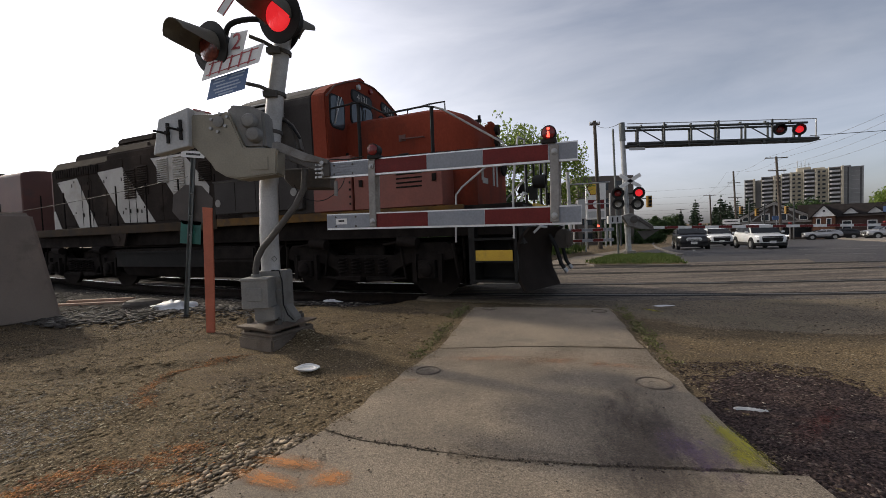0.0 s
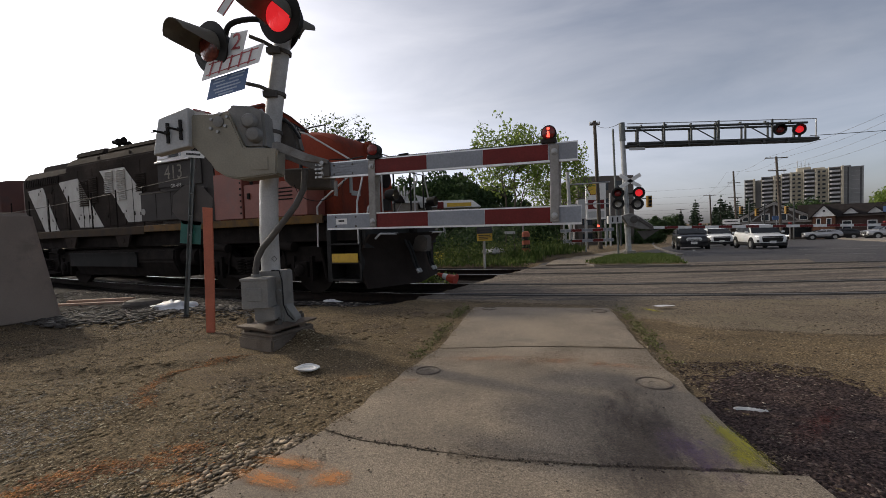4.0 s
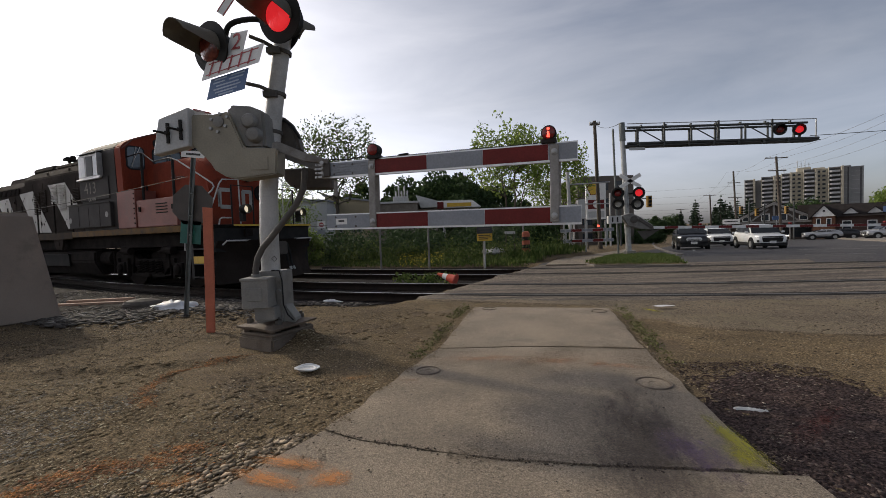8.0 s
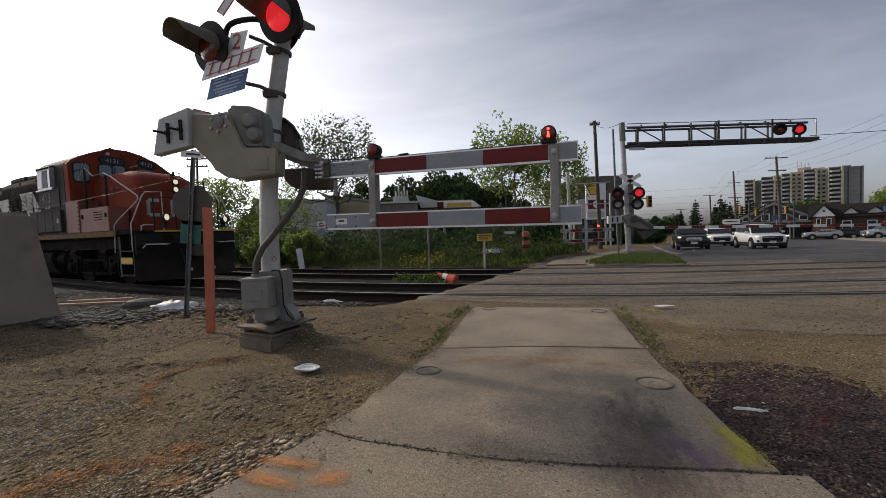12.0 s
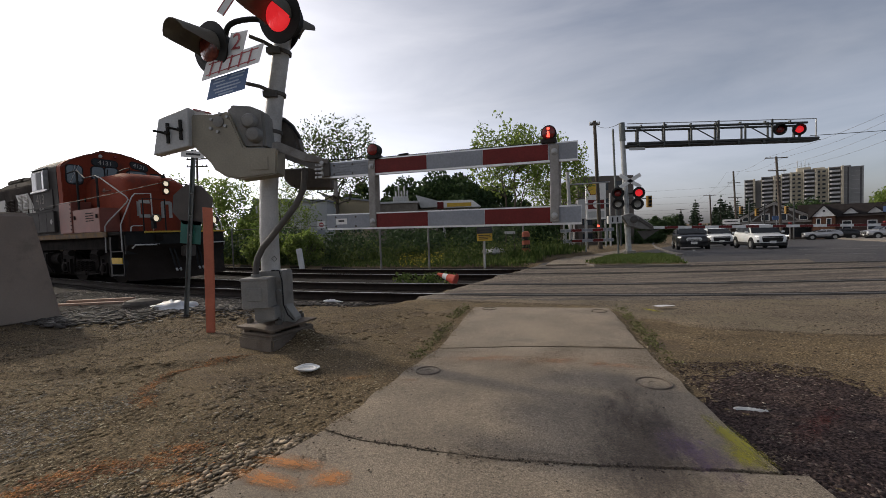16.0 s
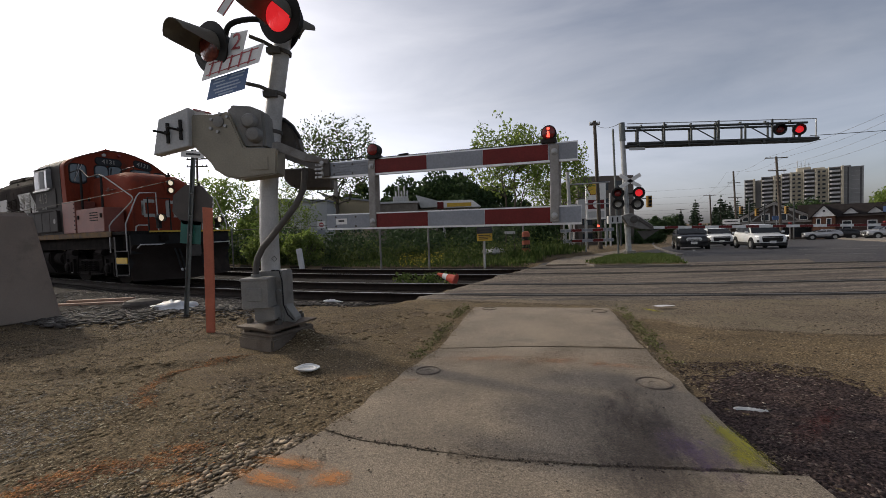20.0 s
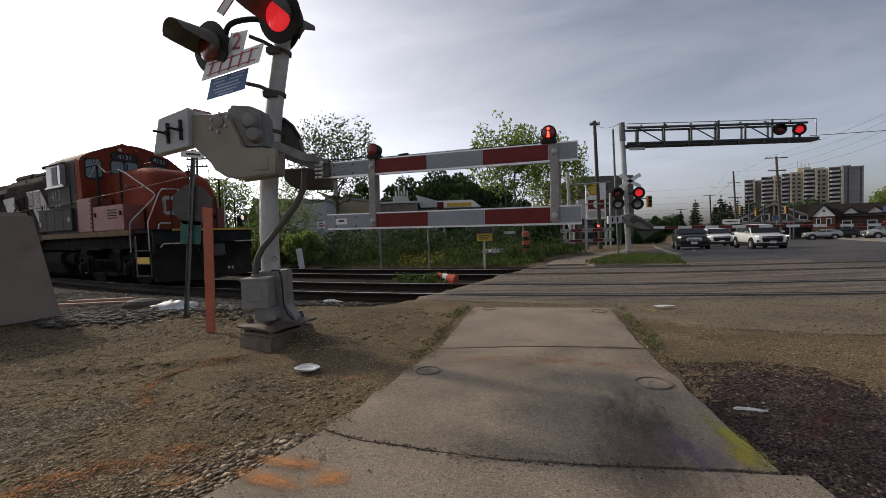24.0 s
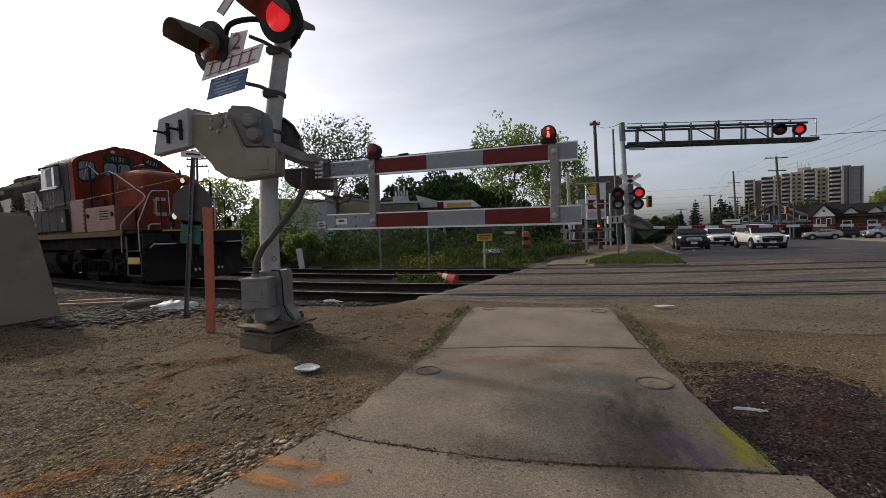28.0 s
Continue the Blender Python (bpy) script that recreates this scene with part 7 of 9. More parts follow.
def tar_patch():
    """A dark tarry patch of the verge, thin on the dirt, with a ragged edge."""
    n = 120
    ring = []
    reach = ((0, 1.25), (35, 0.85), (51, 0.73), (64, 0.87), (91, 1.12), (118, 0.98), (145, 0.92), (180, 0.95), (225, 1.1), (270, 1.3), (315, 1.3), (360, 1.25))
    for k in range(n):
        a = math.tau * k / n
        r = float(np.interp(math.degrees(a), [q[0] for q in reach], [q[1] for q in reach]))
        r *= 1.0 + 0.09 * noise.noise(Vector((math.cos(a) * 3, math.sin(a) * 3, 3))) + 0.08 * noise.noise(Vector((math.cos(a) * 11, math.sin(a) * 11, 4)))
        ring.append((2.45 + r * math.cos(a), 2.2 + r * math.sin(a)))
    vs, fs = [], []
    m = 22
    for j in range(m + 1):
        for x, y in ring:
            q = j / m
            px, py = 2.45 + (x - 2.45) * q, 2.2 + (y - 2.2) * q
            vs.append((px, py, rough_land(px, py) + 0.008 * (1 - q * 0.8)))
    for j in range(m):
        for k in range(n):
            fs.append((j * n + k, j * n + (k + 1) % n, (j + 1) * n + (k + 1) % n, (j + 1) * n + k)[::-1])
    me = bpy.data.meshes.new("tar_patch")
    me.from_pydata(vs, [], fs)
    me.materials.append(M_patch)
    tagged(new("tar_patch", me), "dark tarry patch on the gravel verge", "ground", kind="structure")


tar_patch()


def dirt_mound():
    """Loose dirt heaped against the signal's foundation."""
    rs = np.random.RandomState(23)
    spots, sizes = [], []
    while len(spots) < 900:
        a, r = rs.uniform(0, math.tau), abs(rs.normal(0, 0.20))
        x, y = -1.56 + 1.3 * r * math.cos(a), 4.62 + r * math.sin(a)
        spots.append((x, y))
        sizes.append(rs.uniform(0.006, 0.02))
    def heap(x, y):
        return rough_land(x, y) + 0.15 * math.exp(-((x + 1.58) ** 2 / 0.035 + (y - 4.66) ** 2 / 0.06))
    stones("gravel", spots, sizes, M_pebble, "loose stones on the dirt heaped at the signal foot", heap, 24)
    n = 24
    vs = [(-1.58 + 0.55 * (i / n * 2 - 1), 4.62 + 0.5 * (j / n * 2 - 1)) for j in range(n + 1) for i in range(n + 1)]
    V = [(x, y, heap(x, y) + 0.012 * noise.noise(Vector((x * 14, y * 14, 1))) - 0.002 - 0.05 * max(0, (abs(x + 1.58) - 0.4) / 0.15, (abs(y - 4.62) - 0.36) / 0.14)) for x, y in vs]
    F = [(j * (n + 1) + i, j * (n + 1) + i + 1, (j + 1) * (n + 1) + i + 1, (j + 1) * (n + 1) + i) for j in range(n) for i in range(n)]
    ob = new("dirt_mound", bulk("dirt_mound", V, F, M_dirt))
    ob.data.shade_smooth()
    tagged(ob, "brown dirt heaped against the signal foundation", "ground", kind="structure")


dirt_mound()


def hanging_line():
    pts = []
    for k in range(30):
        q = k / 29
        p = Vector((-9.2, 6.9, 1.58)).lerp(Vector((-3.3, 5.5, 2.02)), q)
        p.z -= 0.10 * math.sin(math.pi * q)
        pts.append(p)
    single("guy_cable", S().tube(pts, 0.004, 6), M_conduit, "thin grey cable strung past the block to the mast", "cable")


hanging_line()


# ---- trees, weeds and the lineside ----
def leaf_cloud(centres, spread, count, size, seed, flat=0.0):
    """Many small two-triangle leaves about each centre; returns vertices and quads."""
    rs = np.random.RandomState(seed)
    c = np.asarray(centres)
    idx = rs.randint(0, len(c), count)
    sp = np.asarray(spread)
    off = rs.normal(0, 1, (count, 3))
    off /= np.maximum(1.0, np.linalg.norm(off, axis=1, keepdims=True) / 1.8)
    p = c[idx] + off * (sp if sp.ndim == 0 else sp[idx][:, None])
    a = rs.normal(0, 1, (count, 3))
    a /= np.linalg.norm(a, axis=1, keepdims=True)
    b = rs.normal(0, 1, (count, 3))
    b -= a * (a * b).sum(1, keepdims=True)
    b /= np.linalg.norm(b, axis=1, keepdims=True)
    s = size * rs.uniform(0.6, 1.3, (count, 1))
    V = np.stack([p - a * s, p + b * s * 0.55, p + a * s, p - b * s * 0.55], 1)
    return V.reshape(-1, 3), np.arange(count * 4).reshape(-1, 4)


def conifer(at, height, seed, group="distant conifers"):
    root = thing("conifer", pose(*at), "dark pointed conifer in the distance", "tree", group)
    part("trunk", S().rod((0, 0, 0), (0, 0, height * 0.95), height * 0.022, 0.03, seg=6), M_bark, root)
    rs = np.random.RandomState(seed)
    cs, sp = [], []
    for lvl in range(13):
        q = lvl / 13
        reach = height * (0.05 + 0.21 * (1 - q) ** 1.15)
        for k in range(7):
            a = rs.uniform(0, math.tau)
            far = reach * rs.uniform(0.6, 1.15)
            for j in (0.35, 0.7, 1.0):
                cs.append((far * j * math.cos(a), far * j * math.sin(a), height * (0.10 + 0.84 * q) - 0.16 * far * j + rs.normal(0, 0.05)))
                sp.append((0.055 + 0.016 * height * (1 - q)) * (1.25 - 0.5 * j))
    cs.append((0, 0, height * 0.97))
    sp.append(0.12)
    V, F = leaf_cloud(cs, np.array(sp), 4200, 0.20, seed)
    ob = new("crown", bulk("crown", V, F, M_needle))
    ob.parent = root


def bushy(name, at, rx, rz, count, size, material, label, seed, group="", category="tree", trunk=True):
    """A dense rounded crown made of uneven clumps, with limbs inside."""
    root = thing(name, pose(*at), label, category, group)
    rs = np.random.RandomState(seed)
    cs, sp = [], []
    for k in range(46):
        d = rs.normal(0, 1, 3)
        d /= np.linalg.norm(d)
        r = rs.uniform(0.45, 0.95)
        cs.append((d[0] * rx * r, d[1] * rx * 0.8 * r, rz * (1.05 + d[2] * r * 0.95)))
        sp.append(rx * rs.uniform(0.10, 0.22))
    V, F = leaf_cloud(cs, np.array(sp), count, size, seed)
    ob = new("crown", bulk("crown", V, F, material))
    ob.parent = root
    wood = S()
    for k in range(0, 46, 4):
        wood.rod((0, 0, rz * 0.2), cs[k], rx * 0.03, rx * 0.01, seg=5, caps=False)
    wood.rod((0, 0, -0.3), (0, 0, rz * 0.5), rx * 0.07, rx * 0.05, seg=7, caps=False)
    part("trunk", wood, M_bark, root)
    return root


def airy_tree(at, crown, size, tips, leaves, leaf_size, clump, material, label, seed, kind="ash_tree", stems=1, lumps=0.3):
    """An open crown: twig ends strewn through an uneven ovoid, each joined to the nearest limb; crown: its centre over the foot."""
    root = thing(kind, pose(*at), label, "tree")
    rs = np.random.RandomState(seed)
    c, sz = np.array(crown), np.array(size)
    ends = []
    while len(ends) < tips:
        d = rs.normal(0, 1, 3)
        d /= np.linalg.norm(d)
        rim = 1.0 + lumps * noise.noise(Vector(d * 1.7) + Vector((seed, 0, 0))) + 0.5 * lumps * noise.noise(Vector(d * 4.5) + Vector((0, seed, 0)))
        p = c + sz * d * rim * rs.rand() ** 0.42
        if noise.noise(Vector(p * 0.9) + Vector((seed, 3, 0))) > -0.22:
            ends.append(p)
    nodes, up = [], []
    low = c[2] - sz[2] * 0.80
    for k in range(stems):
        sway = (k - (stems - 1) / 2) * 0.34 * sz[0]
        for j in range(9):
            q = j / 8
            nodes.append(np.array((0.15 * k + (c[0] + sway) * q ** 1.5 + 0.06 * rs.normal(), c[1] * q + 0.06 * rs.normal(), (low + 0.9 * sz[2]) * q - 0.25)))
            up.append(-1 if j == 0 else len(nodes) - 2)
    root_p = np.array((0, 0, low * 0.8))
    for p in sorted(ends, key=lambda e: np.linalg.norm(e - root_p)):
        A = np.array(nodes)
        away = p - A
        far = np.linalg.norm(away, axis=1)
        drop = np.maximum(0.0, A[:, 2] + 0.25 * np.hypot(away[:, 0], away[:, 1]) - p[2])
        k = int(np.argmin(far + 1.2 * drop + 0.12 * np.linalg.norm(A - root_p, axis=1)))
        if far[k] > 0.55:
            nodes.append((A[k] + p) / 2 + rs.normal(0, 0.06 * far[k], 3))
            up.append(k)
            k = len(nodes) - 1
        nodes.append(p)
        up.append(k)
    load = [1] * len(nodes)
    for k in range(len(nodes) - 1, -1, -1):
        if up[k] >= 0:
            load[up[k]] += load[k]
    thick = [0.0046 * w ** 0.48 + 0.002 for w in load]
    wood = S()
    for k, q in enumerate(up):
        if q >= 0:
            wood.rod(Vector(nodes[q]), Vector(nodes[k]), min(thick[q], thick[k] * 1.25), thick[k], seg=5 if thick[k] < 0.03 else 8, caps=False)
    part("trunk", wood, M_bark, root, "grey forked trunk and limbs", smooth=True)
    V, F = leaf_cloud(ends, clump, leaves, leaf_size, seed)
    ob = new("crown", bulk("crown", V, F, material))
    ob.parent = root
    return root


# the thin-leaved trees behind the fence
airy_tree((-6.05, 24.0, -0.2), (0.05, 0, 5.9), (2.45, 2.0, 2.42), 600, 4300, 0.084, 0.20, M_leafash, "sparse young tree with small spring leaves", 21, lumps=0.22)
airy_tree((4.3, 26.0, -0.4), (0.15, 0, 5.85), (2.5, 2.2, 2.3), 390, 4700, 0.105, 0.19, M_leaf, "tall leafy tree with several thin stems", 35, "maple_tree", 3, 0.45)
airy_tree((8.0, 29.0, -0.5), (0.1, 0, 5.0), (2.1, 2.0, 2.9), 300, 4800, 0.105, 0.24, M_leaf, "leafy tree by the far pavement", 52, "maple_tree", 2, 0.4)
airy_tree((-13.6, 27.0, -0.2), (0, 0, 3.5), (2.4, 2.2, 2.2), 240, 4600, 0.09, 0.24, M_leaf, "light green tree beyond the rails", 41, stems=2)
airy_tree((-11.1, 29.5, -0.5), (0, 0, 3.6), (2.2, 2.0, 2.1), 240, 3400, 0.08, 0.2, M_leaf, "sparse low tree before the pale shed", 63, stems=2)
airy_tree((-17.8, 30.0, -0.2), (0, 0, 3.6), (2.4, 2.2, 2.2), 220, 4400, 0.10, 0.26, M_leaf, "light green tree beyond the rails", 47, stems=2)
for k, (x, y, rx, rz) in enumerate(((-10.7, 60, 3.4, 5.0), (-5.9, 60, 3.9, 5.3), (1.6, 60, 5.4, 5.9), (-1.6, 63, 4.0, 5.0), (7.5, 63, 4.8, 5.2), (-13.8, 57, 4.0, 3.3), (-8.4, 57, 4.0, 3.5), (-3.4, 57, 4.2, 3.8), (3.4, 57, 4.6, 4.0), (-20, 66, 4.5, 4.0), (11.5, 58, 3.6, 3.4), (16, 64, 3.6, 3.0), (-28, 68, 4.5, 4.2))):
    bushy("round_tree", (x, y, -1.9), rx, rz, 13000, 0.30, M_leafdark, "dense dark green rounded tree behind low buildings", 60 + k, "background trees")


def weeds():
    """The overgrown strip between the second track and the fence: grass blades, broad weeds and yellow flowers."""
    rs = np.random.RandomState(7)
    V, F = [], []
    n = 42000
    x = rs.uniform(-16, 7.5, n)
    u = 6.0 + 9.0 * rs.rand(n) ** 1.25
    y = np.array([track_y(a, b) for a, b in zip(x, u)])
    left = np.array([crossing_left(b) for b in y])
    keep = (x < left - 0.15 - 0.6 * rs.rand(n))
    x, y, u = x[keep], y[keep], u[keep]
    hgt = np.array([0.5 + 0.5 * noise.noise(Vector((a * 0.7, b * 0.7, 4))) for a, b in zip(x, y)])
    h = (0.16 + 0.62 * hgt) * np.clip((u - 5.6) / 2.2, 0.25, 1.0) * rs.uniform(0.6, 1.2, len(x))
    z = np.array([rough_land(a, b) for a, b in zip(x, y)])
    a = rs.uniform(0, math.tau, len(x))
    w = rs.uniform(0.012, 0.035, len(x))
    lean = rs.normal(0, 0.28, (len(x), 2)) * h[:, None]
    base = np.stack([x, y, z], 1)
    side = np.stack([np.cos(a) * w, np.sin(a) * w, np.zeros(len(x))], 1)
    mid = base + np.stack([lean[:, 0] * 0.4, lean[:, 1] * 0.4, h * 0.6], 1)
    tip = base + np.stack([lean[:, 0], lean[:, 1], h], 1)
    V = np.stack([base - side, mid - side * 1.1, tip, mid + side * 1.1], 1).reshape(-1, 3)
    ob = new("weeds", bulk("weeds", V, np.arange(len(V)).reshape(-1, 4), M_grass))
    tagged(ob, "tall tangled weeds and grass beyond the tracks", "weeds", kind="stuff")
    # leafy clumps
    cs, sp = [], []
    for k in range(150):
        xx = rs.uniform(-15, 6)
        uu = rs.uniform(6.6, 13)
        yy = track_y(xx, uu)
        if xx < crossing_left(yy) - 0.8:
            cs.append((xx, yy, rough_land(xx, yy) + rs.uniform(0.1, 0.55)))
            sp.append(rs.uniform(0.12, 0.34))
    V, F = leaf_cloud(cs, np.array(sp), 22000, 0.055, 9)
    tagged(new("weed_leaves", bulk("weed_leaves", V, F, M_grass)), "broad-leaved weeds in the lineside strip", "weeds", kind="stuff")
    cs, sp = [], []
    for k in range(170):
        xx = rs.uniform(-15, 6.2)
        yy = rs.uniform(17.6, 24) + max(0.0, -xx - 4) * 0.35
        if xx < crossing_left(yy) - 1.2:
            cs.append((xx, yy, land_z(xx, yy) + rs.uniform(0.2, 1.35)))
            sp.append(rs.uniform(0.2, 0.45))
    V, F = leaf_cloud(cs, np.array(sp), 26000, 0.075, 19)
    tagged(new("hedge", bulk("hedge", V, F, M_leafdark)), "dark tangled hedge behind the fence", "hedge", kind="stuff")
    V, F = leaf_cloud([(-1.0, 15.5, 0.22), (-0.6, 15.5, 0.26), (-1.4, 15.5, 0.18), (-0.2, 15.5, 0.2), (-0.8, 15.4, 0.16)], 0.15, 300, 0.028, 12)
    tagged(new("yellow_flowers", bulk("yellow_flowers", V, F, M_bloom)), "yellow flowering weeds by the fence", "flowers", kind="stuff")
    # tufts between the tracks
    V, F = leaf_cloud([(x, track_y(x, 2.0), -0.12) for x in (-1.2, -0.9, -0.5, -0.2, 0.1)], 0.13, 420, 0.06, 15)
    tagged(new("track_tufts", bulk("track_tufts", V, F, M_grass)), "small weed tufts between the tracks", "weeds", kind="stuff")
    # grass creeping over the pavement's edge
    rs2 = np.random.RandomState(3)
    cs = [(np.interp(y, (3.4, 3.9, 6.1), (1.86, 1.96, 2.50)) + abs(rs2.normal(0, 0.05)), y, 0.0) for y in rs2.uniform(3.4, 6.2, 60)]
    cs += [(np.interp(y, (2.45, 4.1, 6.5), (-0.86, -0.18, 0.36)) - abs(rs2.normal(0, 0.06)), y, 0.0) for y in rs2.uniform(3.8, 6.5, 60)]
    V, F = leaf_cloud(cs, 0.035, 2600, 0.013, 16)
    V[:, 2] = np.maximum(V[:, 2], -0.04)
    tagged(new("edge_weeds", bulk("edge_weeds", V, F, islands("dry_weed", (0.07, 0.08, 0.028), (0.20, 0.19, 0.085), 0.8))), "short dry weeds along the pavement edge", "weeds", kind="stuff")


weeds()
bushy("shrub", (-6.2, 18.6, -0.1), 0.9, 0.75, 3600, 0.07, M_leaf, "bushy green shrub beyond the rails", 80, "lineside shrubs", "shrub")
bushy("shrub", (-8.2, 19.6, -0.1), 1.1, 0.8, 4000, 0.08, M_leaf, "bushy green shrub beyond the rails", 81, "lineside shrubs", "shrub")
bushy("shrub", (-10.6, 22.5, -0.1), 1.3, 1.1, 4200, 0.09, M_leaf, "bushy green shrub beyond the rails", 82, "lineside shrubs", "shrub")
bushy("shrub", (4.6, 21.5, -0.3), 1.4, 1.0, 5000, 0.09, M_leafdark, "dark shrub behind the fence", 83, "lineside shrubs", "shrub")
bushy("shrub", (2.4, 23.0, -0.3), 1.5, 0.9, 5000, 0.09, M_leafdark, "dark shrub behind the fence", 84, "lineside shrubs", "shrub")
for k, (x, y, r, h) in enumerate(((25.2, 60, 1.5, 0.9), (27.6, 61, 1.7, 0.8), (29.8, 62, 1.6, 0.85), (32.2, 63, 1.5, 0.75))):
    bushy("shrub", (x, y, -1.75), r, h, 3000, 0.14, M_leafdark, "low dark hedge bush beyond the waiting cars", 180 + k, "far hedge", "shrub")
bushy("shrub", (-1.5, 24.0, -0.3), 1.6, 0.8, 5000, 0.09, M_leafdark, "dark shrub behind the fence", 85, "lineside shrubs", "shrub")


def fence():
    root = thing("chain_link_fence", pose(0, 0, 0), "grey chain-link fence among the weeds", "fence")
    xs = [-9.2, -6.8, -2.17, -0.49, 1.40, 3.2]
    ys = [18.3, 17.2, 14.5, 14.4, 14.3, 16.6]
    for x, y in zip(xs, ys):
        part("post", S().rod((x, y, -0.15), (x, y, 1.62), 0.033, seg=10).lathe([(0.045, 0), (0.04, 0.03), (0.01, 0.05)], at=(x, y, 1.60), seg=10), M_dullsteel, root, smooth=True)
    for i in range(len(xs) - 1):
        a, b = Vector((xs[i], ys[i], 0)), Vector((xs[i + 1], ys[i + 1], 0))
        part("top_rail", S().rod(a + Vector((0, 0, 1.56)), b + Vector((0, 0, 1.56)), 0.012, seg=8), M_conduit, root)
        mesh_v = S()
        L = (b - a).length
        d = (b - a) / L
        n = int((L + 1.5) / 0.16)
        for s in (1, -1):
            for k in range(-10, n):
                s0 = k * 0.16
                lo, hi = max(0.0, -s0), min(1.5, L - s0)
                if hi <= lo:
                    continue
                q0, q1 = s0 + lo, s0 + hi
                if s < 0:
                    q0, q1 = L - q0, L - q1
                mesh_v.rod(a + d * q0 + Vector((0, 0, 0.05 + lo)), a + d * q1 + Vector((0, 0, 0.05 + hi)), 0.0011, seg=3, caps=False)
        part("wire_mesh", mesh_v, M_conduit, root, kind="stuff")
    return root


fence()


def lineside_signs():
    p = thing("warning_sign", pose(1.42, 14.22, -0.1), "yellow warning sign with black lines on a fence post", "sign")
    s = part("plate", S().span((-0.26, -0.07, 0.92), (0.26, -0.055, 1.40)), M_yellow, p, bevel=0.004)
    part("black_field", S().span((-0.26, -0.074, 1.17), (0.26, -0.071, 1.40)), M_signblack, s, "black upper half of the sign")
    for z, a, b in ((1.33, -0.20, 0.20), (1.25, -0.16, 0.17)):
        part("line_of_text", S().span((a, -0.078, z - 0.018), (b, -0.0755, z + 0.018)), M_dullbrown, s)
    for z, a, b in ((1.11, -0.21, 0.19), (1.05, -0.20, 0.21), (0.99, -0.19, 0.12)):
        part("line_of_text", S().span((a, -0.074, z - 0.014), (b, -0.071, z + 0.014)), M_signblack, s)
    part("post", S().rod((0, 0, 0), (0, 0, 0.95), 0.03, seg=8), M_galv, p)
    w = thing("white_marker_post", pose(-5.52, 16.3, -0.1, 0, -7, 0), "short white wooden marker post in the weeds", "post")
    part("stake", S().prism([(-0.10, 0), (0.10, 0), (0.11, 0.80), (0.04, 0.83), (-0.11, 0.81)], 1, -0.04, 0.04), M_white, w, bevel=0.012)
    d = thing("lineside_sign", pose(-5.75, 20.0, -0.1), "small sign pair on a thin dark post", "sign")
    part("post", S().rod((0, 0, 0), (0, 0, 2.05), 0.03, seg=8), M_black, d)
    a = part("plate", S().span((-0.19, -0.05, 1.64), (0.19, -0.035, 1.98)), M_white, d)
    part("red_roundel", S().lathe([(0.11, 0), (0.11, 0.004)], at=(0, -0.05, 1.81), seg=18, to=(0, -1, 0)), M_signred, a)
    part("bar", S().span((-0.08, -0.058, 1.79), (0.08, -0.0545, 1.83)), M_white, a)
    part("plate", S().span((-0.17, -0.05, 1.30), (0.17, -0.035, 1.56)), M_armgrey, d)
    b = thing("traffic_barrel", pose(3.30, 16.6, -0.06), "orange and black striped traffic barrel", "traffic barrel")
    b.scale = (0.62, 0.62, 1.15)
    part("drum", S().lathe([(0.28, 0), (0.27, 0.05), (0.25, 0.92), (0.20, 0.98), (0.05, 1.0)], seg=18), mat("barrel_orange", (0.34, 0.085, 0.04), (0.28, 0.07, 0.036), 4, 0.7, dirt=(0.16, 0.07, 0.045), dirt_amount=0.25), b, smooth=True)
    for k in range(3):
        part("band", S().lathe([(0.278 - 0.008 * k, 0.14 + 0.27 * k), (0.270 - 0.008 * k, 0.27 + 0.27 * k), (0.26 - 0.008 * k, 0.27 + 0.27 * k)], seg=18), M_black, b)
    t = thing("trestle", pose(2.74, 17.0, 0.06), "dark folding trestle beside the barrel", "trestle")
    t.scale = (0.5, 0.5, 0.9)
    for x in (-0.42, 0.42):
        for y in (-0.2, 0.2):
            part("leg", S().rod((x, y, 0), (x * 0.72, 0, 1.1), 0.03, seg=6), M_bark, t)
    part("top_bar", S().box((0, 0, 1.1), (0.85, 0.05, 0.12)), M_lightgrey, t)
    for k, (x, y, s) in enumerate(((2.05, 16.6, 0.4), (2.35, 16.8, 0.34), (1.8, 16.9, 0.3))):
        st = S().lathe([(0.7 * s, 0), (0.9 * s, 0.2 * s), (0.7 * s, 0.5 * s), (0.25 * s, 0.66 * s)], seg=7)
        single("boulder", st, M_lightgrey, "pale boulder among the weeds", "boulder", pose(x, y, 0.22), group="boulders", bevel=0.04 * s)


lineside_signs()


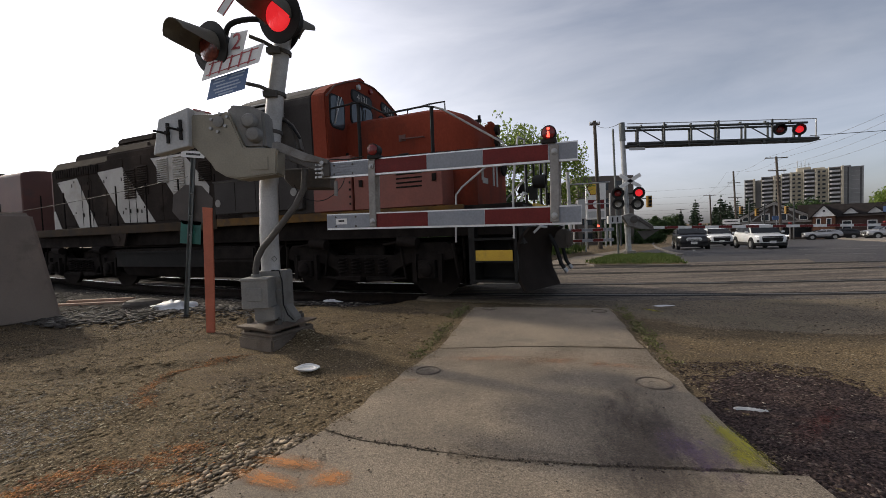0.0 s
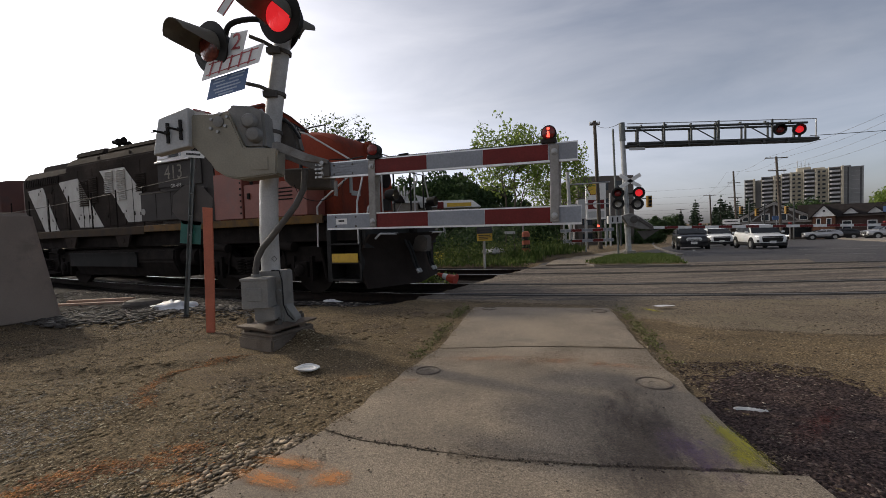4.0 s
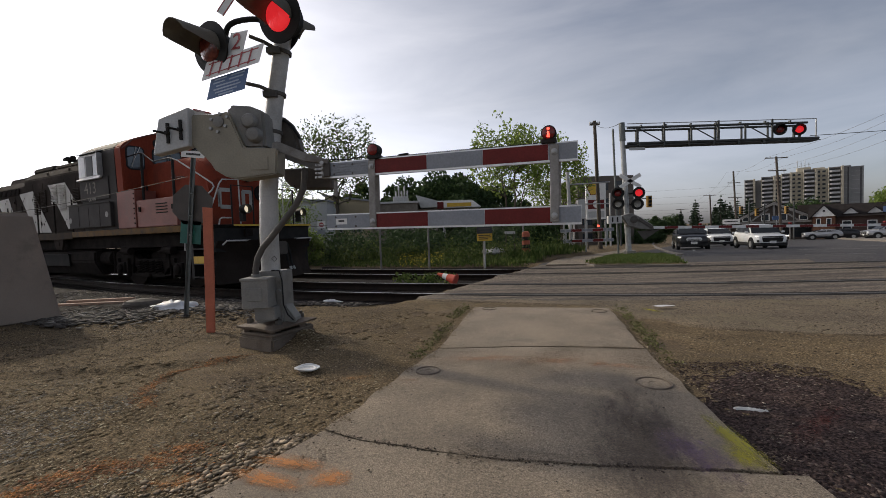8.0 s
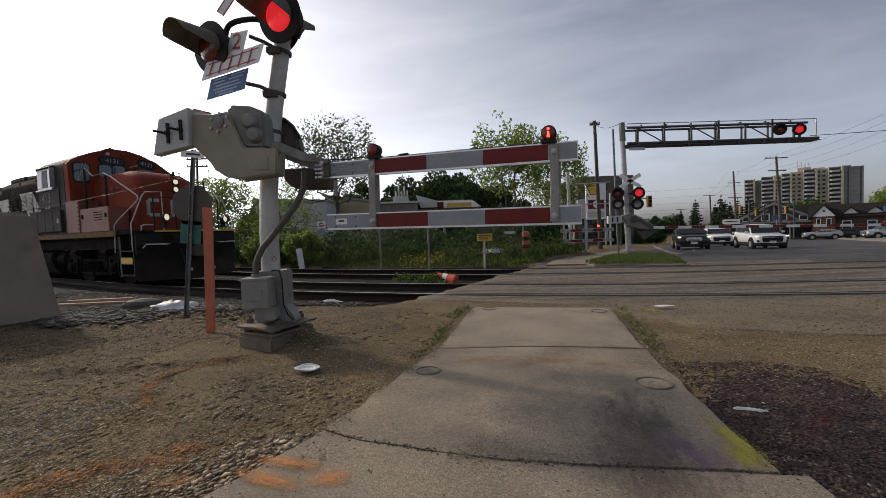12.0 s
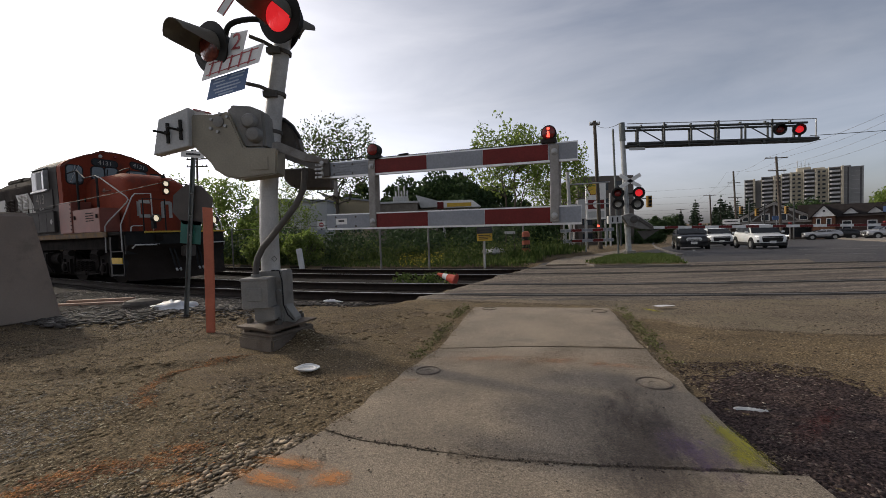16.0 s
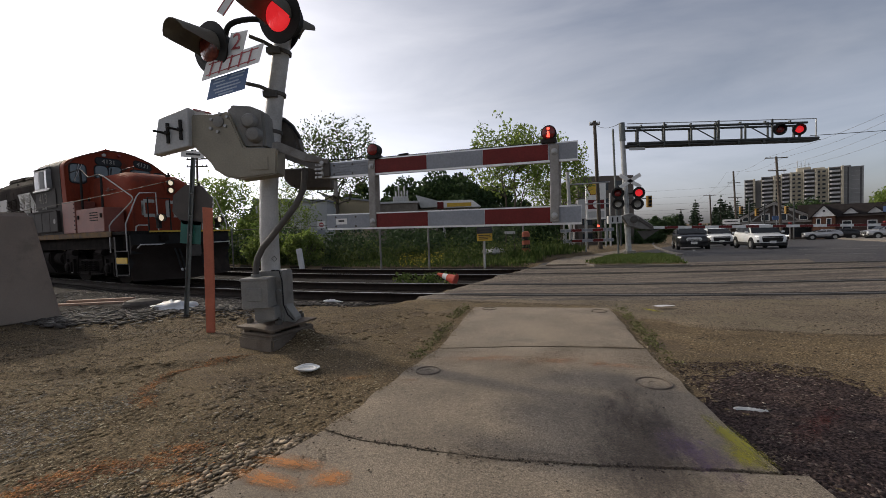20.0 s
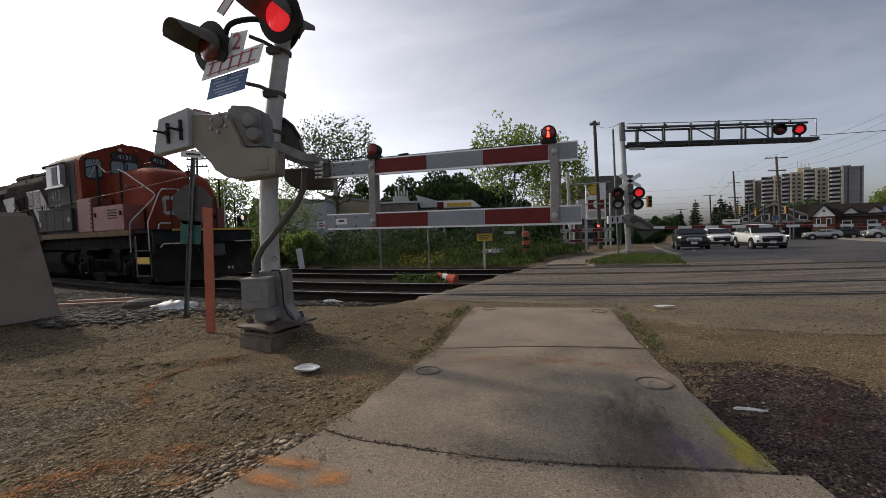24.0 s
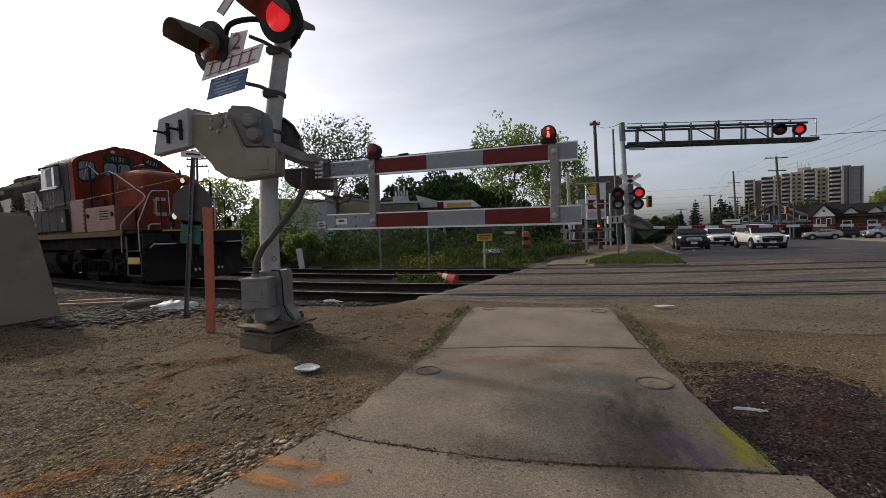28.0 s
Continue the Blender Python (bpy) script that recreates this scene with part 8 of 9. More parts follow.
def low_buildings():
    cream = mat("cream_wall", (0.30, 0.25, 0.16), (0.26, 0.22, 0.145), 0.7, 0.85, dirt=(0.2, 0.17, 0.12), dirt_amount=0.15)
    pale = mat("pale_metal_cladding", (0.42, 0.43, 0.43), (0.36, 0.37, 0.37), 0.8, 0.6)
    roof = mat("grey_membrane", (0.22, 0.23, 0.25), (0.18, 0.19, 0.21), 0.6, 0.8)
    b = thing("workshop", pose(-12.2, 44.0, -1.8), "cream flat-roofed workshop beyond the fence", "building")
    part("wall", S().prism([(0, 0), (4.7, 0), (4.7, 6.4), (0, 7.1)], 1, 0, 12), cream, b, bevel=0.02)
    part("low_wing", S().span((4.7, 1.5, 0), (9.6, 12, 6.2)), M_concrete, b, "grey low wing", bevel=0.02)
    part("wing_roof", S().span((4.7, 1.3, 6.2), (9.8, 12, 6.4)), M_lightgrey, b)
    part("roof", S().prism([(-0.2, 7.1), (4.8, 6.38), (4.8, 6.55), (-0.2, 7.28)], 1, -0.2, 12.2), roof, b)
    for k in range(2):
        wdw = part("window", S().span((0.6 + 2 * k, -0.05, 3.2), (1.8 + 2 * k, 0.0, 4.4)), M_frame, b)
        part("pane", S().span((0.68 + 2 * k, -0.06, 3.28), (1.72 + 2 * k, -0.05, 4.32)), M_cabglass, wdw)
    for k in range(5):
        part("roof_pipe", S().rod((7.2 + 0.32 * k, 2.4, 5.4), (7.2 + 0.32 * k, 2.4, 7.6 + 0.5 * (k % 2)), 0.09, seg=8), M_galv, b)
    part("roof_unit", S().span((6.9, 2.0, 6.4), (8.5, 3.5, 7.0)), M_galv, b, bevel=0.04)
    w = thing("shed", pose(-17.5, 39.5, -1.6), "pale metal-clad shed beyond the fence", "building")
    part("wall", S().span((0, 0, 0), (6.7, 9, 6.0)), pale, w)
    for k in range(28):
        part("seam", S().span((0.1 + 0.24 * k, -0.03, 0.1), (0.15 + 0.24 * k, 0.0, 5.9)), pale, w)
    part("roof", S().prism([(-0.2, 6.0), (6.9, 6.0), (6.9, 6.15), (-0.2, 6.5)], 1, -0.2, 9.2), roof, w)
    g = thing("fuel_station_shop", pose(-2.85, 47.0, -1.8), "low shop with a grey sloping roof", "building")
    part("wall", S().span((0, 0.3, 0), (2.3, 5, 5.6)), M_concrete, g)
    part("roof", S().prism([(0.0, 7.15), (2.35, 6.45), (2.35, 5.75), (0.55, 5.7)], 1, -0.2, 5.2), M_lightgrey, g)
    c = thing("fuel_station_canopy", pose(-0.55, 50.0, -1.9), "fuel station canopy with white, yellow and red bands", "canopy")
    part("fascia", S().span((0, 0, 5.9), (4.2, 9, 6.75)), M_white, c)
    part("yellow_band", S().span((1.2, -0.04, 6.0), (4.1, 0.0, 6.45)), M_yellow, c, "yellow band on the fascia")
    part("red_band", S().span((0.05, -0.05, 5.8), (0.8, 0.0, 6.6)), M_armred, c, "red band on the fascia")
    part("slope_edge", S().prism([(4.2, 6.75), (5.3, 5.9), (4.2, 5.9)], 1, 0, 9), M_white, c)
    for x in (0.8, 3.6):
        for y in (1.5, 7.5):
            part("column", S().span((x - 0.15, y - 0.15, 0), (x + 0.15, y + 0.15, 5.9)), M_lightgrey, c)


low_buildings()


# ---- beyond the crossing: island, signals, vehicles ----
ROADWARD = Vector((0.46, 0.888, 0)).normalized()


def far_pavement():
    left = [(3.30, 13.5), (4.0, 15.3), (5.6, 19.0), (7.21, 23.1), (9.6, 29.0), (13.5, 37.0), (22, 54), (48, 104)]
    right = [(4.95, 13.3), (5.6, 15.2), (7.5, 19.0), (9.9, 23.1), (12.6, 29.0), (16.4, 37.0), (25, 54), (51, 104)]
    edged_strip("far_pavement", left, right, lambda x, y: land_z(x, y) + 0.05, M_slab, 0.1, "pale concrete pavement beyond the tracks", "pavement")
    kl = [(10.3, 18.4), (10.4, 18.5), (12.3, 23.1), (15.0, 29.0), (18.8, 37.0), (27, 54), (53, 104)]
    edged_strip("kerb", kl, [(x + 0.25, y) for x, y in kl], lambda x, y: land_z(x, y) + 0.06, M_concrete, 0.2, "pale concrete kerb along the road", "kerb")
    kr = [(27.5, 24.8), (33, 31), (43, 44.0), (56, 60), (80, 92)]
    edged_strip("kerb", kr, [(x + 0.4, y - 0.1) for x, y in kr], lambda x, y: land_z(x, y) + 0.14, M_concrete, 0.25, "pale concrete kerb of the car park", "kerb")
    edged_strip("car_park", [(x + 0.4, y - 0.1) for x, y in kr], [(x + 40, y - 12) for x, y in kr], lambda x, y: land_z(x, y) + 0.10, M_concrete, 0.1, "pale paved car park beside the road", "car park")
    white = mat("worn_road_paint", (0.36, 0.35, 0.32), (0.25, 0.24, 0.22), 6, 0.8)
    for a, b, w in (((13.2, 15.2), (14.9, 14.4), 0.14), ((17.5, 20.5), (22.0, 17.5), 0.14), ((15.6, 26.0), (14.2, 23.6), 0.12), ((24.6, 32.6), (23.4, 30.4), 0.12), ((28, 38), (26.8, 36), 0.12), ((22.6, 23.4), (28, 22.0), 0.14)):
        d = (Vector(b) - Vector(a)).normalized()
        n = Vector((-d.y, d.x)) * w / 2
        A, B = Vector(a), Vector(b)
        pts = [A.lerp(B, k / 6) for k in range(7)]
        edged_strip("lane_mark", [tuple(p + n) for p in pts], [tuple(p - n) for p in pts], lambda x, y: road_z(x, y) + 0.006, white, 0.002, "worn white lane marking on the asphalt", "lane marking")
    # grass island with its kerb
    ring = [(4.55, 13.6), (4.6, 12.75), (5.85, 12.3), (7.05, 11.95), (8.0, 14.0), (8.9, 16.4), (9.75, 18.4), (9.3, 19.6), (7.8, 19.2), (6.0, 16.0)]
    rim = S()
    n = len(ring)
    c = Vector((7.0, 15.4))
    inner = [tuple(Vector(p).lerp(c, 0.035)) for p in ring]
    vs = [(x, y, land_z(x, y) + h) for h, pts in ((-0.05, ring), (0.05, ring), (0.05, inner), (0.03, inner)) for x, y in pts]
    fs = [(j * n + k, j * n + (k + 1) % n, (j + 1) * n + (k + 1) % n, (j + 1) * n + k) for j in range(3) for k in range(n)]
    single("island_kerb", rim.add(vs, fs), M_concrete, "low concrete kerb round the grass island", "kerb", kind="structure")
    soil = S().add([(x, y, land_z(x, y) + 0.06) for x, y in inner] + [(c.x, c.y, land_z(c.x, c.y) + 0.14)], [(k, (k + 1) % n, n) for k in range(n)])
    single("island_soil", soil, M_dirt, "soil of the grass island", "ground", kind="structure")
    rs = np.random.RandomState(31)
    P = []
    while len(P) < 14000:
        q = rs.rand(n) ** 7
        q /= q.sum()
        x, y = (np.array(inner) * q[:, None]).sum(0)
        P.append((x, y, land_z(x, y) + 0.06))
    P = np.array(P)
    m = len(P)
    a, h = rs.uniform(0, math.tau, m), rs.uniform(0.03, 0.12, m)
    side = np.stack([np.cos(a), np.sin(a), np.zeros(m)], 1) * rs.uniform(0.008, 0.02, (m, 1))
    tip = P + np.stack([rs.normal(0, 0.06, m), rs.normal(0, 0.06, m), h], 1)
    V = np.stack([P - side, (P + tip) / 2 - side, tip, (P + tip) / 2 + side], 1).reshape(-1, 3)
    tagged(new("island_grass", bulk("island_grass", V, np.arange(len(V)).reshape(-1, 4), M_grass)), "green grass on the traffic island", "grass", kind="stuff")


far_pavement()


def cantilever():
    root = thing("cantilever_signal", pose(0, 0, 0), "steel cantilever truss with red crossing lamps over the road", "crossing signal")
    b, t = Vector((8.46, 19.0, -0.4)), Vector((8.22, 19.0, 5.78))
    part("mast", S().rod(b, t, 0.13, 0.10, seg=16), M_galv, root, "tall galvanised mast", smooth=True)
    part("mast_top", S().rod(t - (t - b) * 0.13, t, 0.13, 0.13, seg=14), M_greenpost, root)
    part("ladder_pole", S().rod((8.02, 19.1, -0.3), (7.86, 19.1, 5.55), 0.05, seg=8), M_greenpost, root)
    dark = M_truss
    L, R = 8.35, 16.75
    def zb(x):
        return 4.80 - 0.004 * (x - L)
    def zt(x):
        return 5.49 - 0.004 * (x - L)
    for y in (18.75, 19.3):
        part("bottom_chord", S().rod((L, y, zb(L)), (R + 0.1, y, zb(R)), 0.062, seg=8), dark, root)
        part("top_chord", S().rod((L, y, zt(L)), (R - 0.4, y, zt(R)), 0.05, seg=8), dark, root)
        part("hand_line", S().rod((L, y, zt(L) + 0.18), (R, y, zt(R) + 0.16), 0.018, seg=6), M_galv, root)
        xs = [L + 0.45 + 1.2 * k + (0.22 if y > 19 else 0.0) for k in range(7)]
        for k, x in enumerate(xs):
            part("vertical", S().rod((x, y, zb(x)), (x, y, zt(x) + (0.2 if k % 2 else 0.0)), 0.045 if k % 3 else 0.06, seg=6), dark, root)
            if k < 6 and y < 19:
                x2 = xs[k + 1]
                a, c = ((x, y, zt(x)), (x2, y, zb(x2))) if k % 2 == 0 else ((x, y, zb(x)), (x2, y, zt(x2)))
                if k in (0, 2, 4):
                    part("diagonal", S().rod(a, c, 0.025, seg=6), dark, root)
    part("walk_plate", S().span((L, 18.72, zb(L) - 0.12), (R + 0.2, 19.33, zb(L) - 0.09)), dark, root)
    part("end_post", S().rod((R, 18.75, zb(R)), (R, 18.75, zt(R) + 0.16), 0.03, seg=6), M_galv, root)
    part("sign_plate", S().box((8.75, 18.7, 4.55), (0.7, 0.02, 0.12)), M_lightgrey, root)
    # the lower two lenses are coloured grey for the sky they reflect
    for x, z, lens in ((15.04, 5.17, M_reddim), (15.89, 5.14, M_redlit), (8.77, 2.60, M_redlit), (7.84, 2.62, M_reddim), (8.70, 2.11, M_headoff), (7.84, 2.15, M_headoff)):
        signal_head(root, (x, 18.62, z), (-0.42, -0.9, 0), lens, "round black lamp head with a lit red lens" if lens is M_redlit else "round black lamp head, unlit", hood=0.3, cover=M_black)
        part("stalk", S().rod((x, 18.9, z), (8.5 if x < 10 else x, 19.0, z if x < 10 else z + 0.25), 0.03, seg=6), M_black, root)
    for sg in (1, -1):
        part("crossbuck_blade", S().box((8.45, 18.75, 3.15), (1.08, 0.02, 0.17), turn=(0, 31 * sg, 0)), M_white, root, "white crossbuck blade", bevel=0.003)
    gm = part("gate_machine", S().prism([(7.95, 1.62), (8.35, 1.72), (8.75, 1.52), (9.3, 1.15), (9.35, 0.95), (8.8, 0.98), (8.2, 1.15)], 1, 18.45, 18.75), M_dullsteel, root, "weathered grey gate machine", bevel=0.02)
    part("side_cover", S().lathe([(0.16, 0), (0.16, 0.04), (0.06, 0.06)], at=(8.45, 18.45, 1.42), seg=14, to=(0, -1, 0)), M_conduit, gm, smooth=True)
    part("drive_arm", S().prism([(8.62, 1.40), (8.70, 1.48), (9.28, 1.10), (9.24, 1.0)], 1, 18.38, 18.44), M_conduit, gm)
    part("weight", S().span((7.35, 18.5, 1.28), (7.95, 18.7, 1.62)), M_lightgrey, gm)
    part("weight_slot", S().span((7.50, 18.48, 1.34), (7.56, 18.5, 1.56)).span((7.72, 18.48, 1.34), (7.78, 18.5, 1.56)), M_black, gm)
    part("base_box", S().box((8.46, 18.95, -0.15), (0.42, 0.42, 0.35)), M_greybox, root, bevel=0.02)
    part("guard_plate", S().prism([(8.7, 0.9), (9.7, 0.95), (9.0, 0.5)], 1, 18.66, 18.70), M_conduit, root)
    for k in range(7):
        x = L + 0.5 + 1.1 * k
        part("chord_clamp", S().box((x, 18.72, zb(x) - 0.09), (0.07, 0.14, 0.15)), dark, root)
        part("chord_clamp", S().box((x + 0.1, 18.72, zt(x) + 0.05), (0.05, 0.11, 0.12)), dark, root)
    # long road gate arm
    arm = thing("road_gate", pose(9.25, 18.55, 1.04, 0, 1.3, 0), "lowered red and white striped road gate arm", "crossing gate")
    L2, n = 12.6, 21
    beam = part("arm", S().span((0, 0, -0.06), (L2, 0.05, 0.06)), M_alu, arm)
    for k in range(n):
        a = L2 * k / n
        part("band", S().span((a, -0.006, -0.055), (a + L2 / n, -0.001, 0.055)), M_armred if k % 2 else M_white, beam, "red band" if k % 2 else "white band")
    for x in (2.2, 6.2, 10.4):
        part("tip_lamp", S().lathe([(0.06, -0.04), (0.06, 0.03), (0.03, 0.05)], at=(x, 0.02, 0.12), seg=12, to=(0, -1, 0)), M_reddim, arm)


cantilever()


def far_pedestrian_signal():
    root = thing("pedestrian_signal", pose(0, 0, 0), "far pedestrian gate mast with small striped arms", "crossing signal")
    part("mast", S().rod((6.78, 22.0, -0.4), (6.64, 22.0, 4.05), 0.10, 0.09, seg=14), M_mastpaint, root, smooth=True)
    part("cross_arm", S().rod((6.6, 22.0, 3.40), (8.85, 22.0, 3.47), 0.035, seg=8).rod((6.6, 22.0, 2.36), (8.8, 22.0, 2.36), 0.03, seg=8), M_galv, root)
    part("cabinet", S().span((7.1, 21.8, 1.6), (7.5, 22.1, 2.6)), M_lightgrey, root, bevel=0.03)
    for z0, ln in ((1.0, 2.75), (0.46, 2.75)):
        beam = part("arm", S().span((6.1, 21.6, z0 - 0.08), (6.1 + ln, 21.64, z0 + 0.08)), M_alu, root, "small striped gate arm")
        for k in range(5):
            part("band", S().span((6.1 + 0.55 * k, 21.593, z0 - 0.07), (6.65 + 0.55 * k, 21.598, z0 + 0.07)), M_armred if k % 2 else M_armgrey, beam)
    for x in (6.35, 8.5):
        part("link", S().span((x - 0.05, 21.57, 0.40), (x + 0.05, 21.59, 1.06)), M_galv, root)
    part("lamp", S().lathe([(0.055, -0.05), (0.055, 0.03), (0.03, 0.05)], at=(8.05, 21.58, 1.2), seg=14, to=(0, -1, 0)), M_redhot, root, "lit arm lamp")
    for x in (6.45, 7.6):
        part("foot_post", S().rod((x, 22.2, -0.4), (x, 22.2, 1.6), 0.05, seg=8), M_galv, root)
    part("foundation", S().span((6.45, 21.7, -0.5), (7.1, 22.3, -0.2)), M_concrete, root)
    r = thing("guard_rail", pose(0, 0, 0), "low wooden guard rail beside the far pavement", "railing")
    for k in range(4):
        part("post", S().rod((8.6 + 0.7 * k, 26 + 1.6 * k, -0.7), (8.6 + 0.7 * k, 26 + 1.6 * k, 0.35), 0.05, seg=8), M_bark, r)
    part("rail", S().rod((8.6, 26, 0.25), (10.7, 30.8, 0.15), 0.05, seg=8), M_bark, r)


far_pedestrian_signal()


def car(name, m, paint, label, L=4.5, W=1.84, H=1.62, lit=True, chrome=False):
    """A small sport utility car, lofted from rounded sections; its front points along +x."""
    root = thing(name, m, label, "car", "waiting cars" if lit else "parked cars")
    a, b, w = L / 2, -L / 2, W / 2

    def loft(rows, sect):
        n = len(sect(*rows[0]))
        vs = [p for r in rows for p in sect(*r)]
        fs = [(k * n + q, k * n + (q + 1) % n, (k + 1) * n + (q + 1) % n, (k + 1) * n + q) for k in range(len(rows) - 1) for q in range(n)]
        fs += [tuple(range(n - 1, -1, -1)), tuple(range((len(rows) - 1) * n, len(rows) * n))]
        return S().add(vs, fs)

    def hull(x, zb, zt, q):
        h = [(q * 0.90, zb), (q * 0.985, zb + 0.10), (q, (zb + zt) / 2), (q * 0.985, zt - 0.16), (q * 0.94, zt - 0.05), (q * 0.80, zt)]
        return [(x, y, z) for y, z in h] + [(x, 0, zt + 0.025)] + [(x, -y, z) for y, z in reversed(h)] + [(x, 0, zb)]
    body = part("body", loft([(b, 0.50, 0.88, w * 0.78), (b + 0.07, 0.40, 0.96, w * 0.90), (b + 0.35, 0.34, 1.04, w * 0.985), (b + 1.3, 0.32, 1.06, w), (a - 1.45, 0.32, 1.04, w), (a - 1.0, 0.32, 1.00, w * 0.99), (a - 0.45, 0.33, 0.97, w * 0.965), (a - 0.18, 0.36, 0.94, w * 0.91), (a - 0.06, 0.40, 0.90, w * 0.84), (a, 0.46, 0.84, w * 0.76)], hull), paint, root, smooth=True)
    part("lower_trim", loft([(b + 0.03, 0.36, 0.50, w * 0.86), (b + 0.3, 0.22, 0.46, w * 0.985), (a - 0.5, 0.22, 0.44, w * 0.98), (a - 0.14, 0.24, 0.46, w * 0.90), (a + 0.015, 0.28, 0.46, w * 0.76)], lambda x, zb, zt, q: [(x, q * 0.92, zb), (x, q * 1.012, zb + 0.08), (x, q * 1.012, zt), (x, -q * 1.012, zt), (x, -q * 1.012, zb + 0.08), (x, -q * 0.92, zb)]), M_rubber, root, "black plastic lower trim")

    def roofs(x, zb, zt, q0, q1):
        return [(x, q0, zb), (x, q1 + 0.02, zt - 0.10), (x, q1 - 0.10, zt), (x, 0, zt + 0.02), (x, -q1 + 0.10, zt), (x, -q1 - 0.02, zt - 0.10), (x, -q0, zb)]
    cabin = part("cabin", loft([(b + 0.16, 0.98, 1.10, w - 0.10, w - 0.16), (b + 0.50, 0.98, H - 0.12, w - 0.07, w - 0.22), (b + 1.0, 0.98, H - 0.02, w - 0.06, w - 0.22), (b + 1.9, 0.98, H, w - 0.06, w - 0.22), (a - 1.95, 0.98, H - 0.03, w - 0.06, w - 0.22), (a - 1.62, 0.98, H - 0.16, w - 0.06, w - 0.20), (a - 0.98, 0.96, 1.06, w - 0.10, w - 0.12)], roofs), paint, root, smooth=True)
    lo, hi = (a - 0.99, 1.045, w - 0.09), (a - 1.74, H - 0.085, w - 0.24)
    nx = Vector((hi[1] - lo[1], 0, lo[0] - hi[0])).normalized()
    ring = [(x + nx.x * d, sg * q, z + nx.z * d) for d in (0.0, 0.045) for x, z, q in (lo, hi) for sg in (-1, 1)]
    part("windscreen", S().add(ring, [(0, 1, 3, 2), (4, 6, 7, 5), (0, 4, 5, 1), (2, 3, 7, 6), (0, 2, 6, 4), (1, 5, 7, 3)]), M_cartint, cabin)
    for s in (-1, 1):
        def yy(z):
            return s * (w - 0.055 - (z - 0.98) / (H - 1.08) * 0.13)
        for pts in ([(a - 1.22, 1.08), (a - 1.78, H - 0.16), (a - 2.28, H - 0.13), (a - 2.28, 1.08)], [(a - 2.36, 1.08), (a - 2.36, H - 0.13), (b + 1.25, H - 0.14), (b + 1.05, 1.10)], [(b + 0.97, 1.12), (b + 1.17, H - 0.15), (b + 0.80, H - 0.20), (b + 0.58, 1.14)]):
            part("side_window", S().add([(x, yy(z), z) for x, z in pts] + [(x, yy(z) + s * 0.025, z) for x, z in pts], [(0, 1, 2, 3), (7, 6, 5, 4), (0, 4, 5, 1), (1, 5, 6, 2), (2, 6, 7, 3), (3, 7, 4, 0)]), M_cartint, cabin)
        part("roof_rail", S().tube([(a - 2.0, s * (w - 0.27), H - 0.02), (a - 2.3, s * (w - 0.27), H + 0.035), (b + 1.0, s * (w - 0.27), H + 0.03), (b + 0.7, s * (w - 0.27), H - 0.04)], 0.018, 6), M_black, root)
        part("mirror", S().box((a - 1.30, s * (w + 0.10), 1.10), (0.13, 0.20, 0.13)), paint, root, bevel=0.03)
        part("fog_lamp", S().box((a - 0.10, s * (w * 0.78), 0.56), (0.12, 0.22, 0.13), turn=(0, 0, -s * 24)), M_black, root, bevel=0.02)
        part("headlight", S().box((a - 0.15, s * (w * 0.78), 0.865), (0.14, 0.36, 0.07), turn=(0, 12, -s * 24)), M_carlight if lit else M_headoff, root, "lit headlight" if lit else "", bevel=0.02)
        for x in (a - 0.85, b + 0.85):
            part("wheel_arch", S().lathe([(0.44, -0.10), (0.44, 0.010), (0.36, 0.012), (0.02, -0.06)], at=(x, s * (w + 0.001), 0.36), seg=20, to=(0, s, 0)), M_rubber, root)
            tyre = part("wheel", S().lathe([(0.21, -0.11), (0.31, -0.11), (0.345, -0.06), (0.345, 0.06), (0.31, 0.11), (0.21, 0.11)], at=(x, s * (w - 0.09), 0.345), seg=20, to=(0, 1, 0)), M_rubber, root, "black tyre", smooth=True)
            part("rim", S().lathe([(0.21, 0), (0.20, 0.03), (0.06, 0.02), (0.02, 0.03)], at=(x, s * (w + 0.012), 0.345), seg=12, to=(0, s, 0)), M_galv, tyre)
    if chrome:
        gr = part("grille", S().prism([(-0.46, 0.74), (-0.36, 0.84), (0.36, 0.84), (0.46, 0.74), (0.38, 0.62), (-0.38, 0.62)], 0, a - 0.06, a + 0.03), M_alu, root, "oval chrome grille", bevel=0.012)
        part("grille_slot", S().span((a + 0.03, -0.34, 0.63), (a + 0.034, 0.34, 0.66)).span((a + 0.03, -0.36, 0.70), (a + 0.034, 0.36, 0.72)), M_black, gr)
    else:
        gr = part("grille", S().prism([(-w * 0.60, 0.86), (w * 0.60, 0.86), (w * 0.62, 0.70), (w * 0.56, 0.50), (-w * 0.56, 0.50), (-w * 0.62, 0.70)], 0, a - 0.06, a + 0.03), M_black, root, "black grille", bevel=0.02)
        part("grille_bar", S().span((a + 0.03, -w * 0.58, 0.775), (a + 0.036, w * 0.58, 0.795)), M_alu, gr)
    pl = part("number_plate", S().box((a + 0.045, 0, 0.50), (0.012, 0.34, 0.15)), M_white, root)
    part("plate_bar", S().box((a + 0.053, 0, 0.50), (0.004, 0.22, 0.06)), M_lightgrey, pl)
    return root


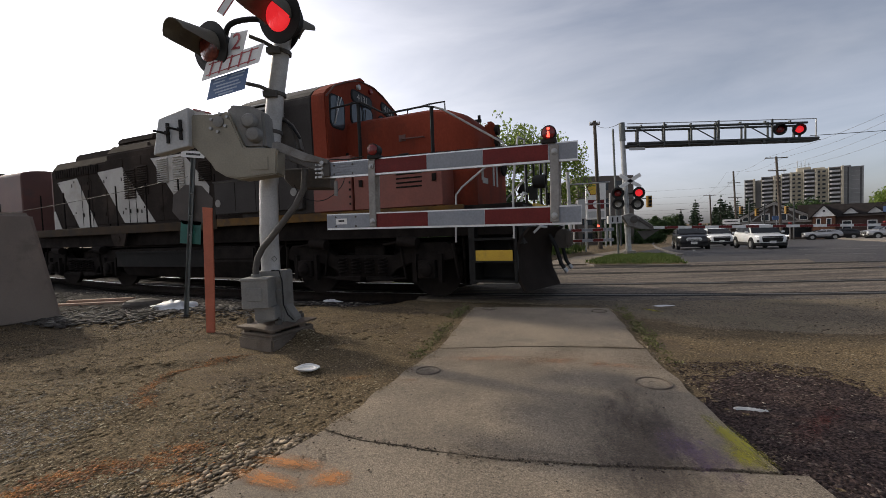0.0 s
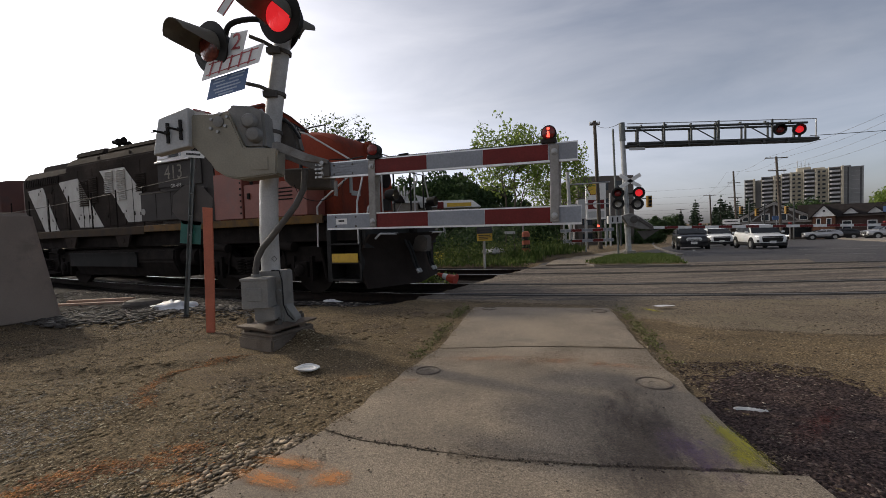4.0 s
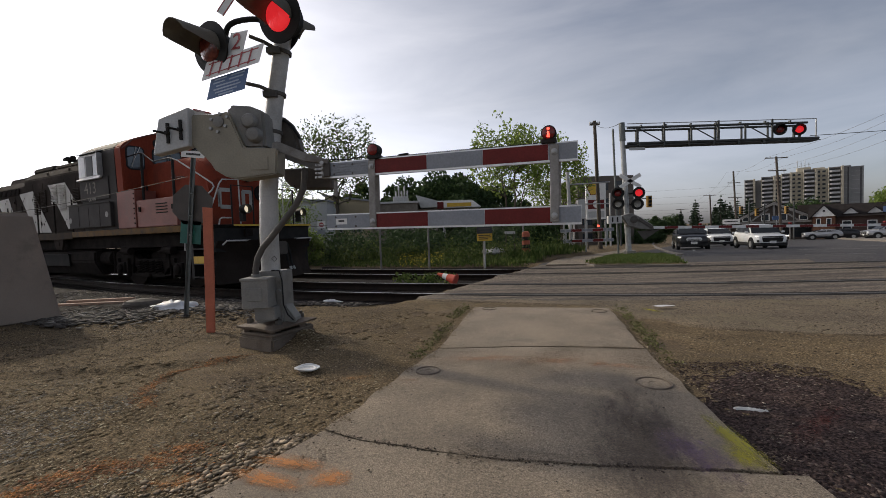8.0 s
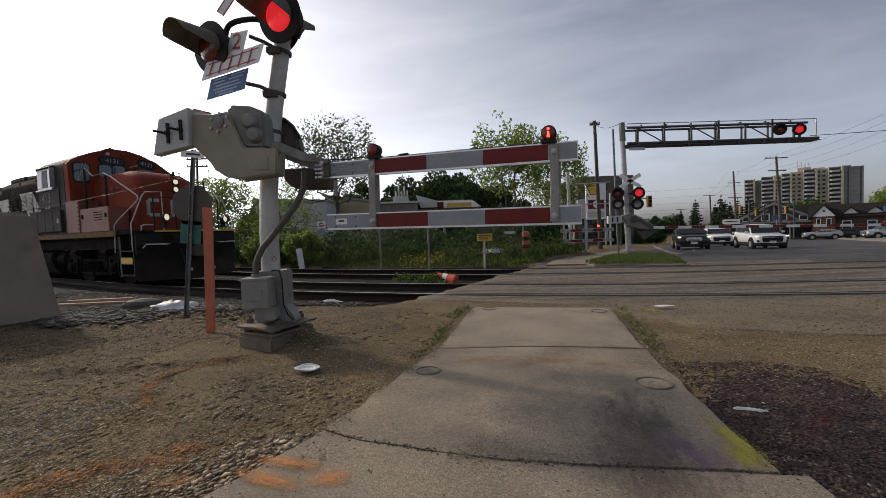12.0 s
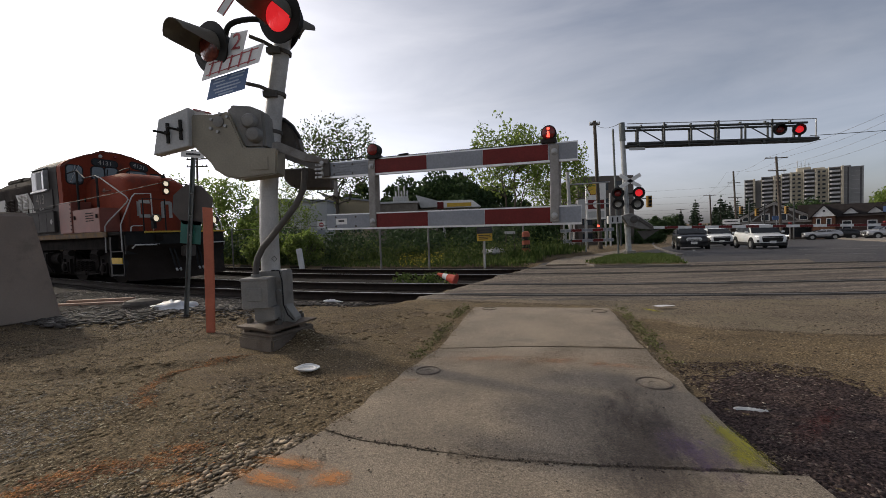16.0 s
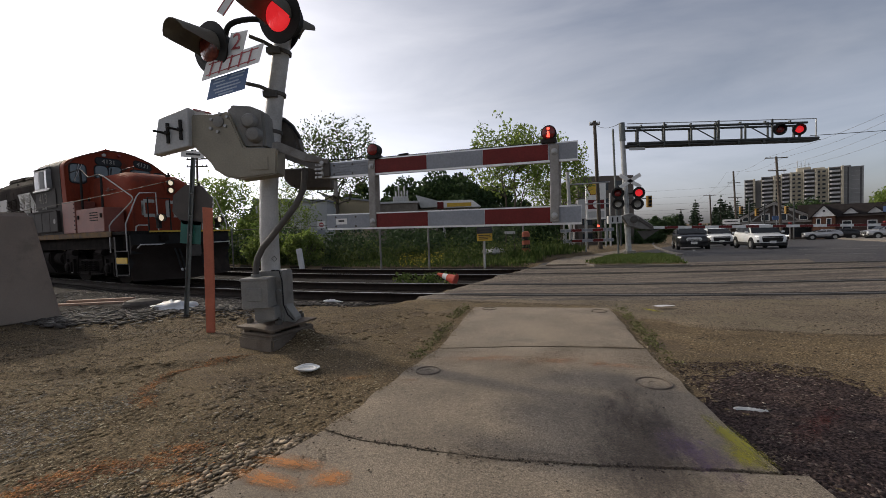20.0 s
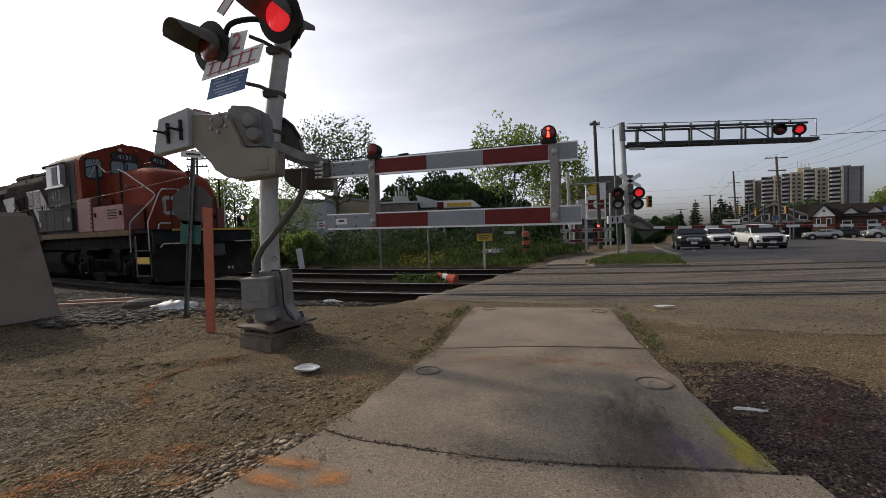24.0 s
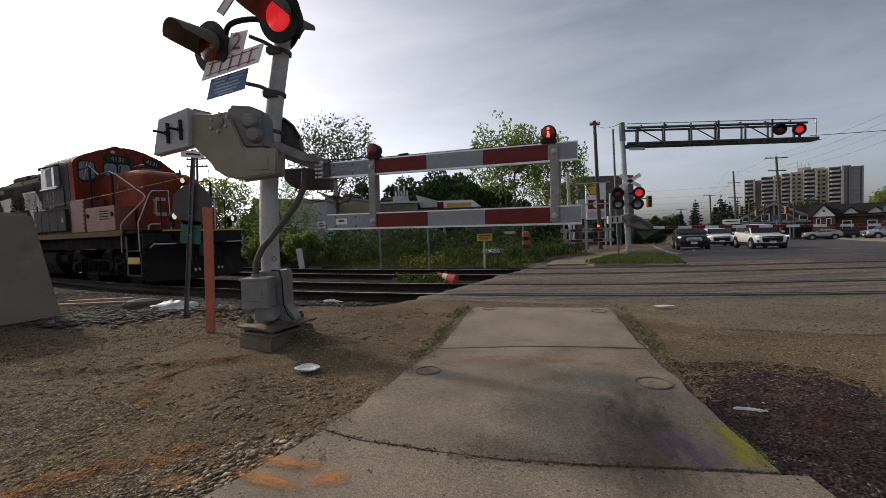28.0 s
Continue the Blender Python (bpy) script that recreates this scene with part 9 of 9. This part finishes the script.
M_cartint = mat("dark_car_glass", (0.020, 0.023, 0.026), (0.016, 0.018, 0.02), 3, 0.2, bump=0.0, spec=0.18)
black_paint = mat("black_car_paint", (0.012, 0.012, 0.014), (0.014, 0.014, 0.016), 2, 0.3, coat=0.35, bump=0, spec=0.3)
white_paint = mat("white_car_paint", (0.70, 0.70, 0.69), (0.66, 0.66, 0.65), 2, 0.3, coat=0.6, bump=0)
silver_paint = mat("silver_car_paint", (0.38, 0.38, 0.39), (0.34, 0.34, 0.35), 2, 0.3, metal=0.4, coat=0.6, bump=0)
FACE = math.degrees(math.atan2(-ROADWARD.y, -ROADWARD.x))


def on_road(x, y, turn):
    return pose(x, y, road_z(x, y), rz=turn)


car("suv", on_road(16.9, 28.6, FACE + 3), black_paint, "black compact suv waiting with its headlights on", H=1.50, chrome=True)
car("hatchback", on_road(22.7, 34.7, FACE + 4), white_paint, "white hatchback waiting behind the first cars", H=1.5)
car("suv", on_road(19.0, 25.15, FACE + 9), white_paint, "white suv waiting at the crossing with headlights on", L=4.5, W=1.80, H=1.62).scale = (0.89, 0.89, 0.89)
car("parked_suv", on_road(50.3, 47.0, 158), silver_paint, "silver suv parked across the road", L=4.5, W=1.8, H=1.62, lit=False)
car("parked_car", on_road(51.0, 56.2, 150), silver_paint, "silver car parked before the brick house", L=4.0, W=1.7, H=1.36, lit=False)
car("parked_car", on_road(54.6, 57.4, 150), black_paint, "black car parked before the brick house", L=4.0, W=1.7, H=1.38, lit=False)


def utility_pole(at, top, arms, r=0.14, label="weathered wooden utility pole with cross-arms"):
    root = thing("utility_pole", pose(0, 0, 0), label, "utility pole", "utility poles")
    a, b = Vector(at), Vector(top)
    part("pole", S().rod(a, b, r, r * 0.7, seg=10), M_bark, root, smooth=True)
    for drop, w in arms:
        p = b + (a - b).normalized() * drop
        c = part("cross_arm", S().box(p, (w, 0.12, 0.12)), M_bark, root, bevel=0.01)
        for k in (-0.46, -0.25, 0.25, 0.46):
            part("insulator", S().lathe([(0.05, 0), (0.06, 0.06), (0.03, 0.14)], at=p + Vector((w * k, 0, 0.06)), seg=8), M_lightgrey, c)
    return b


utility_pole((11.32, 30.0, -0.7), (11.05, 30.0, 8.65), ((0.25, 0.7),), 0.15, "tall weathered wooden utility pole")
P1 = utility_pole((48.7, 60, -1.8), (47.9, 60, 10.2), ((0.2, 3.2), (2.0, 2.6)), 0.2)
utility_pole((-23.4, 40, -1.4), (-23.0, 40, 9.1), ((0.25, 2.0), (0.95, 2.0)), 0.14)
P2 = utility_pole((56.4, 80, -2.2), (55.7, 80, 10.7), ((2.2, 2.4), (5.0, 2.6)), 0.2)
P3 = utility_pole((70.8, 110, -2.2), (70.4, 110, 8.4), ((0.2, 3.4),), 0.22)
P4 = utility_pole((85.8, 150, -2.2), (85.6, 150, 6.3), ((0.2, 3.6),), 0.22)
for x, y, z in ((44.8, 100, 2.2), (55, 175, 3.0)):
    utility_pole((x + 30, y + 60, -2.2), (x + 30, y + 60, z + 2), ((0.2, 3.5),), 0.25)


def wires():
    far = [P1 + Vector((-1.4, 0, -0.1)), P1 + Vector((1.4, 0, -0.1)), P1 + Vector((-1.1, 0, -1.9)), P1 + Vector((1.1, 0, -1.9))]
    for k, p in enumerate(far):
        q = p.lerp(Vector((46.6, 44.0, (12.72, 11.91, 10.98, 9.9)[k])), 1.6)
        pts = [p.lerp(q, t / 14) - Vector((0, 0, 0.9 * math.sin(math.pi * t / 14))) for t in range(15)]
        single("power_line", S().tube(pts, 0.014, 4), M_conduit, "thin dark overhead power line", "wire", group="overhead wires")
    chain = [P1, P2, P3, P4]
    for a, b in zip(chain, chain[1:]):
        for s in (-1.2, 1.2):
            pts = [(a + Vector((s, 0, -0.1))).lerp(b + Vector((s, 0, -0.1)), t / 10) - Vector((0, 0, 0.7 * math.sin(math.pi * t / 10))) for t in range(11)]
            single("power_line", S().tube(pts, 0.014, 4), M_conduit, "thin dark overhead power line", "wire", group="overhead wires")
    for z, dz in ((10.5, 0.2), (8.8, 0.0), (7.2, -0.1), (5.6, -0.1), (4.6, 0.0)):
        pts = [Vector((22 + 5 * t, 118 - 1.0 * t, z + 0.12 * t * dz - 0.8 * math.sin(math.pi * t / 14))) for t in range(15)]
        single("power_line", S().tube(pts, 0.02, 4), M_conduit, "faint distant overhead power line", "wire", group="overhead wires")
    pts = [Vector((10.95, 30, 8.5)).lerp(Vector((8.25, 19.0, 5.8)), t / 8) - Vector((0, 0, 0.3 * math.sin(math.pi * t / 8))) for t in range(9)]
    single("service_wire", S().tube(pts, 0.014, 4), M_black, "thin wire from the pole to the cantilever mast", "wire", group="overhead wires")
    pts = [Vector((16.7, 19.0, 4.92)).lerp(Vector((34, 22, 6.0)), t / 6) for t in range(7)]
    single("service_wire", S().tube(pts, 0.016, 4), M_black, "thin wire leading off from the truss", "wire", group="overhead wires")


wires()


# ---- distant buildings ----
def apartment_block():
    root = thing("apartment_building", pose(217, 300, -2.2, rz=-35.8), "stepped grey and beige apartment tower with balconies", "building")
    grey = mat("grey_precast", (0.25, 0.245, 0.235), (0.19, 0.187, 0.18), 0.1, 0.9, bump=0.1)
    sand = mat("sand_brick", (0.46, 0.41, 0.31), (0.38, 0.34, 0.26), 0.12, 0.9, bump=0.1)
    dark = mat("recess_shade_and_joint", (0.075, 0.073, 0.070), (0.05, 0.05, 0.05), 0.2, 0.8)
    pale = mat("pale_balustrade", (0.37, 0.365, 0.355), (0.29, 0.29, 0.285), 0.2, 0.9)
    edges = ((0, 5.1, 31.9, 0, "b", grey), (5.1, 9.4, 31.2, 1.5, "p", grey), (9.4, 16.2, 33.0, -1, "b", grey), (16.2, 20.4, 33.6, 0.5, "w", sand), (20.4, 25.0, 34.2, -1.2, "b", grey), (25.0, 31.7, 34.6, 0.2, "w", sand), (31.7, 37.6, 35.6, -2.4, "b", grey), (37.6, 43.9, 35.4, -0.6, "w", sand), (43.9, 50.0, 35.6, -3.2, "b", grey), (50.0, 54.6, 36.0, -2.0, "p", grey), (54.6, 60.6, 35.2, -1.0, "p", grey))
    for x0, x1, h, y, kind, m in edges:
        wg = part("wing", S().span((x0, y, 0), (x1, y + 18, h)), m, root, "sand-coloured wing" if m is sand else "grey wing")
        step = 2.75
        n = int((h - 1) / step)
        for k in range(2, n):
            z = h - step * (n - k)
            if kind == "b":
                # no recess is cut: a flat dark sheet paints the shade behind the balcony
                part("recess", S().span((x0 + 0.5, y - 0.05, z + 0.2), (x1 - 0.5, y, z + 2.4)), dark, wg)
                part("balcony", S().span((x0 + 0.3, y - 1.7, z - 0.15), (x1 - 0.2, y - 0.06, z + 0.05)).prism([(x0 + 0.3, y - 1.5), (x0 + 1.2, y - 2.1), (x1 - 1.1, y - 2.1), (x1 - 0.2, y - 1.5), (x1 - 0.2, y - 1.4), (x0 + 0.3, y - 1.4)], 2, z - 0.15, z + 1.0), pale, wg)
            elif kind == "w":
                for q in (0.27, 0.70):
                    xc = x0 + (x1 - x0) * q
                    part("window", S().span((xc - 0.8, y - 0.06, z + 0.7), (xc + 0.8, y, z + 1.9)), M_cabglass, wg)
        if kind == "b":
            part("fin", S().span((x1 - 0.2, y - 2.3, 2), (x1 + 0.9, y - 0.01, h + 0.7)).span((x0 - 0.15, y - 1.6, 2), (x0 + 0.15, y - 0.01, h + 0.5)), sand, wg, "pale side wall of the balconies")
        if kind == "p" and x1 > 50:
            part("joint", S().span((x1 - 1.6, y - 0.05, 3), (x1 - 0.9, y, h - 0.5)), dark, wg)
            for k in range(3, n):
                part("joint", S().span((x0 + 0.2, y - 0.04, h - step * (n - k)), (x1 - 0.2, y, h - step * (n - k) + 0.18)), pale, wg)
        part("parapet", S().span((x0 - 0.1, y - 0.2, h), (x1 + 0.1, y + 0.4, h + 0.4)), m, wg)
    part("roof_house", S().span((29, 3, 33), (36, 12, 38.0)).span((37, 3, 33), (43, 12, 37.0)), sand, root)
    for x, h in ((22, 38), (29, 42), (31, 40.5), (33, 42), (35, 40)):
        part("antenna", S().rod((x, 4, 32), (x, 4, h + 1.0), 0.2, seg=6), M_lightgrey, root)


apartment_block()


def house(name, m, w, d, eave, ridge, wall, roof, label, gable=None):
    root = thing(name, m, label, "house")
    part("wall", S().span((-w / 2, 0, 0), (w / 2, d, eave)), wall, root)
    rf = S().prism([(0 - 0.4, eave - 0.1), (d / 2, ridge), (d + 0.4, eave - 0.1), (d / 2, ridge - 0.25)], 0, -w / 2 - 0.4, w / 2 + 0.4)
    part("roof", rf, roof, root, "dark shingle roof")
    part("gable_wall", S().prism([(0, eave - 0.1), (d, eave - 0.1), (d / 2, ridge - 0.15)], 0, -w / 2, w / 2), wall, root)
    for k in range(max(2, int(w / 2.4))):
        x = -w / 2 + (k + 0.5) * w / max(2, int(w / 2.4))
        wd = part("window", S().span((x - 0.5, -0.06, eave * 0.35), (x + 0.5, 0.0, eave * 0.78)), M_white, root)
        part("pane", S().span((x - 0.42, -0.08, eave * 0.38), (x + 0.42, -0.06, eave * 0.75)), M_cabglass, wd)
    return root


def houses():
    brick = mat("red_brick", (0.062, 0.041, 0.035), (0.048, 0.033, 0.029), 1.2, 0.9, bump=0.2, spec=0.1, dirt=(0.09, 0.045, 0.033), dirt_amount=0.2)
    shingle = mat("dark_shingle", (0.022, 0.019, 0.019), (0.032, 0.028, 0.027), 1.5, 0.95, bump=0.2, spec=0.05)
    beam = mat("weathered_grey_beam", (0.23, 0.22, 0.205), (0.17, 0.163, 0.152), 1.5, 0.85, bump=0.1)
    brown = mat("brown_shingle", (0.026, 0.021, 0.019), (0.020, 0.0165, 0.015), 1.5, 0.95, bump=0.2, spec=0.05)
    h = house("brick_house", pose(59.4, 61.4, -1.85, rz=-43), 7.8, 5.0, 3.3, 5.1, brick, shingle, "red brick house with a dark shingle roof")
    # front gable with a white face
    part("front_gable", S().prism([(-3.8, 3.3), (-2.5, 4.9), (-1.2, 3.3)], 1, -0.9, 2.3), M_white, h, "white gable over the porch")
    part("gable_roof", S().prism([(-4.15, 3.1), (-2.5, 5.15), (-0.85, 3.1), (-1.0, 3.05), (-2.5, 4.92), (-4.0, 3.05)], 1, -1.1, 2.5), shingle, h)
    part("porch_wall", S().span((-3.75, -0.8, 0), (-1.25, 0, 3.3)), mat("orange_brick", (0.135, 0.068, 0.042), (0.11, 0.056, 0.036), 1.5, 0.9, spec=0.1), h, "orange brick porch")
    part("gable_vent", S().lathe([(0.16, 0), (0.16, 0.03), (0.05, 0.03)], at=(-2.5, -0.9, 4.1), seg=14, to=(0, -1, 0)), M_signblack, h, "small round gable vent")
    for x in (-3.1, -1.95):
        pw = part("porch_window", S().span((x - 0.28, -0.86, 2.0), (x + 0.28, -0.8, 3.0)), M_white, h)
        part("pane", S().span((x - 0.20, -0.88, 2.08), (x + 0.20, -0.86, 2.92)), M_cabglass, pw)
    for x in (0.4, 2.9):
        dm = part("dormer", S().prism([(x - 0.8, 3.6), (x, 4.4), (x + 0.8, 3.6)], 1, -0.1, 2.2), M_lightgrey, h)
        part("dormer_roof", S().prism([(x - 1.0, 3.5), (x, 4.6), (x + 1.0, 3.5), (x, 4.42)], 1, -0.25, 2.3), shingle, dm)
    part("blue_plate", S().span((3.5, -2.4, 3.6), (4.3, -2.3, 4.4)).rod((3.9, -2.35, 0), (3.9, -2.35, 3.7), 0.05), M_blue, h, "blue sign plate")
    g = thing("gabled_inn", pose(54.7, 69, -2.15, rz=-37), "wide timber-gabled building with pale beams", "building")
    timber = mat("dark_timber_wall", (0.07, 0.055, 0.045), (0.055, 0.045, 0.04), 1.5, 0.9)
    g.scale = (1.42, 1.0, 1.0)
    part("wall", S().span((-4.3, 0, 0), (4.3, 8, 3.0)), timber, g)
    part("gable_wall", S().prism([(-4.3, 2.9), (0, 5.85), (4.3, 2.9)], 1, 0.05, 8), timber, g)
    for s in (-1, 1):
        part("barge_board", S().prism([(s * 4.9, 2.62), (0, 6.30), (0, 5.85), (s * 4.7, 2.35)], 1, -0.4, -0.1), beam, g, "pale barge board")
        part("roof_slope", S().prism([(s * 4.95, 2.72), (0, 6.42), (0, 6.30), (s * 4.95, 2.60)], 1, -0.3, 8.4), shingle, g)
        part("brace", S().prism([(s * 2.2, 3.0), (s * 2.45, 3.0), (s * 0.55, 5.3), (s * 0.40, 5.1)], 1, -0.14, -0.02), beam, g)
    part("tie_beam", S().span((-4.4, -0.3, 2.85), (4.4, -0.1, 3.12)).span((-0.1, -0.25, 3.0), (0.1, -0.1, 5.9)), beam, g)
    part("canopy", S().span((-4.6, -1.6, 2.15), (4.4, 0, 2.4)), beam, g)
    for x in (-4.2, -1.4, 1.4, 4.0):
        part("canopy_post", S().rod((x, -1.5, 0), (x, -1.5, 2.2), 0.08, seg=8), beam, g)
    for x in (-2.6, -0.8, 0.8, 2.6):
        wd = part("window", S().span((x - 0.40, -0.02, 3.2), (x + 0.40, 0.04, 4.0 if abs(x) > 1 else 4.4)), M_white, g)
        part("pane", S().span((x - 0.31, -0.04, 3.28), (x + 0.31, -0.02, 3.92 if abs(x) > 1 else 4.3)), M_cabglass, wd)
        part("shop_window", S().span((x - 0.75, -0.03, 0.5), (x + 0.75, 0.0, 2.0)), M_cabglass, g)
    sg = part("sign_board", S().span((-4.9, -1.9, 2.9), (-3.2, -1.8, 3.7)), M_white, g, "white sign board")
    part("line_of_text", S().span((-4.7, -1.92, 3.25), (-3.4, -1.905, 3.42)), M_signblack, sg)
    house("row_house", pose(70.3, 78, -2.2, rz=-40), 5.4, 7.0, 3.2, 6.1, brick, brown, "low house with a brown shingle roof behind the brick house")
    d = thing("apartment_house", pose(21.5, 60, -2.1), "dark flat-roofed building behind the fuel station sign", "building")
    part("wall", S().span((-2, 0, 0), (6, 8, 10.4)), mat("brown_grey_wall", (0.12, 0.10, 0.085), (0.10, 0.085, 0.07), 0.6, 0.9), d)
    for k in range(3):
        for j in range(4):
            part("window", S().span((-1.4 + 2.4 * k, -0.06, 1.0 + 2.45 * j), (0.0 + 2.4 * k, 0, 2.3 + 2.45 * j)), M_cabglass, d)


houses()


def fuel_sign():
    root = thing("fuel_price_sign", pose(15.43, 42, -1.04), "tall white fuel price sign with yellow shell shape", "sign")
    for x in (-0.95, 0.95):
        part("leg", S().rod((x, 0, 0), (x, 0, 2.8), 0.1, seg=8), M_galv, root)
    p = part("panel", S().span((-1.0, -0.12, 2.9), (1.0, 0.12, 6.55)), M_white, root, "white sign panel", bevel=0.03)
    fan = [(0.62 * math.cos(math.pi * (0.08 + 0.84 * k / 10)) * (1.0 if k % 2 else 0.9), 5.45 + 0.8 * math.sin(math.pi * (0.08 + 0.84 * k / 10)) * (1.0 if k % 2 else 0.93)) for k in range(11)] + [(-0.22, 5.05), (0.22, 5.05)]
    part("emblem_rim", S().prism([(-0.28 + x * 1.12, 5.72 + (z - 5.4) * 1.12) for x, z in fan], 1, -0.15, -0.12), M_armred, p, "red outline of the emblem")
    part("emblem", S().prism([(-0.28 + x * 0.94, 5.72 + (z - 5.4) * 0.94) for x, z in fan], 1, -0.17, -0.15), M_yellow, p, "yellow shell-shaped emblem")
    part("red_panel", S().span((-0.8, -0.15, 3.95), (0.8, -0.12, 4.85)), M_armred, p, "red panel")
    part("white_ring", S().lathe([(0.38, 0), (0.38, 0.02), (0.22, 0.02)], at=(0.05, -0.15, 4.4), seg=16, to=(0, -1, 0)), M_white, p)
    part("price_panel", S().span((-0.8, -0.14, 3.1), (0.8, -0.12, 3.7)), M_lightgrey, p)
    for x in (-2.1, 1.6):
        part("side_post", S().rod((x, 0.4, 0), (x, 0.4, 5.5), 0.10, seg=8), M_mastpaint, root)


fuel_sign()


def traffic_lights():
    amber = mat("dulled_yellow_casing", (0.30, 0.165, 0.02), (0.24, 0.135, 0.02), 5, 0.7)
    for x, y, z, h in ((44.3, 62, 2.8, 3.2), (46.6, 62, 2.4, 3.0), (51.0, 62, 2.6, 3.1), (19.8, 40, 3.36, 3.2)):
        root = thing("traffic_light", pose(x, y, 0), "yellow-cased traffic light on a steel arm", "traffic light", "traffic lights")
        part("casing", S().span((-0.22, -0.15, z - 0.55), (0.22, 0.15, z + 0.55)), amber, root, "yellow casing", bevel=0.02)
        for k, mm in enumerate((M_black, M_black, M_black)):
            part("visor", S().lathe([(0.13, 0), (0.13, 0.12), (0.11, 0.12), (0.10, 0.02)], at=(0, -0.15, z + 0.34 - 0.34 * k), seg=12, to=(0, -1, 0)), mm, root)
        part("arm", S().rod((0, 0.1, z + 0.3), (-2.5 if x < 40 else 1.6, 0.6, z + 0.5), 0.05, seg=6), M_truss, root)
        part("pole", S().rod((-2.5 if x < 40 else 1.6, 0.6, land_z(x, y) - 0.2), (-2.5 if x < 40 else 1.6, 0.6, z + 1.2), 0.1, seg=8), M_truss, root)
    b = thing("street_sign", pose(48.4, 60.5, 0), "small blue street sign on a pole", "sign")
    part("plate", S().span((-0.7, -0.03, 1.2), (0.7, 0.03, 1.75)), M_blue, b)
    part("pole", S().rod((0, 0.1, -1.9), (0, 0.1, 1.8), 0.05, seg=6), M_galv, b)


traffic_lights()

# ---- distant trees ----
for k, (x, y, h) in enumerate(((66.6, 110, 9.6), (73.2, 110, 10.4), (80.5, 110, 9.4), (62.7, 110, 6.4), (77, 118, 8.4), (70, 116, 7.4), (84, 122, 9), (88, 130, 10), (120, 170, 13), (128, 172, 12))):
    conifer((x, y, -2.2), h, 200 + k)
for k, (x, y, rx, rz) in enumerate(((58, 112, 3.4, 2.6), (64, 118, 3.8, 2.8), (47, 104, 2.6, 1.8), (52, 108, 3.0, 2.0), (80, 92, 3.6, 3.8), (86, 94, 3.8, 3.4), (74, 96, 3.2, 3.0), (31, 88, 3.2, 2.2), (36, 92, 3.0, 2.0), (41, 98, 3.0, 1.8), (96, 120, 4.5, 3.6), (105, 125, 4.5, 4.0), (26, 84, 3.2, 3.0), (130, 150, 6, 5), (112, 140, 5, 4.4), (90, 105, 4.5, 3.6), (24, 60, 2.6, 2.3))):
    bushy("round_tree", (x, y, -2.2), rx, rz, 3600, 0.26, M_leafdark, "dark green tree beside the far road", 300 + k, "roadside trees")
bushy("round_tree", (66.2, 62, -1.8), 3.4, 3.9, 7000, 0.17, M_leaf, "light green tree at the edge of the car park", 350, "roadside trees")


motions()
